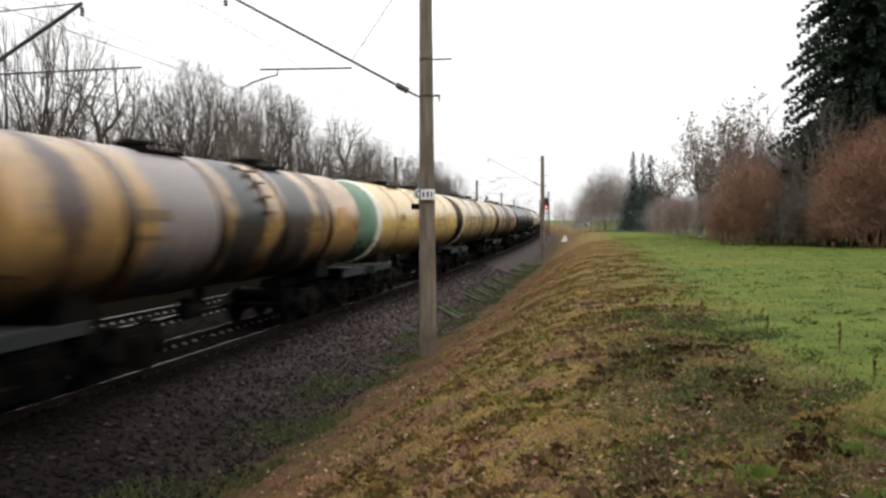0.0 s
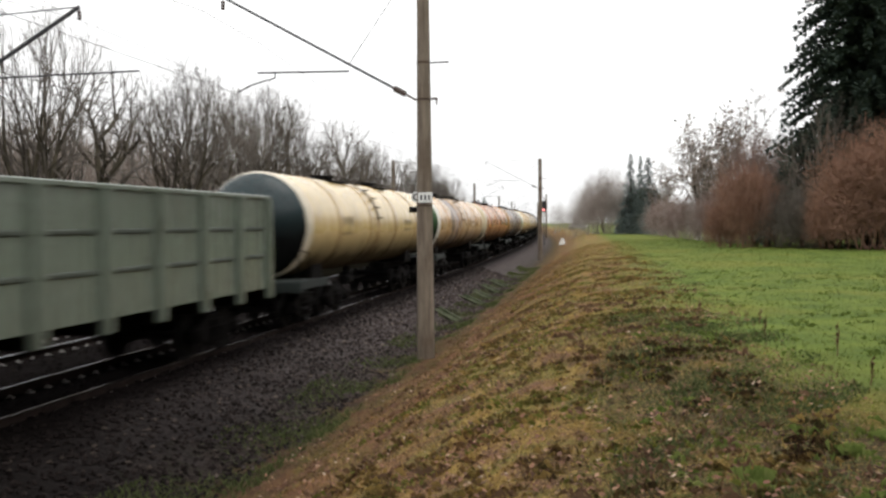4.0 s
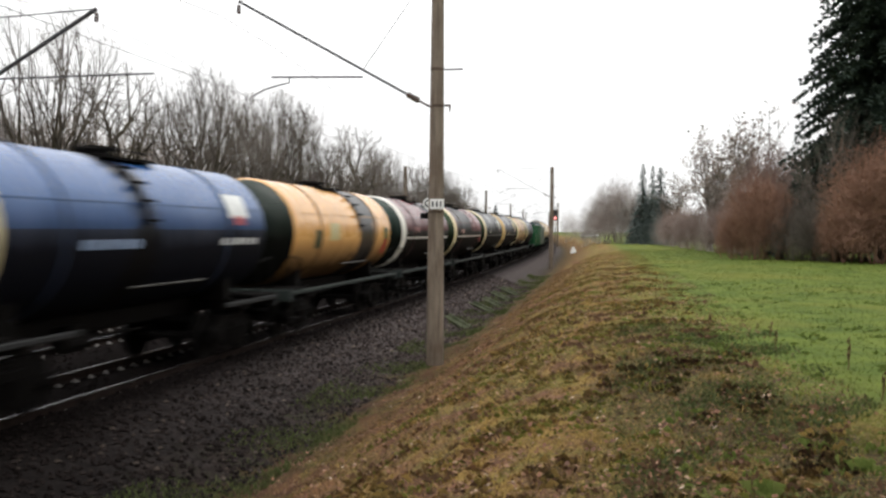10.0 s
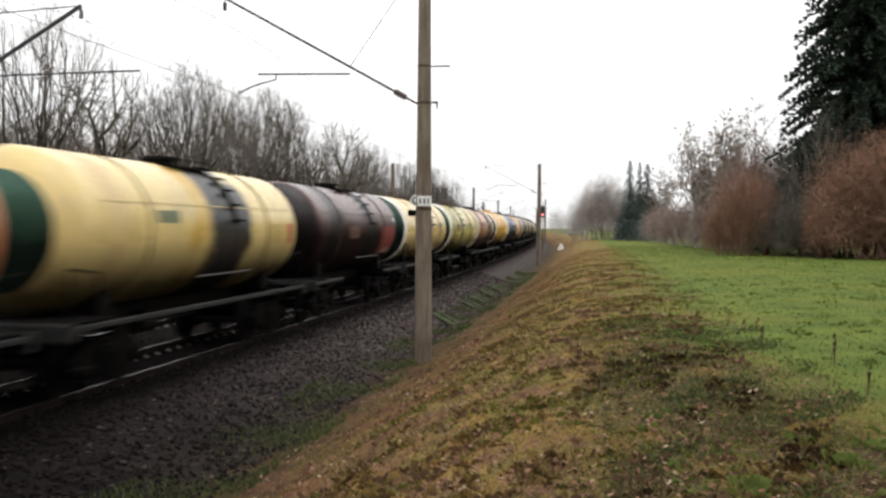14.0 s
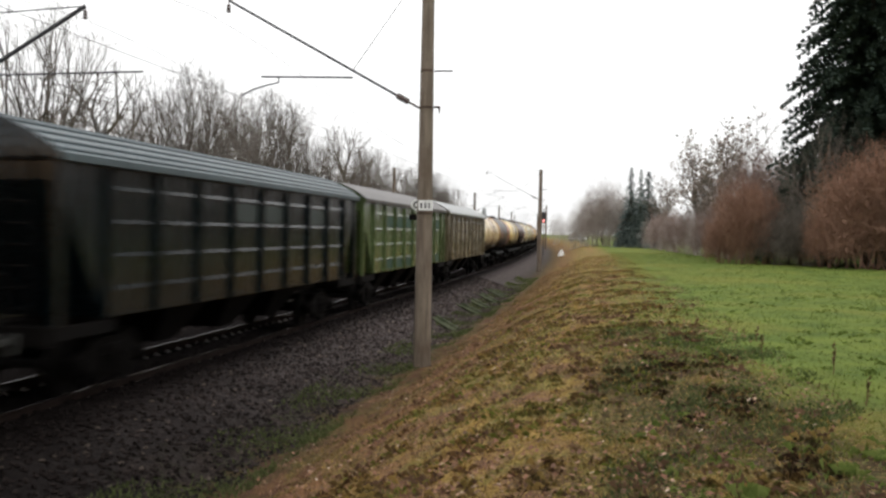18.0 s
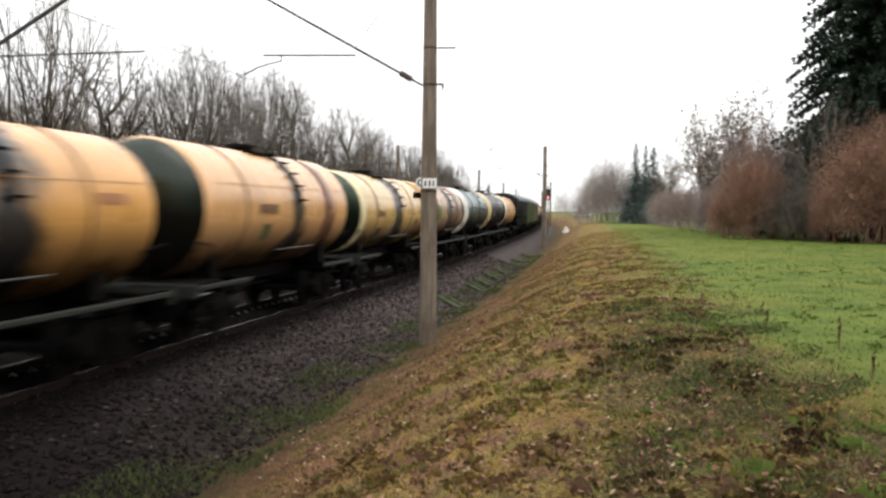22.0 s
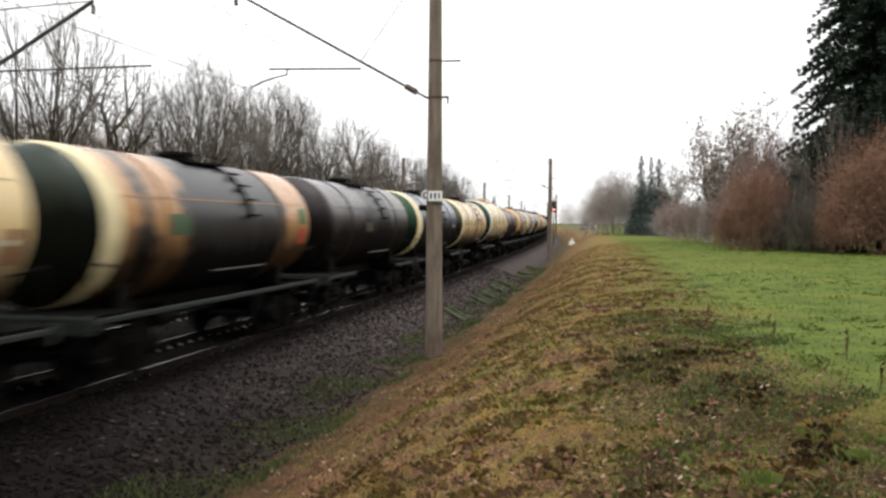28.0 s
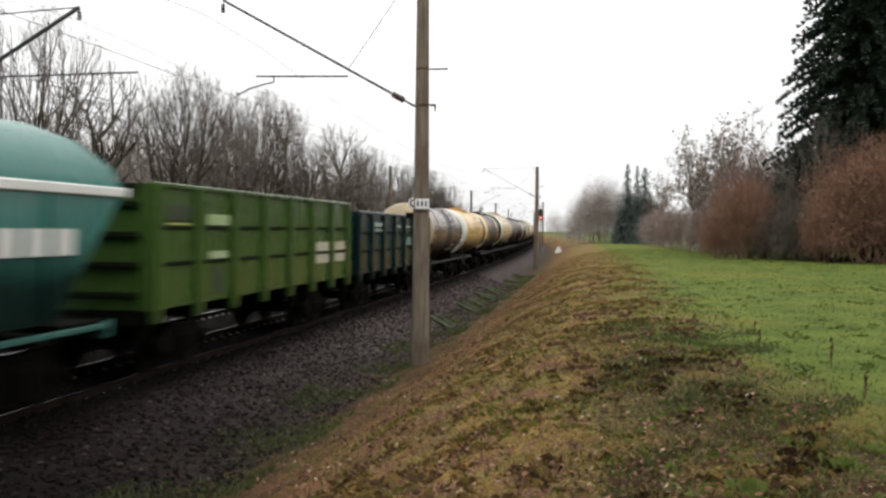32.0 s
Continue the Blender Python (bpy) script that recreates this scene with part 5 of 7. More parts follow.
couple(gondola_wagon("dark teal open gondola wagon with white markings", (12, 60, 62), 3.34,
                     ((-3.6, 2.95, 1.3, 0.14, (176, 190, 186)), (-3.6, 2.75, 1.3, 0.10, (150, 166, 162)), (0.0, 2.9, 0.6, 0.10, (176, 190, 186)), (1.8, 2.3, 1.2, 0.3, (120, 150, 146)), (3.7, 2.4, 1.0, 0.25, (130, 158, 154)), (1.8, 2.9, 0.6, 0.10, (176, 190, 186)))), -576.6)
couple(gondola_wagon("olive green open gondola wagon with peeling patch", (84, 114, 56), 3.56,
                     ((-5.3, 3.05, 1.0, 0.35, (60, 80, 40)), (-5.3, 2.85, 1.0, 0.12, (180, 180, 100)), (-3.5, 2.95, 1.1, 0.22, (170, 190, 140)), (-3.5, 2.2, 0.9, 0.2, (176, 190, 150)), (3.7, 2.1, 1.3, 0.6, (196, 190, 170)), (5.4, 2.1, 1.3, 0.6, (190, 182, 160)), (-3.5, 1.7, 0.5, 0.6, (70, 90, 56)))), -590.6)
couple(grain_hopper("teal hopper wagon with rounded roof and white gutter", (40, 130, 118)), -604.8)


# ---- masts, brackets and wires of the overhead line ----
def mast_material():
    m, nt, b = fresh("mast_concrete")
    v, w = coords(nt), coords(nt, (3, 3, 0.25))
    big, run, fine = noise_out(nt, v, 1.2), noise_out(nt, w, 3.0, 5, 0.7), noise_out(nt, v, 40, 3)
    c = mixer(nt, ramp(nt, run, (0.35, 0.0), (0.65, 1.0)), lin(84, 72, 60), lin(124, 112, 98))
    c = mixer(nt, ramp(nt, big, (0.45, 0.0), (0.7, 0.6)), c, lin(76, 60, 46))
    c = mixer(nt, ramp(nt, fine, (0.5, 0.0), (0.8, 0.4)), c, lin(70, 62, 54))
    nt.links.new(c, b.inputs["Base Color"])
    b.inputs["Roughness"].default_value = 0.85
    bump(nt, b, fine, 0.3, 0.01)
    return m


M_mast = mast_material()
M_rustiron = steel("rusty_strap_iron", (84, 70, 60), 0.7)


def mast(x, y, top, away, base=None, reach=5.2, grade=6.04, rise=None, arm=None, tube=0.042, level_tie=False, name_label="tapered concrete catenary mast with a slanted bracket"):
    """A round concrete mast with its bracket; away: -1 or 1, the side over which the bracket leans."""
    z0 = float(ground_z(x, y)) - 0.3 if base is None else base
    a = math.degrees(track(y)[2])
    ms = thing("catenary_mast", name_label, "catenary mast", "masts of the overhead line", at=pose(x, y, 0, 0, 0, a))
    g = Geo()
    g.v = []
    n, rows = 20, 8
    for i in range(rows + 1):
        zz = z0 + (top - z0) * i / rows
        r = 0.235 - 0.0075 * (zz - z0)
        g.v += [(r * math.cos(2 * math.pi * k / n), r * math.sin(2 * math.pi * k / n), zz) for k in range(n)]
    for i in range(rows):
        g.f += [(i * n + k, i * n + (k + 1) % n, i * n + n + (k + 1) % n, i * n + n + k) for k in range(n)]
    g.f.append(tuple(range(rows * n, rows * n + n)))
    g.m = [0] * len(g.f)
    part("pole", g.mesh("pole", M_mast, True), ms)
    s = away
    rise = 2.68 * reach / 5.2 if rise is None else rise
    a0, a1, zr = arm or (reach * 0.385, reach * 0.875, grade + 0.80)
    tip = (s * reach, 0, grade + rise)

    def on(u):
        return (s * (0.2 + (reach - 0.2) * u), 0, grade + rise * u)

    g = Geo()
    g.tube(on(0.12), tip, tube, n=8)
    part("strut", g.mesh("strut", M_iron), ms, "dark steel bracket tube")
    g = Geo()
    for i in range(5):
        u = 0.055 + i * 0.012
        g.tube(on(u), on(u + 0.007), 0.085, n=12)
    g.tube(on(0.0), on(0.12), 0.03, n=8)
    part("insulator", g.mesh("insulator", M_insul), ms, "brown ribbed insulator")
    for zz in (grade, grade + 0.95):
        g = Geo()
        rr = 0.241 - 0.0075 * (zz - z0)
        g.tube((0, 0, zz - 0.03), (0, 0, zz + 0.03), rr, n=20)
        part("collar", g.mesh("collar", M_rustiron), ms)
    g = Geo()
    if level_tie:
        g.tube(tip, (s * 0.15, 0, tip[2] - 0.18), 0.018, n=6)
    else:
        g.tube(on(0.34), (s * 0.15, 0, top - 0.3), 0.010, n=6)
        g.tube(tip, (s * 0.15, 0, top - 0.1), 0.010, n=6)
    part("tie_rod", g.mesh("tie_rod", M_wire), ms)
    g = Geo()
    g.tube((s * a0, 0, zr - 0.03), (s * a1, 0, zr + 0.02), min(0.026, tube), n=8)
    part("registration_tube", g.mesh("registration_tube", M_iron), ms)
    if not level_tie:
        g = Geo()
        pts = [(s * (a1 - 0.5), 0, zr), (s * (a1 - 0.5), 0, zr - 0.14), (s * (a1 - 0.2), 0, zr - 0.2), (s * (a1 + 0.22), 0, zr - 0.32), (s * (a1 + 0.54), 0, zr - 0.48)]
        for p, q in zip(pts, pts[1:]):
            g.tube(p, q, min(0.02, tube), n=6)
        part("steady_arm", g.mesh("steady_arm", M_iron), ms)
    g = Geo()
    g.tube(tip, (tip[0], 0, tip[2] - 0.12), 0.012, n=6)
    for i in range(3):
        g.tube((tip[0], 0, tip[2] - 0.12 - 0.08 * i), (tip[0], 0, tip[2] - 0.17 - 0.08 * i), 0.06, n=10)
    part("hanger_insulator", g.mesh("hanger_insulator", M_insul), ms)
    g = Geo()
    g.tube((-s * 0.2, 0, grade + 0.95), (-s * 0.67, 0, grade + 0.95), 0.022, n=6)
    part("cross_rod", g.mesh("cross_rod", M_iron), ms)
    g = Geo()
    g.tube((-s * 0.2, 0, grade + 0.02), (-s * 0.36, 0, grade + 0.02), 0.03, n=6)
    g.tube((-s * 0.34, 0, grade + 0.02), (-s * 0.34, 0, grade - 0.16), 0.03, 0.012, n=8)
    part("side_insulator", g.mesh("side_insulator", M_insul), ms)
    return ms


near_mast = mast(-4.66, 23.5, 9.9, -1, reach=5.5, grade=6.0, rise=2.93, arm=(2.0, 4.55, 6.84), tube=0.034)
# a white number plate with dark strokes, and a second board behind it
g = Geo()
g.box(0.07, -0.26, 3.45, 0.37, 0.012, 0.26, chamfer=0.004)
number_plate = part("number_plate", g.mesh("number_plate", M_white), near_mast, "white enamel plate with dark strokes")
for u, w, h in ((-0.04, 0.05, 0.14), (0.07, 0.05, 0.14), (0.17, 0.04, 0.14)):
    g = Geo()
    g.box(u, -0.270, 3.45, w, 0.006, h)
    part("plate_stroke", g.mesh("plate_stroke", M_iron), number_plate)
g = Geo()
g.tube((0, 0, 3.23), (0, 0, 3.27), 0.21, n=20)
part("steel_strip", g.mesh("steel_strip", M_rustiron), near_mast)
board = thing("line_sign", "round white line-side sign over a dark board", "sign", at=pose(-5.06, 24.4, 3.5, 0, 0, 8))
g = Geo()
g.turned([(-0.01, 0.002), (-0.01, 0.15), (0.01, 0.15), (0.01, 0.002)], 24, "y")
part("disc", g.mesh("disc", M_white), board)
g = Geo()
for i in range(14):
    t0, t1 = 0.7 + i * 0.35, 0.7 + (i + 1) * 0.35
    g.add([(r * math.cos(t), -0.014, r * math.sin(t)) for r, t in ((0.06, t0), (0.10, t0), (0.10, t1), (0.06, t1))], [(0, 1, 2, 3)])
part("letter_ring", g.mesh("letter_ring", M_iron), board)
g = Geo()
g.box(0, 0, -0.34, 0.42, 0.02, 0.16, chamfer=0.005)
part("lower_board", g.mesh("lower_board", M_under), board)
g = Geo()
g.tube((0.02, 0.03, -4.4), (0.02, 0.03, 0.2), 0.025, n=8)
part("stem", g.mesh("stem", M_iron), board)

mast(-6.2, 88.0, 8.87, -1, tube=0.018)
mast(-12.9, 202.0, 9.0, -1, tube=0.018)
mast(-22.0, 300.0, 9.0, -1, tube=0.018)
mast(-17.85, 22.5, 9.9, 1, reach=4.07, grade=6.42, rise=2.2, arm=(0.4, 5.74, 6.84), tube=0.06, level_tie=True)
for px, py in ((-20.1, 86.0), (-19.8, 139.0), (-23.4, 203.0), (-26.6, 262.0), (-32.5, 330.0)):
    mast(px, py, 8.85, 1, reach=4.4, tube=0.018)


def wire(name, label, side, z_of, radius):
    """One wire along the line from mast to mast."""
    g = Geo()
    stations = list(np.arange(-38, 200, 4.0)) + list(np.arange(200, 420, 15.0))
    pts = []
    for s in stations:
        x, y, a = track(s, side)
        pts.append((x, y, z_of(s)))
    for p, q in zip(pts, pts[1:]):
        g.tube(p, q, radius, n=5, caps=False)
    tagged(new(name, g.mesh(name, M_wire)), label, "overhead wire")


def sag(s):
    u = ((s - 23.5) / 64.5) % 1.0
    return 8.35 - 1.5 * 4 * u * (1 - u) * 0.9


wire("messenger_wire", "thin sagging messenger wire over the near track", -0.6, sag, 0.007)
wire("contact_wire", "thin straight contact wire over the near track", -0.2, lambda s: 6.28, 0.007)
wire("messenger_wire", "thin sagging messenger wire over the far track", SECOND - 0.1, sag, 0.007)
wire("contact_wire", "thin straight contact wire over the far track", SECOND + 0.1, lambda s: 6.28, 0.007)


# ---- small things along the line ----
def signal():
    sg = thing("railway_signal", "tall dark railway signal showing a red light", "signal", at=pose(-9.3, 140, 0))
    z0 = float(ground_z(-9.3, 140)) - 0.1
    g = Geo()
    g.tube((0, 0, z0), (0, 0, 6.6), 0.09, 0.07, n=10)
    part("post", g.mesh("post", M_iron), sg)
    g = Geo()
    g.box(0, -0.14, 5.2, 0.62, 0.12, 1.7, chamfer=0.04)
    part("signal_head", g.mesh("signal_head", M_black), sg)
    glow, nt, b = fresh("red_signal_light")
    b.inputs["Emission Color"].default_value, b.inputs["Emission Strength"].default_value = (1, 0.12, 0.1, 1), 3.0
    g = Geo()
    g.tube((0, -0.20, 4.75), (0, -0.26, 4.75), 0.14, n=14)
    part("red_lamp", g.mesh("red_lamp", glow), sg, "lit red lamp")
    g = Geo()
    g.tube((0, -0.20, 5.6), (0, -0.25, 5.6), 0.12, n=14)
    part("unlit_lamp", g.mesh("unlit_lamp", M_under), sg)
    g = Geo()
    g.box(0, -0.13, 3.9, 0.5, 0.03, 0.5, chamfer=0.01)
    part("sign_plate", g.mesh("sign_plate", M_white), sg)


signal()


def marker():
    z = float(ground_z(-6.1, 131))
    mk = thing("line_marker", "white-painted concrete marker in the grass", "marker", at=pose(-6.1, 131, z))
    g = Geo()
    g.box(0, 0, 0.28, 0.95, 0.6, 0.60, top=(0.55, 0.6))
    part("block", g.mesh("block", M_white), mk)
    g = Geo()
    g.box(0, 0, 0.70, 0.36, 0.3, 0.28, chamfer=0.06)
    part("cap", g.mesh("cap", M_white), mk)


marker()


def parked_car():
    z = float(ground_z(-7.0, 213))
    car = thing("parked_car", "small white car parked beyond the field", "car", at=pose(-6.4, 213, z, 0, 0, 80))
    white = paint(214, 218, 220, 0.3)
    g = Geo()
    prism(g, [(-2.0, 0.35), (-2.05, 0.75), (-1.9, 0.92), (-1.2, 0.98), (-0.7, 1.42), (0.7, 1.45), (1.25, 1.0), (1.95, 0.85), (2.05, 0.45), (1.95, 0.32)], -0.82, 0.82)
    part("body", g.mesh("body", white), car)
    g = Geo()
    for s in (-1, 1):
        prism(g, [(-1.0, 1.02), (-0.65, 1.36), (0.62, 1.38), (1.0, 1.02)], s * 0.824, s * 0.83)
    part("side_windows", g.mesh("side_windows", M_black), car)
    for y in (-1.25, 1.3):
        for s in (-1, 1):
            g = Geo()
            g.tube((s * 0.66, y, 0.31), (s * 0.84, y, 0.31), 0.31, n=16)
            part("wheel", g.mesh("wheel", M_under), car)


parked_car()


def drain_slabs():
    """Mossy concrete gutter slabs that run down the ballast shoulder into the ditch."""
    m, nt, b = fresh("mossy_concrete", True)
    v = coords(nt)
    c = mixer(nt, ramp(nt, noise_out(nt, v, 2.5, 5), (0.40, 0.0), (0.60, 1.0)), lin(52, 58, 42), lin(76, 78, 62))
    nt.links.new(mixer(nt, ramp(nt, noise_out(nt, v, 14, 4), (0.5, 0.0), (0.75, 0.6)), c, lin(60, 66, 42)), b.inputs["Base Color"])
    b.inputs["Roughness"].default_value = 0.9
    for y0, y1 in ((53.4, 51.6), (49.2, 47.5), (45.4, 43.8), (42.0, 40.6), (35.2, 33.6)):
        a = Vector((-6.55 - float(drift(y0)), y0, 0))
        e = Vector((-5.45 - float(drift(y1)), y1, 0))
        a.z, e.z = float(ground_z(a.x, a.y)) + 0.05, float(ground_z(e.x, e.y)) + 0.05
        d = e - a
        across = Vector((-d.y, d.x, 0)).normalized()
        g = Geo()
        sec = [(-0.24, 0.05), (-0.16, 0.05), (-0.10, -0.02), (0.10, -0.02), (0.16, 0.05), (0.24, 0.05), (0.24, -0.12), (-0.24, -0.12)]
        vs = [tuple(p + across * u + Vector((0, 0, w)) - a) for p in (a, e) for u, w in sec]
        n = len(sec)
        g.add(vs, [tuple(range(n - 1, -1, -1)), tuple(range(n, 2 * n))] + [(i, (i + 1) % n, n + (i + 1) % n, n + i) for i in range(n)])
        ob = thing("drain_gutter", "mossy concrete drain gutter on the ballast shoulder", "drain", "gutters down the ballast", at=pose(a.x, a.y, a.z))
        part("channel", g.mesh("channel", m), ob)


drain_slabs()


# ---- plants ----
def bark(name, a, b):
    m, nt, bs = fresh(name, True)
    v = coords(nt, (1, 1, 0.4))
    c = mixer(nt, ramp(nt, noise_out(nt, v, 2.5, 5), (0.35, 0.0), (0.65, 1.0)), lin(*a), lin(*b))
    nt.links.new(c, bs.inputs["Base Color"])
    bs.inputs["Roughness"].default_value = 0.9
    return m


def see_through(nt, b, c, share):
    """Thin leaves and blades pass on a part of the light that falls on their back."""
    back_lit = nt.nodes.new("ShaderNodeBsdfTranslucent")
    if isinstance(c, tuple):
        back_lit.inputs["Color"].default_value = c
    else:
        nt.links.new(c, back_lit.inputs["Color"])
    both = nt.nodes.new("ShaderNodeMixShader")
    both.inputs[0].default_value = share
    nt.links.new(b.outputs[0], both.inputs[1])
    nt.links.new(back_lit.outputs[0], both.inputs[2])
    nt.links.new(both.outputs[0], nt.nodes["Material Output"].inputs["Surface"])


def foliage(name, *stops, thin=0.0):
    m, nt, bs = fresh(name, True)
    gi = nt.nodes.new("ShaderNodeNewGeometry")
    oi = nt.nodes.new("ShaderNodeObjectInfo")
    c = ramp(nt, gi.outputs["Random Per Island"], *[(p, lin(*c)) for p, c in stops])
    c = mixer(nt, 0.25, c, ramp(nt, oi.outputs["Random"], (0.0, lin(*stops[0][1])), (1.0, lin(*stops[-1][1]))))
    nt.links.new(c, bs.inputs["Base Color"])
    bs.inputs["Roughness"].default_value = 0.8
    if thin:
        see_through(nt, bs, c, thin)
    return m


M_bark = bark("mossy_bark", (58, 54, 46), (94, 88, 74))
M_twig = bark("bare_twig", (82, 77, 71), (114, 107, 99))
# twigs deeper in and far off are paled: haze put into the colour
M_hazetwig = bark("hazed_twig", (138, 131, 125), (170, 162, 155))
# both needle colours are lightened to carry haze, the distant one most
M_needle = foliage("spruce_needle", (0.0, (44, 54, 50)), (0.6, (60, 72, 64)), (1.0, (80, 92, 78)))
M_hazeneedle = foliage("hazed_needle", (0.0, (92, 102, 100)), (0.6, (110, 120, 116)), (1.0, (128, 138, 132)))
M_rust = foliage("rusty_leaf", (0.0, (116, 84, 68)), (0.5, (140, 104, 84)), (1.0, (164, 128, 108)))
M_rusttwig = bark("rusty_twig", (112, 86, 72), (142, 112, 96))
M_mauve = foliage("mauve_brown_bud", (0.0, (104, 88, 84)), (0.6, (126, 108, 102)), (1.0, (148, 130, 122)))
# distance haze is put into these leaf and thicket colours
M_hazeleaf = foliage("hazed_dry_leaf", (0.0, (118, 110, 104)), (0.6, (142, 134, 128)), (1.0, (164, 156, 148)))
M_hazethicket = foliage("hazed_thicket", (0.0, (116, 105, 97)), (0.6, (146, 134, 125)), (1.0, (172, 160, 150)))


class Limbs:
    """Collects tapered limbs and shoots, and builds them once the tree's size is known."""

    def __init__(self):
        self.thick, self.thin, self.segs, self.shoots = Geo(), Geo(), [], []

    def seg(self, p, q, r0, r1, heavy):
        self.segs.append((p.copy(), q.copy(), r0, r1, heavy))

    def build(self, wide=1.0, tall=1.0):
        def fit(p):
            return Vector((p.x * wide, p.y * wide, p.z * tall))

        for p, q, r0, r1, heavy in self.segs:
            p, q = fit(p), fit(q)
            if r0 < 0.016:
                d = (q - p).cross(Vector((0.31, 0.55, 0.77)))
                d = d.normalized() * max(r0, 0.010) if d.length > 1e-6 else Vector((0.01, 0, 0))
                self.thin.add([tuple(p - d), tuple(p + d), tuple(q)], [(0, 1, 2)])
            else:
                n = 6 if r0 > 0.12 else 4 if r0 > 0.05 else 3
                (self.thick if heavy else self.thin).tube(p, q, r0, r1, n=n, caps=False)
        for p, e, length, w in self.shoots:
            p = fit(p)
            b = e.cross(Vector((0.31, 0.55, 0.77))).normalized() * w
            self.thin.add([tuple(p - b), tuple(p + b), tuple(p + e * length)], [(0, 1, 2)])


def sprig(lb, rnd, p, d, length, w=0.0075):
    """A hair-thin shoot with a finer one on it."""
    e = (d * 0.8 + Vector((rnd.gauss(0, 0.55), rnd.gauss(0, 0.55), rnd.gauss(0.18, 0.4)))).normalized()
    lb.shoots.append((p, e, length, w))
    k = (e + Vector((rnd.gauss(0, 0.5), rnd.gauss(0, 0.5), rnd.gauss(0.15, 0.4)))).normalized()
    lb.shoots.append((p + e * length * 0.45, k, length * 0.55, w * 0.75))


def limb(lb, rnd, p, d, length, r, level, up, angle, split, fine):
    """A limb that wanders, forks at its end into two or three, and carries side shoots."""
    n = 4 if level > 4 else 3 if level > 1 else 2
    for i in range(n):
        d = (d + Vector((rnd.gauss(0, 0.10), rnd.gauss(0, 0.10), rnd.gauss(0, 0.06) + up))).normalized()
        q = p + d * (length / n)
        r1 = max(0.010, r * (1 - 0.24 / n))
        lb.seg(p, q, r, r1, r > 0.05)
        if level <= 3:
            for _ in range(fine if level < 2 else 1):
                sprig(lb, rnd, p.lerp(q, rnd.random()), d, rnd.uniform(0.25, 0.65))
        if 2 <= level < 6 and rnd.random() < 0.45:
            side = d.cross(Vector((rnd.gauss(0, 1), rnd.gauss(0, 1), rnd.gauss(0, 1)))).normalized()
            limb(lb, rnd, q, (d * 0.7 + side * 0.8).normalized(), length * rnd.uniform(0.5, 0.8), r1 * 0.6, max(0, level - 2), up * 1.3, angle, split, fine)
        p, r = q, r1
    if level == 0:
        for _ in range(2):
            sprig(lb, rnd, p, d, rnd.uniform(0.3, 0.75))
        return
    spin = rnd.uniform(0, 6.283)
    a = d.orthogonal().normalized()
    b = d.cross(a)
    k = 2 + (rnd.random() < split)
    for j in range(k):
        t = spin + 6.283 * j / k + rnd.uniform(-0.4, 0.4)
        w = rnd.uniform(*angle)
        e = (d * math.cos(w) + (a * math.cos(t) + b * math.sin(t)) * math.sin(w)).normalized()
        limb(lb, rnd, p, e, length * rnd.uniform(0.66, 0.88), r * (0.84 if j == 0 else 0.72), level - 1, up, angle, split, fine)


def bare_tree(seed, height, label, stems=1, twig=None, bole=0.20, trunk=0.30, angle=(0.25, 0.6), level=5, split=0.4, fine=2, up=0.05, lean=0.06, buds=0, width=5.0, name="bare_tree"):
    """Stems from one root that fork again and again into a crown of rising twigs."""
    rnd = random.Random(seed)
    lb = Limbs()
    spin = rnd.uniform(0, 6.283)
    for k in range(stems):
        t = spin + 2 * math.pi * k / stems + rnd.uniform(-0.4, 0.4)
        out = lean if stems == 1 else lean + rnd.uniform(0.08, 0.22)
        d = Vector((math.cos(t) * out, math.sin(t) * out, 1)).normalized()
        size = height * (1.0 if k == 0 else rnd.uniform(0.82, 0.98))
        limb(lb, rnd, Vector((0.12 * k * math.cos(t), 0.12 * k * math.sin(t), -0.3)), d, size * trunk, bole * (1 if stems == 1 else 0.75), level, up, angle, split, fine)
    heights, spreads = sorted(a[0].z for a in lb.shoots), sorted(math.hypot(a[0].x, a[0].y) for a in lb.shoots)
    lb.build(width / 2 / spreads[int(0.92 * len(spreads))], (height - 0.4) / heights[int(0.98 * len(heights))])
    tr = thing(name, label, "tree", "bare trees beside the line")
    part("trunk", lb.thick.mesh("trunk", M_bark), tr)
    part("crown", lb.thin.mesh("crown", twig or M_twig), tr, "bare twiggy crown")
    if buds:
        tips = [Vector(v) for v in lb.thin.v[::29] if v[2] > height * 0.3]
        leaves = leaf_cloud(rnd, buds, lambda: (rnd.choice(tips) + Vector((rnd.gauss(0, 0.2), rnd.gauss(0, 0.2), rnd.gauss(0, 0.15))), None), 0.2)
        tagged(part("withered_leaves", leaves.mesh("withered_leaves", M_hazethicket), tr), kind="stuff")
    return tr


def leaf_cloud(rnd, count, sample, size, flat=0.0):
    """Small two-sided leaves or sprays at sampled places."""
    g = Geo()
    for _ in range(count):
        c, out = sample()
        s = size * rnd.uniform(0.6, 1.4)
        a = Vector((rnd.uniform(-1, 1), rnd.uniform(-1, 1), rnd.uniform(-1, 1) * (1 - flat))).normalized()
        if out is not None:
            a = (a * 0.5 + out).normalized()
        b = a.cross(Vector((rnd.uniform(-1, 1), rnd.uniform(-1, 1), rnd.uniform(-1, 1)))).normalized() * (s * 0.45)
        g.add([tuple(c - b), tuple(c + a * s), tuple(c + b)], [(0, 1, 2)])
    return g


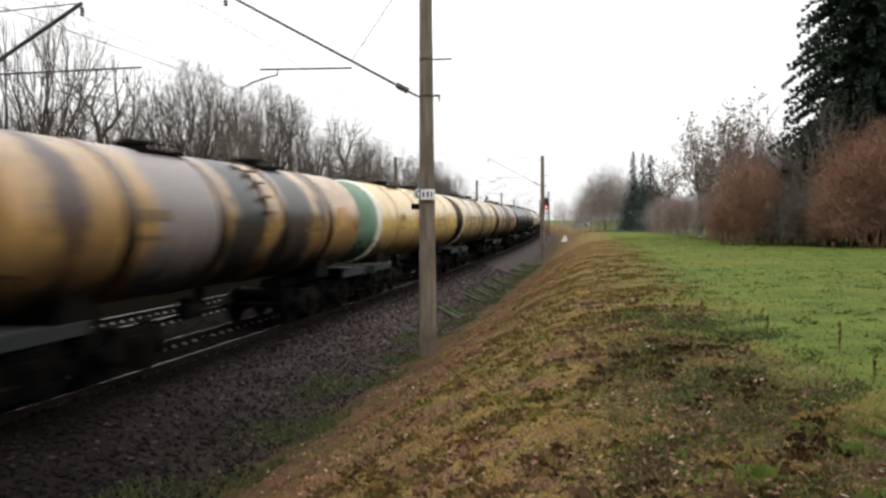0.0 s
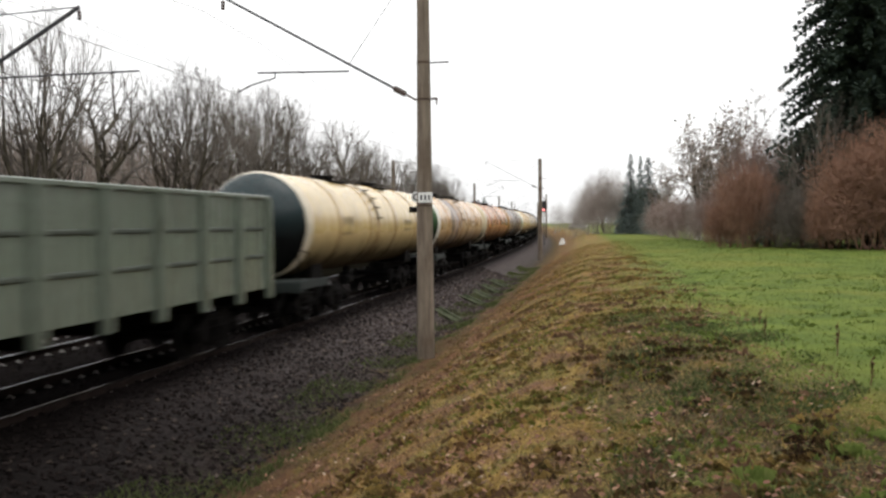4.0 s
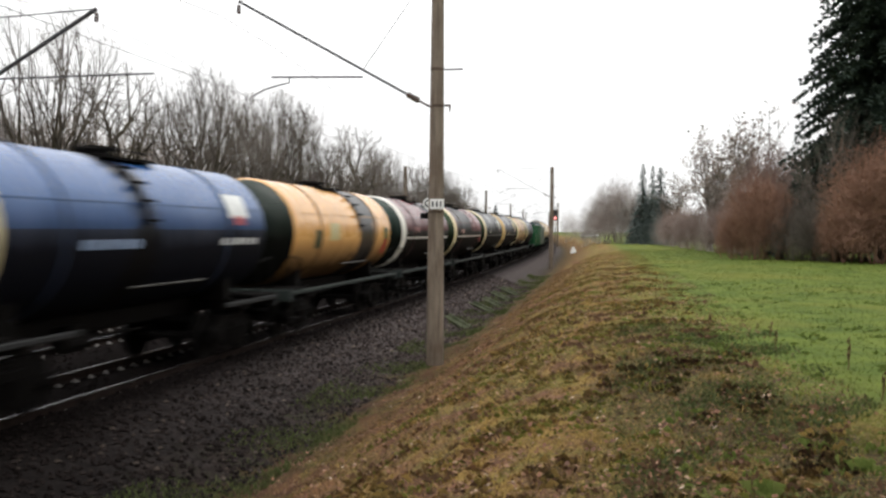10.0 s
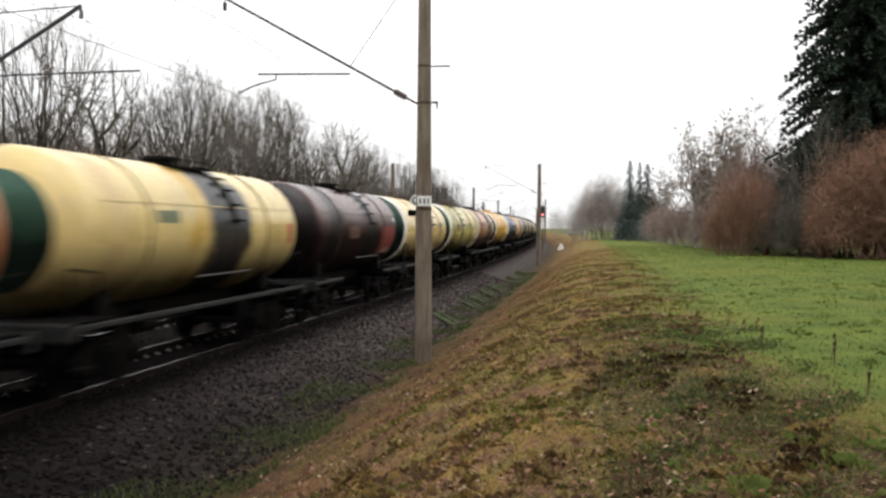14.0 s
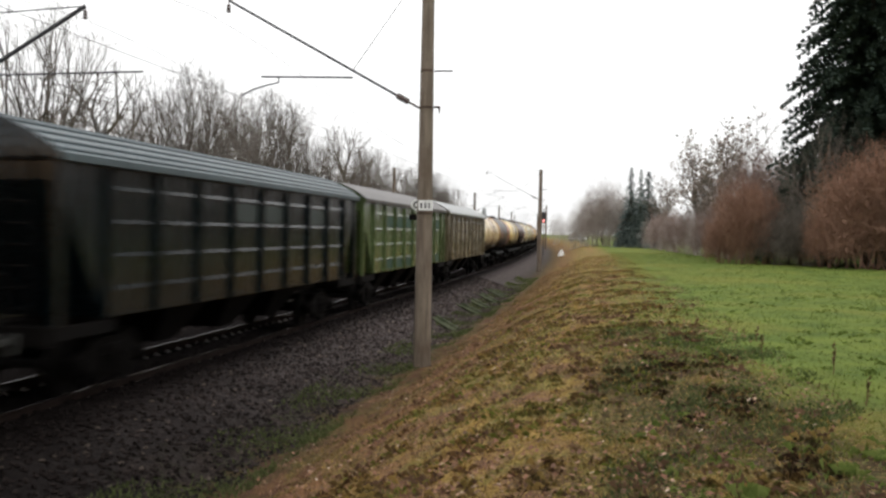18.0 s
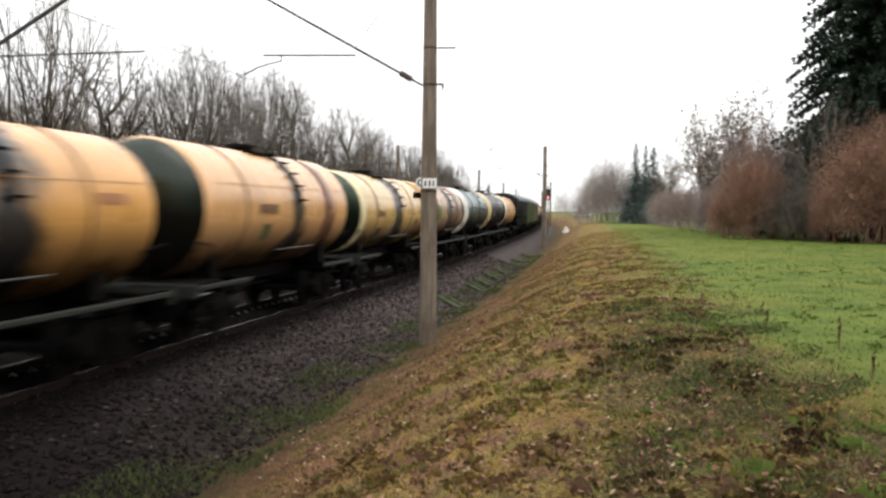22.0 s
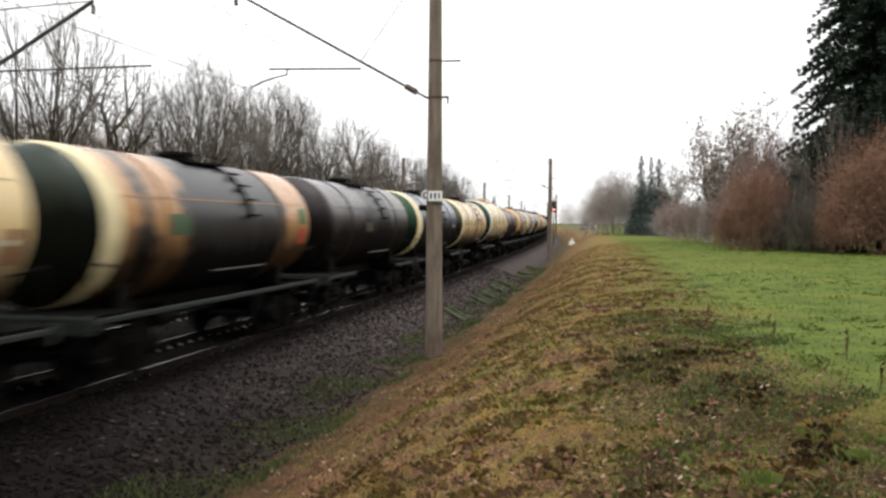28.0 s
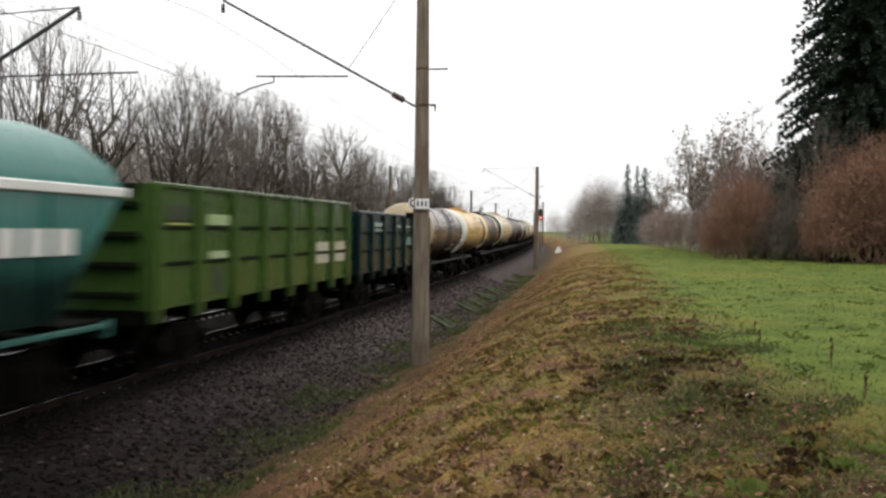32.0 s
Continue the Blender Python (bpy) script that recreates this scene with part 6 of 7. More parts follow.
def shrub(seed, w, h, label, twigs, leaves, leaf_mat, stem_mat, size=0.06, name="bush", stems=14, rise=0.7, reach=(0.3, 0.9), group="bushes at the edge of the field"):
    """A lumpy mound of fine shoots over a few stout stems, with dry leaves still on it."""
    rng = np.random.default_rng(seed)
    rnd = random.Random(seed)
    lb = Limbs()
    for k in range(stems):
        t, out = rnd.uniform(0, 6.283), rnd.uniform(0.1, 0.6)
        p = Vector((rnd.uniform(-0.2, 0.2) * w, rnd.uniform(-0.2, 0.2) * w, -0.2))
        d = Vector((math.cos(t) * out, math.sin(t) * out, 1)).normalized()
        length, r = h * rnd.uniform(0.5, 0.9), 0.045
        for i in range(5):
            d = (d + Vector((rnd.gauss(0, 0.12), rnd.gauss(0, 0.12), 0.05))).normalized()
            q = p + d * length / 5
            lb.seg(p, q, r, r * 0.75, False)
            p, r = q, r * 0.78
    ph = rng.uniform(0, 6.283, 4)

    def mound(n, shell):
        az, el = rng.uniform(0, 6.283, n), np.arcsin(rng.uniform(-0.55, 1.0, n))
        o = np.stack([np.cos(az) * np.cos(el), np.sin(az) * np.cos(el), np.sin(el)], 1)
        lump = 1 + 0.16 * np.sin(3 * az + ph[0]) * np.cos(2 * el + ph[1]) + 0.12 * np.sin(5 * az + 4 * el + ph[2]) + 0.08 * np.sin(9 * az - 6 * el + ph[3])
        rad = rng.random(n) ** shell * lump
        c = o * rad[:, None] * np.array([w / 2, w / 2, h * 0.58]) + np.array([0, 0, h * 0.42])
        ok = c[:, 2] > 0.05
        return c[ok], o[ok]

    c, o = mound(twigs, 0.42)
    n = len(c)
    d = o * np.array([0.8, 0.8, 0.4]) + rng.normal(0, 0.42, (n, 3)) + np.array([0, 0, rise])
    d *= (rng.uniform(*reach, n) / np.linalg.norm(d, axis=1))[:, None]
    side = np.cross(d, rng.normal(0, 1, (n, 3)))
    side *= (rng.uniform(0.006, 0.013, n) / np.linalg.norm(side, axis=1))[:, None]
    lb.build()
    lb.thin.add(list(map(tuple, np.stack([c - d * 0.5 - side, c - d * 0.5 + side, c + d * 0.5], 1).reshape(-1, 3))), np.arange(3 * n).reshape(-1, 3).tolist())
    sh = thing(name, label, name, group)
    part("brushwood", lb.thin.mesh("brushwood", stem_mat), sh)
    if leaves:
        c, o = mound(leaves, 0.36)
        n = len(c)
        a = rng.normal(0, 1, (n, 3))
        a *= (size * rng.uniform(0.6, 1.4, n) / np.linalg.norm(a, axis=1))[:, None]
        b = np.cross(a, rng.normal(0, 1, (n, 3)))
        b *= (0.5 * size / np.linalg.norm(b, axis=1))[:, None]
        g = Geo()
        g.add(list(map(tuple, np.stack([c - b, c + a, c + b], 1).reshape(-1, 3))), np.arange(3 * n).reshape(-1, 3).tolist())
        part("leaves", g.mesh("leaves", leaf_mat), sh)
    return sh


def spruce(seed, height, radius, label, whorls=34, low=0.05, spray=1.0, bulge=0.62, dense=6, needle=None):
    """A trunk with whorls of drooping boughs, each a fan of narrow needle sprays."""
    rnd = random.Random(seed)
    tr = thing("spruce", label, "tree", "dark conifers at the edge of the field")
    g = Geo()
    g.tube((0, 0, -0.3), (0, 0, height * 0.96), 0.012 * height + 0.08, 0.02, n=8, caps=False)
    part("trunk", g.mesh("trunk", M_bark), tr)
    g = Geo()
    for w in range(whorls):
        u = low + (0.99 - low) * (w / whorls)
        z, reach = height * u, radius * (1 - u) ** bulge + 0.12
        for k in range(max(6, int((15 if dense > 6 else 11) * (1 - u) + 4))):
            t = rnd.uniform(0, 6.283)
            L = reach * rnd.uniform(0.6, 1.0) ** 0.7
            out = Vector((math.cos(t), math.sin(t), 0))
            sideways = out.cross(Vector((0, 0, 1)))
            droop = rnd.uniform(0.05, 0.34)
            n = max(3, int(L / (0.34 * spray)))
            for i in range(1, n + 1):
                f = i / n
                q = Vector((0, 0, z)) + out * (L * f) + Vector((0, 0, L * (0.16 * math.sin(f * 3) - droop * f * f)))
                for j in range(dense):
                    s = 2 * (j + rnd.random()) / dense - 1
                    a = (out * rnd.uniform(0.0, 1.0) + sideways * s * rnd.uniform(0.5, 1.1) + Vector((0, 0, rnd.uniform(-0.55, 0.4)))).normalized()
                    ln = rnd.uniform(0.4, 0.75) * spray * (0.65 + 0.35 * (1 - f)) * min(1.0, 0.45 + L * 0.3)
                    b = a.cross(Vector((rnd.uniform(-0.6, 0.6), rnd.uniform(-0.6, 0.6), 1))).normalized() * ln * (0.36 if dense < 7 else 0.27)
                    g.add([tuple(q - a * ln * 0.3), tuple(q + a * ln * 0.2 - b), tuple(q + a * ln), tuple(q + a * ln * 0.2 + b)], [(0, 1, 2, 3)])
    part("crown", g.mesh("crown", needle or M_needle), tr, "dense drooping dark needle crown")
    return tr


def put(ob, x, y, turn=0.0, scale=1.0, lift=0.0, first=False):
    """Stand a plant, or a copy of it, on the ground."""
    m = pose(x, y, float(ground_z(x, y)) + lift, 0, 0, turn)
    if first:
        ob.matrix_basis = m
    else:
        ob = copy_thing(ob, m)
    ob.scale = scale if isinstance(scale, tuple) else (scale, scale, scale)
    return ob


def plant_woods():
    rnd = random.Random(11)
    tall = bare_tree(20, 11.9, "tall slender bare tree at the wood's edge", 1, bole=0.2, trunk=0.32, angle=(0.25, 0.6), level=6, split=0.35, fine=1, up=0.035, width=6.4)
    fork = bare_tree(42, 11.6, "slender bare tree forked into two stems", 2, bole=0.22, trunk=0.3, angle=(0.25, 0.6), level=5, split=0.5, fine=1, lean=0.0, up=0.035, width=6.6)
    oak = bare_tree(31, 10.6, "spreading bare oak with a mossy trunk", 1, bole=0.36, trunk=0.22, angle=(0.35, 0.75), level=6, split=0.5, fine=1, up=0.035, width=8.2)
    crook = bare_tree(35, 8.6, "crooked bare tree leaning from the wood", 1, bole=0.2, trunk=0.3, angle=(0.3, 0.7), level=5, split=0.4, fine=1, lean=0.5, up=0.06, width=7.0)
    many = bare_tree(57, 11.8, "many-stemmed bare tree with a dense twiggy crown", 2, bole=0.26, trunk=0.25, angle=(0.32, 0.7), level=6, split=0.3, fine=1, up=0.035, width=7.6)
    light = [bare_tree(61, 12.0, "bare tree deeper in the woods", 1, M_hazetwig, bole=0.22, trunk=0.26, angle=(0.3, 0.7), level=5, split=0.45, fine=1, up=0.035, width=8.0),
             bare_tree(62, 11.8, "bare twin-stemmed tree deeper in the woods", 2, M_hazetwig, bole=0.2, trunk=0.26, angle=(0.3, 0.7), level=4, split=0.5, fine=1, up=0.035, width=8.0)]
    brush = [shrub(5, 4.6, 3.8, "brown leafless undergrowth at the wood's edge", 1200, 0, None, M_hazethicket, 0.1, "undergrowth", 12, 0.5, (0.3, 1.0), "undergrowth of the woods"),
             shrub(6, 5.4, 4.6, "dense brown thicket under the trees", 1200, 0, None, M_hazethicket, 0.1, "undergrowth", 12, 0.5, (0.3, 1.0), "undergrowth of the woods")]
    used = set()

    def place(kind, lat, y, s, turn=None):
        first = id(kind) not in used
        used.add(id(kind))
        put(kind, lat - float(drift(y)), y, rnd.uniform(0, 360) if turn is None else turn, s, first=first)

    # the trees that stand out at the wood's edge
    for kind, lat, y, s in ((tall, -24.5, 35.8, (1.0, 1.0, 1.14)), (fork, -24.5, 37.2, (0.95, 0.95, 1.06)), (crook, -24.9, 40.0, 1.0), (oak, -24.6, 41.6, 1.0), (tall, -26.0, 32.0, 1.1),
                            (fork, -27.0, 33.0, 0.8), (many, -24.6, 50.6, 1.02), (fork, -25.2, 53.6, 1.02), (many, -25.0, 56.5, 1.02), (fork, -25.4, 62.5, 1.1),
                            (many, -25.0, 65.5, 1.08), (tall, -26.2, 68.0, 1.08), (oak, -24.8, 73.5, 1.2), (many, -25.6, 79.0, 1.12), (oak, -25.2, 86.0, 1.2)):
        place(kind, lat, y, s)
    y = 92.0
    while y < 190:
        place(rnd.choice((many, fork, oak, tall)), -25 + rnd.uniform(-1.5, 1.5), y, rnd.uniform(0.92, 1.06))
        y += 7.0
    y = 27.0
    while y < 190:
        for base in (-30.5, -36.0) if y < 95 else (-32.0,):
            place(rnd.choice(light), base + rnd.uniform(-1.6, 1.6), y + rnd.uniform(-1.8, 1.8), rnd.uniform(0.66, 0.84))
        y += 5.0 + y * 0.014
    y = 22.0
    while y < 190:
        for base in (-26.5, -31.5) if y < 95 else (-27.5,):
            place(rnd.choice(brush), base + rnd.uniform(-1.2, 1.2), y + rnd.uniform(-1.2, 1.2), rnd.uniform(0.85, 1.15))
        y += 3.4 + y * 0.014
    y = 195.0
    while y < 420:
        for base in (-30, -40):
            yy = y + rnd.uniform(-3, 3)
            place(light[1], base + rnd.uniform(-3, 3), yy, rnd.uniform(0.85, 1.0))
            place(brush[1], base + 2, yy + 3, 1.1)
        y += 14


plant_woods()


def woodland_brush():
    """The tangle of shoots and twigs that fills the wood between its trees."""
    rng = np.random.default_rng(14)
    n = 380000
    y = 22 + 190 * rng.random(n) ** 1.35
    lat = -26.0 - 13 * rng.random(n) ** 0.8
    x = lat - drift(y)
    clump = 0.80 + 0.14 * np.sin(y * 0.55 + 1.7 * np.sin(lat * 0.4)) + 0.08 * np.sin(lat * 0.9 + y * 1.3)
    z = ground_z(x, y) + 8.6 * clump * rng.random(n) ** 1.35
    ln = rng.uniform(0.4, 1.3, n)
    t = rng.uniform(0, 6.283, n)
    out = rng.uniform(0.0, 1.3, n)
    d = np.stack([np.cos(t) * out, np.sin(t) * out, np.ones(n)], 1)
    d *= (ln / np.linalg.norm(d, axis=1))[:, None]
    u = rng.uniform(0, 6.283, n)
    w = np.stack([np.cos(u), np.sin(u), np.zeros(n)], 1) * rng.uniform(0.012, 0.026, n)[:, None]
    c = np.stack([x, y, z], 1)
    v = np.stack([c - w, c + w, c + d], 1).reshape(-1, 3)
    me = bpy.data.meshes.new("woodland_brush")
    me.from_pydata(v.tolist(), [], np.arange(3 * n).reshape(-1, 3).tolist())
    me.materials.append(M_hazethicket)
    tagged(new("woodland_brush", me), "tangled grey-brown shoots between the bare trees", "brush", kind="stuff")


woodland_brush()


def plant_field_edge():
    rnd = random.Random(23)
    put(spruce(3, 25, 7.0, "huge dark spruce at the edge of the field", 66, 0.05, 0.85, 0.62, 13), 15.8, 60, 40, first=True)
    spire = put(spruce(8, 10.4, 2.5, "distant narrow spruce behind the field, paled for haze", 44, 0.02, 0.6, 1.15, 6, M_hazeneedle), 3.1, 119, 0, first=True)
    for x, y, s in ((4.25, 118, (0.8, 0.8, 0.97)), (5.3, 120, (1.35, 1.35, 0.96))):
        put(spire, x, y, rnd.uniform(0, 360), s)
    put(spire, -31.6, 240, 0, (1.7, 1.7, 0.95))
    # unseen belt, inferred from dark reflections; it shades the wagons' lower sides
    belt = put(spruce(12, 17.0, 4.4, "dark spruce in the unseen belt behind the viewer", 14, 0.03, 2.6, 0.62, 3), 14.0, 12, 0, first=True)
    for i in range(17):
        put(belt, 15.5 + rnd.uniform(-1.5, 1.5), 7.0 - i * 4.6, rnd.uniform(0, 360), rnd.uniform(0.85, 1.15))
    rust = [shrub(71, 4.2, 5.2, "rusty brown rounded bush at the field's edge", 7000, 5000, M_rust, M_rusttwig, 0.05),
            shrub(72, 5.4, 5.6, "red-brown spreading bush at the field's edge", 9000, 6000, M_rust, M_rusttwig, 0.055, rise=0.2, reach=(0.4, 1.4))]
    dusk = shrub(75, 4.4, 4.2, "dark brown bare thicket at the field's edge", 7000, 1200, M_hazethicket, M_twig, 0.05, rise=0.5)
    mauve = shrub(73, 4.4, 7.6, "dense grey-mauve bush behind the field", 8000, 5000, M_mauve, M_mauve, 0.06)
    pale = [shrub(74, 5.0, 6.4, "grey-brown bare thicket paled for haze", 3600, 1000, M_hazeleaf, M_hazetwig, 0.08),
            shrub(76, 5.4, 8.2, "hazy brown rounded bush far behind the field", 7000, 5000, M_mauve, M_hazeleaf, 0.07)]
    sapling = bare_tree(93, 8.8, "grey bare sapling before the spruce", 3, M_twig, width=4.6, bole=0.12, trunk=0.3, angle=(0.2, 0.55), level=4, split=0.4, fine=1, up=0.0, lean=0.25)
    open_tree = bare_tree(90, 10.2, "open-crowned bare tree with withered leaf clumps", 2, M_twig, width=5.4, bole=0.2, trunk=0.28, angle=(0.35, 0.85), level=5, split=0.3, fine=2, up=0.01, buds=2200)
    used = set()

    def place(kind, x, y, s, turn=None):
        first = id(kind) not in used
        used.add(id(kind))
        put(kind, x, y, rnd.uniform(0, 360) if turn is None else turn, s, first=first)

    # near the spruce: two rusty bushes, a dark thicket between them, grey saplings above
    for x, y, s in ((8.1, 57.0, 1.0), (9.0, 58.5, 0.9), (6.9, 58.0, 0.55)):
        place(rust[0], x, y, s)
    for x, y, s in ((13.6, 52.4, 1.1), (15.4, 52.0, 1.22), (17.6, 51.8, 1.3), (19.8, 51.5, 1.3), (12.2, 53.0, 0.62)):
        place(rust[1], x, y, s)
    for x, y, s in ((10.2, 56.5, 0.8), (11.3, 55.0, 0.8), (12.2, 55.6, 0.9), (10.6, 59.0, 1.0), (13.0, 56.5, 1.0), (15.0, 55.5, 1.1), (17.4, 55.5, 1.1)):
        place(dusk, x, y, s)
    for x, y, s in ((11.3, 56.6, 0.92), (12.4, 56.0, 1.0), (13.8, 56.4, 0.95), (15.4, 56.0, 1.0)):
        place(sapling, x, y, s)
    for x, y, s in ((10.0, 70, 1.0), (11.6, 71, 1.08), (13.4, 70, 1.0), (8.6, 72, 0.62)):
        place(mauve, x, y, s)
    for x, y, s in ((8.1, 85, 1.0), (9.4, 84, 0.86), (11.4, 80, 1.12), (7.0, 118, 0.85), (-0.5, 142, 0.7)):
        place(open_tree, x, y, s)
    # a low reddish thicket along the far side of the field
    for i in range(12):
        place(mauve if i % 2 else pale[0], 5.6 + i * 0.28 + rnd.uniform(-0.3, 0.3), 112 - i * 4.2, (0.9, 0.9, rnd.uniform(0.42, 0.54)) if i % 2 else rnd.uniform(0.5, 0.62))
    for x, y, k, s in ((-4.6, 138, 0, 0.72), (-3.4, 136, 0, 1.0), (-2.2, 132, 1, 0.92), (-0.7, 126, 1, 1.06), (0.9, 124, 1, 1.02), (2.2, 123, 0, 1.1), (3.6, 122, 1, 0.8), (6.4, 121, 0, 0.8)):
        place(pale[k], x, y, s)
    for i in range(12):
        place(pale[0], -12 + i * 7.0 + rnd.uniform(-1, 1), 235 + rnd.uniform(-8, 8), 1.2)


plant_field_edge()


# ---- grass, weeds and leaves ----
def blades(name, label, count, seed, lat_of, y_lo, y_hi, power, height, width, mat, thin=None, lean=0.6, ahead=True):
    rng = np.random.default_rng(seed)
    y = y_lo + (y_hi - y_lo) * rng.random(count) ** power
    lat = lat_of(rng, y)
    x = lat - drift(y)
    keep = (x > -0.95 * y - 2.0) & (x < 0.36 * y + 1.6) if ahead else y < 99
    if thin is not None:
        keep &= thin(rng, x, y)
    x, y = x[keep], y[keep]
    n = len(x)
    z = ground_z(x, y) - 0.01
    far = 1 + 0.03 * np.clip(y, 0, 90)
    h = rng.uniform(0.5, 1.3, n) * height
    w = width * far * rng.uniform(0.7, 1.3, n)
    t, u = rng.uniform(0, 6.283, n), rng.uniform(0, 6.283, n)
    v = np.empty((n, 3, 3))
    v[:, 0] = np.stack([x - w * np.cos(t), y - w * np.sin(t), z], 1)
    v[:, 1] = np.stack([x + w * np.cos(t), y + w * np.sin(t), z], 1)
    k = rng.uniform(0, lean, n) * h
    v[:, 2] = np.stack([x + k * np.cos(u), y + k * np.sin(u), z + h], 1)
    me = bpy.data.meshes.new(name)
    me.from_pydata(v.reshape(-1, 3).tolist(), [], np.arange(3 * n).reshape(-1, 3).tolist())
    me.attributes.new("lat", "FLOAT", "POINT").data.foreach_set("value", np.repeat(x + drift(y), 3))
    me.materials.append(mat)
    tagged(new(name, me), label, "grass", kind="stuff")


def patchy(freq, level, seed):
    def thin(rng, x, y):
        f = np.sin(x * freq + seed) * np.sin(y * freq * 0.8 + seed * 2) + 0.6 * np.sin(x * freq * 2.3 - y * freq * 1.7 + seed)
        return f + rng.normal(0, 0.35, len(x)) > level
    return thin


def turf(name, colour):
    """Blades that take the colour of their patch, lighter and darker one by one."""
    m, nt, b = fresh(name, True)
    tc = nt.nodes.new("ShaderNodeTexCoord")
    v = tc.outputs["Object"]
    c = bank_colour(nt, v, wobbled_lat(nt, v)[1].outputs[0]) if colour == "bank" else meadow_colour(nt, v)
    gi = nt.nodes.new("ShaderNodeNewGeometry")
    c = mixer(nt, 1.0, c, ramp(nt, gi.outputs["Random Per Island"], (0.0, 0.75), (0.5, 1.0), (1.0, 1.0)), "MULTIPLY")
    c = mixer(nt, ramp(nt, gi.outputs["Random Per Island"], (0.75, 0.0), (1.0, 0.8)), c, lin(172, 146, 88) if colour == "bank" else lin(122, 130, 62))
    nt.links.new(c, b.inputs["Base Color"])
    b.inputs["Roughness"].default_value = 0.8
    see_through(nt, b, c, 0.4)
    return m


M_fieldgrass, M_drygrass = turf("meadow_blade", "meadow"), turf("verge_blade", "bank")
M_weed = foliage("weed_green", (0.0, (46, 56, 32)), (0.6, (66, 78, 44)), (1.0, (100, 108, 70)), thin=0.4)
M_dark = foliage("dead_stalk", (0.0, (66, 50, 41)), (1.0, (112, 88, 68)))
blades("meadow_grass", "short green meadow grass on the field", 190000, 1, lambda r, y: r.uniform(0.9, 30, len(y)), 7, 85, 1.9, 0.040, 0.006, M_fieldgrass, None, 1.5)
blades("dry_grass", "flattened yellow-brown grass on the bank", 90000, 2, lambda r, y: np.minimum(r.uniform(-4.4, 1.9, len(y)), r.uniform(-2.6, 4.0, len(y)) + 1.0), 3.0, 75, 2.0, 0.045, 0.006, M_drygrass, None, 2.6)
blades("bank_weeds", "low green weeds on the bank", 70000, 3, lambda r, y: r.uniform(-6.0, 2.4, len(y)), 3.0, 60, 1.9, 0.04, 0.009, M_weed, patchy(1.3, 0.75, 4.0), 1.8)
M_ditch = foliage("ditch_weed", (0.0, (50, 58, 34)), (0.6, (68, 78, 44)), (1.0, (100, 106, 68)), thin=0.4)
blades("verge_grass", "short dry grass on the crest of the bank", 26000, 8, lambda r, y: r.uniform(-4.4, 4.0, len(y)), -10.0, 3.2, 1.0, 0.045, 0.010, M_drygrass, None, 2.0, False)
blades("ditch_weeds", "green weeds in the ditch below the ballast", 48000, 6, lambda r, y: r.uniform(-6.3, -4.7, len(y)), 5.0, 75, 1.5, 0.09, 0.011, M_ditch, patchy(0.9, 0.25, 5.0), 1.3)
blades("crest_weeds", "leafy green weeds and clover along the crest", 40000, 5, lambda r, y: r.uniform(0.0, 2.4, len(y)), 3.0, 16, 1.3, 0.045, 0.010, M_weed, patchy(1.9, 0.5, 2.0), 1.6)
blades("dead_stalks", "dark dead stems and brush on the bank", 22000, 4, lambda r, y: r.uniform(-5.0, 2.4, len(y)), 3.0, 30, 1.6, 0.07, 0.005, M_dark, patchy(1.1, 0.3, 7.5), 1.6)


def tufts(name, label, count, seed, lat0, lat1, y_hi, per, height, mat, thin=None):
    """Tussocks: blades that spring from one root and fall outwards."""
    rng = np.random.default_rng(seed)
    y = 3.0 + (y_hi - 3.0) * rng.random(count) ** 1.8
    lat = rng.uniform(lat0, lat1, count)
    x = lat - drift(y)
    keep = (x > -0.95 * y - 2.0) & (x < 0.36 * y + 1.6)
    if thin is not None:
        keep &= thin(rng, x, y)
    x, y = np.repeat(x[keep], per), np.repeat(y[keep], per)
    size = np.repeat(rng.uniform(0.5, 1.4, keep.sum()), per)
    n = len(x)
    x, y = x + rng.normal(0, 0.05, n) * size, y + rng.normal(0, 0.05, n) * size
    z = ground_z(x, y) - 0.01
    far = 1 + 0.03 * y
    t = rng.uniform(0, 6.283, n)
    h = height * size * rng.uniform(0.5, 1.2, n)
    out = h * rng.uniform(0.5, 2.4, n)
    w = 0.003 * far * rng.uniform(0.7, 1.5, n)
    p = np.stack([x, y, z], 1)
    side = np.stack([-np.sin(t) * w, np.cos(t) * w, np.zeros(n)], 1)
    mid = p + np.stack([np.cos(t) * out * 0.45, np.sin(t) * out * 0.45, h], 1)
    tip = p + np.stack([np.cos(t) * out, np.sin(t) * out, h * 0.55], 1)
    v = np.stack([p - side, p + side, mid + side, tip, mid - side], 1).reshape(-1, 3)
    me = bpy.data.meshes.new(name)
    k = 5 * np.arange(n)[:, None]
    me.from_pydata(v.tolist(), [], (k + np.arange(5)).tolist())
    me.attributes.new("lat", "FLOAT", "POINT").data.foreach_set("value", np.repeat(x + drift(y), 5))
    me.materials.append(mat)
    tagged(new(name, me), label, "grass", kind="stuff")


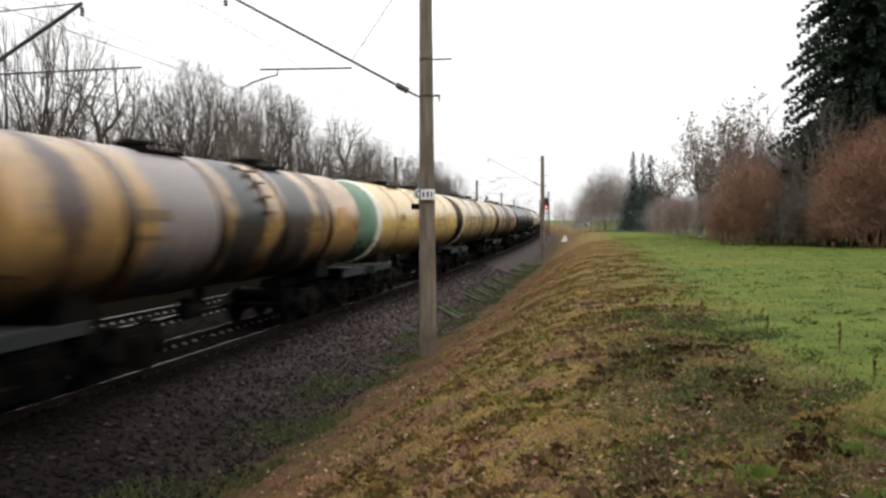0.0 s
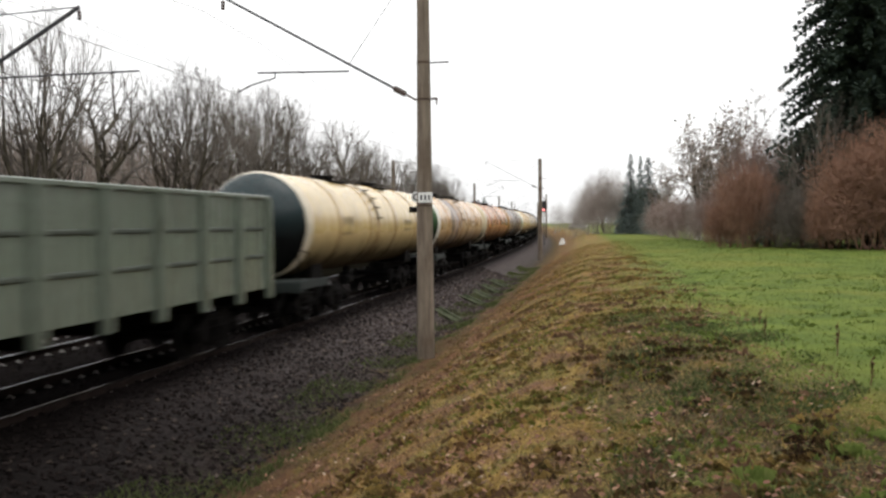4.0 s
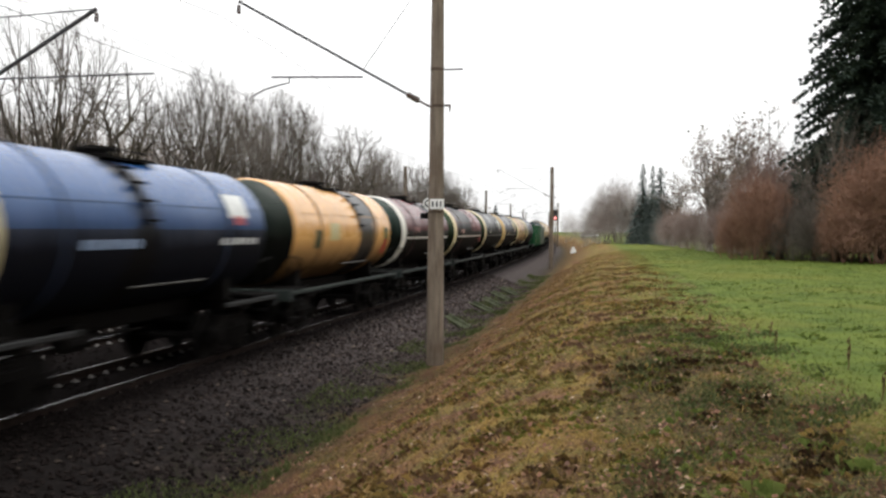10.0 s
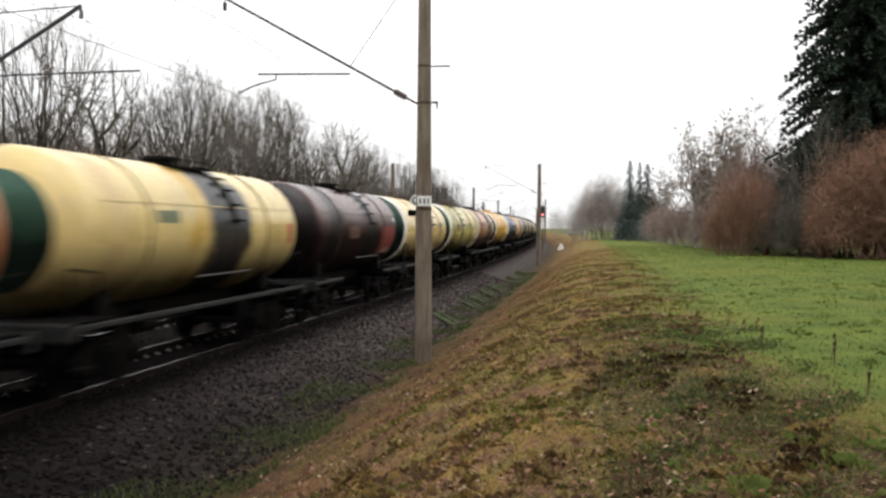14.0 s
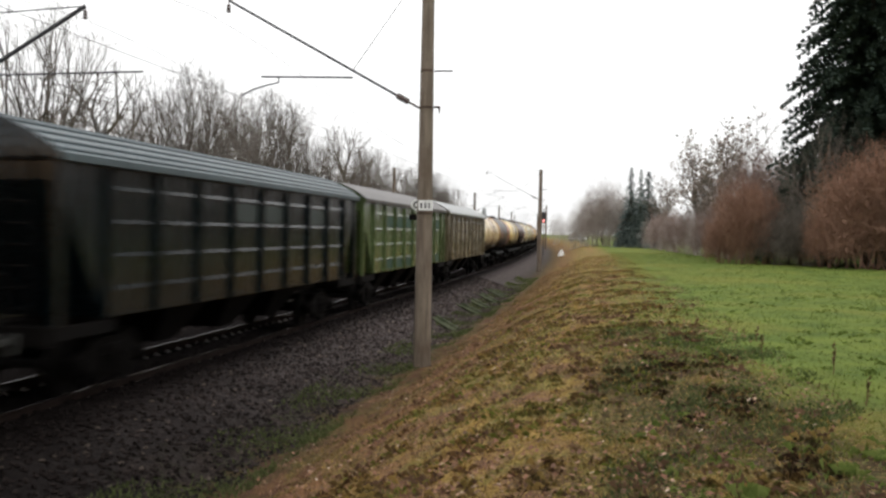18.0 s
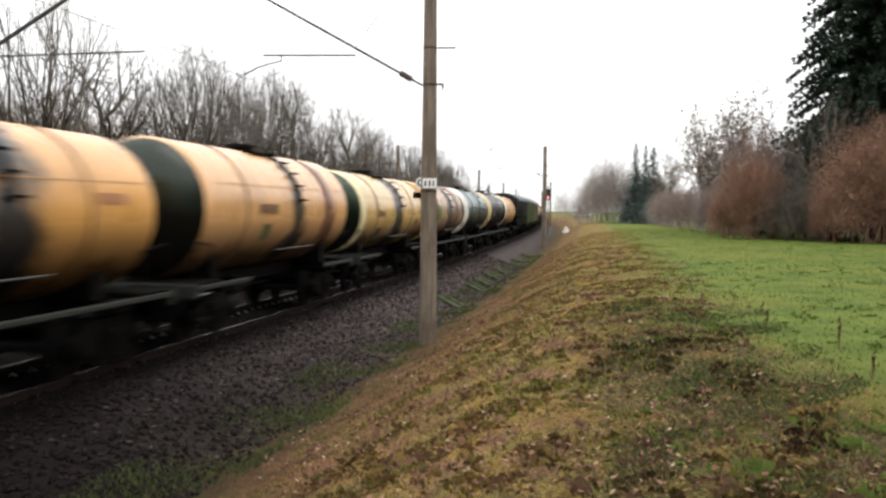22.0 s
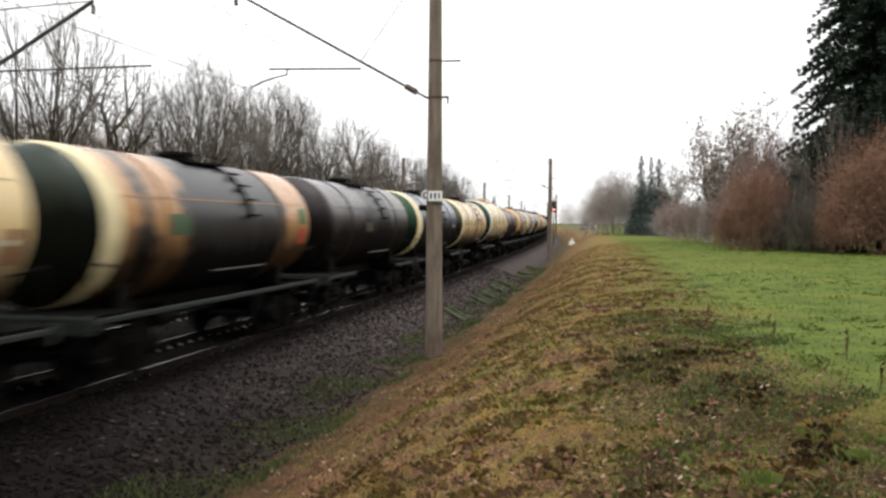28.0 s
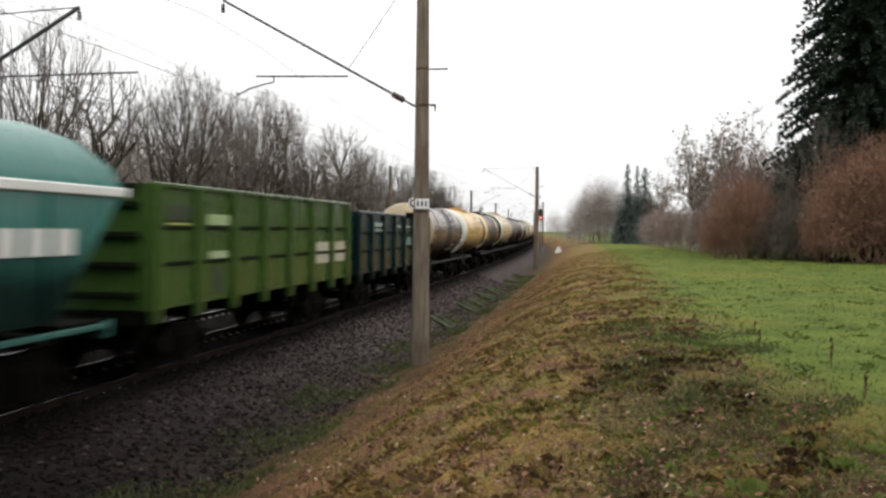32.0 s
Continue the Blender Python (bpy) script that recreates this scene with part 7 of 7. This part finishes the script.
M_fresh = foliage("fresh_blade", (0.0, (86, 102, 46)), (0.6, (108, 124, 62)), (1.0, (138, 148, 86)), thin=0.4)
tufts("straw_tussocks", "fallen straw-coloured grass tussocks on the bank", 3400, 21, -2.7, 1.6, 45, 8, 0.055, M_drygrass, patchy(1.5, 0.1, 1.0))
M_moss = foliage("mossy_blade", (0.0, (78, 82, 36)), (0.5, (106, 110, 48)), (1.0, (138, 138, 74)), thin=0.4)
tufts("mossy_tussocks", "yellow-green mossy grass patches on the bank", 2800, 25, -3.2, 0.9, 36, 8, 0.04, M_moss, patchy(1.25, 0.25, 9.0))
tufts("dead_tussocks", "dark dead weed clumps along the crest", 1100, 22, -3.8, 1.9, 24, 9, 0.05, M_dark, patchy(1.2, 0.2, 7.5))
tufts("green_tussocks", "fresh green grass tussocks beside the field", 1300, 23, 0.2, 9.0, 30, 8, 0.05, M_fresh, patchy(1.1, 0.0, 3.0))


def fallen_leaves():
    rng = np.random.default_rng(9)
    n = 40000
    y = 3.2 + 34 * rng.random(n) ** 1.8
    lat = rng.uniform(-4.8, 2.2, n)
    x = lat - drift(y)
    f = np.sin(x * 1.4 + 2) * np.sin(y * 1.1) + rng.normal(0, 0.6, n) > 0.1
    x, y = x[f], y[f]
    n = len(x)
    z = ground_z(x, y) + rng.uniform(0.02, 0.06, n)
    s = 0.008 + 0.022 * rng.random(n) ** 2.2 * (1 + 0.02 * y)
    t = rng.uniform(0, 6.283, n)
    a = np.stack([np.cos(t), np.sin(t), rng.uniform(-0.5, 0.5, n)], 1) * s[:, None]
    b = np.stack([-np.sin(t), np.cos(t), rng.uniform(-0.5, 0.5, n)], 1) * s[:, None] * 0.65
    c = np.stack([x, y, z], 1)
    v = np.stack([c - a, c - b, c + a, c + b], 1).reshape(-1, 3)
    me = bpy.data.meshes.new("fallen_leaves")
    me.from_pydata(v.tolist(), [], np.arange(4 * n).reshape(-1, 4).tolist())
    me.materials.append(foliage("fallen_leaf", (0.0, (58, 34, 25)), (0.5, (98, 58, 40)), (0.75, (124, 86, 64)), (0.95, (150, 120, 98)), (1.0, (180, 162, 144))))
    tagged(new("fallen_leaves", me), "scattered brown and pale fallen leaves", "leaves", kind="stuff")


fallen_leaves()


def weed_stalk(x, y, h, seed):
    rnd = random.Random(seed)
    z = float(ground_z(x, y))
    st = thing("weed_stalk", "dark dry weed stalk standing in the grass", "weed", "weed stalks on the field", at=pose(x, y, z))
    g = Geo()
    p = Vector((0, 0, -0.03))
    for i in range(5):
        q = p + Vector((rnd.uniform(-0.02, 0.02), rnd.uniform(-0.02, 0.02), h / 5))
        g.tube(p, q, 0.007, 0.006, n=5, caps=False)
        p = q
    part("stem", g.mesh("stem", M_dark), st)
    g = Geo()
    for _ in range(26):
        c = Vector((0, 0, h * rnd.uniform(0.35, 1.0)))
        a = Vector((rnd.uniform(-1, 1), rnd.uniform(-1, 1), rnd.uniform(0.2, 1))).normalized() * rnd.uniform(0.03, 0.07)
        b = a.cross(Vector((0.3, 0.2, 1))).normalized() * 0.012
        g.add([tuple(c - b), tuple(c + a), tuple(c + b)], [(0, 1, 2)])
    tagged(part("seed_head", g.mesh("seed_head", M_dark), st), kind="stuff")


for i, (x, y, h) in enumerate(((2.62, 11.2, 0.34), (2.5, 9.3, 0.26), (2.05, 12.6, 0.26), (2.3, 14.5, 0.2), (1.5, 15.5, 0.22), (3.3, 10.4, 0.2), (0.5, 17.5, 0.25))):
    weed_stalk(x, y, h, i)


def grass_tuft(x, y, h, seed):
    """A clump of long arching blades."""
    rnd = random.Random(seed)
    tuft = thing("grass_tuft", "fresh green grass tuft on the bank's crest", "grass tuft", "tufts on the crest", at=pose(x, y, float(ground_z(x, y))))
    g = Geo()
    for _ in range(32):
        t, out, up = rnd.uniform(0, 6.283), rnd.uniform(0.2, 0.9) * h, h * rnd.uniform(0.5, 1.1)
        d, p = Vector((math.cos(t), math.sin(t), 0)), Vector((rnd.gauss(0, 0.05), rnd.gauss(0, 0.05), -0.02))
        side = Vector((-d.y, d.x, 0)) * rnd.uniform(0.002, 0.0035)
        mid, tip = p + d * out * 0.4 + Vector((0, 0, up)), p + d * out * 1.1 + Vector((0, 0, up * 0.85))
        g.add([tuple(v) for v in (p - side, p + side, mid + side, tip, mid - side)], [(0, 1, 2, 3, 4)])
    tagged(part("blade_clump", g.mesh("blade_clump", M_fresh), tuft), kind="stuff")


for i, (x, y, h) in enumerate(((0.87, 5.7, 0.13), (1.62, 6.5, 0.10))):
    grass_tuft(x, y, h, 50 + i)


# ---- what moves: every wagon runs along the line ----
def travelled(t):
    return 18.96 * t + 0.0218 * (t - 16) ** 2


def turn_wheels():
    """Each wheelset rolls while its wagon passes."""
    where = {car.name: u for car, u in TRAIN}
    for wheel, car in WHEELS:
        u, spot = where[car.name], wheel.matrix_basis.translation.copy()
        times = [t / 30 for t in range(0, 961) if 3 < u + travelled(t / 30) < 42]
        if not times:
            continue
        rows = [(t, pose(*spot, -math.degrees((travelled(t) - travelled(times[0])) / 0.475))) for t in times]
        walk(wheel, ([(0.0, rows[0][1])] if times[0] > 0 else []) + rows + ([(32.0, rows[-1][1])] if times[-1] < 32 else []))


def motions():
    for car, u in TRAIN:
        rows = []
        for t in range(0, 33):
            x, y, a = track(u + travelled(t))
            rows.append((float(t), pose(x, y, 0, 0, 0, math.degrees(a))))
        walk(car, rows)
    turn_wheels()


motions()
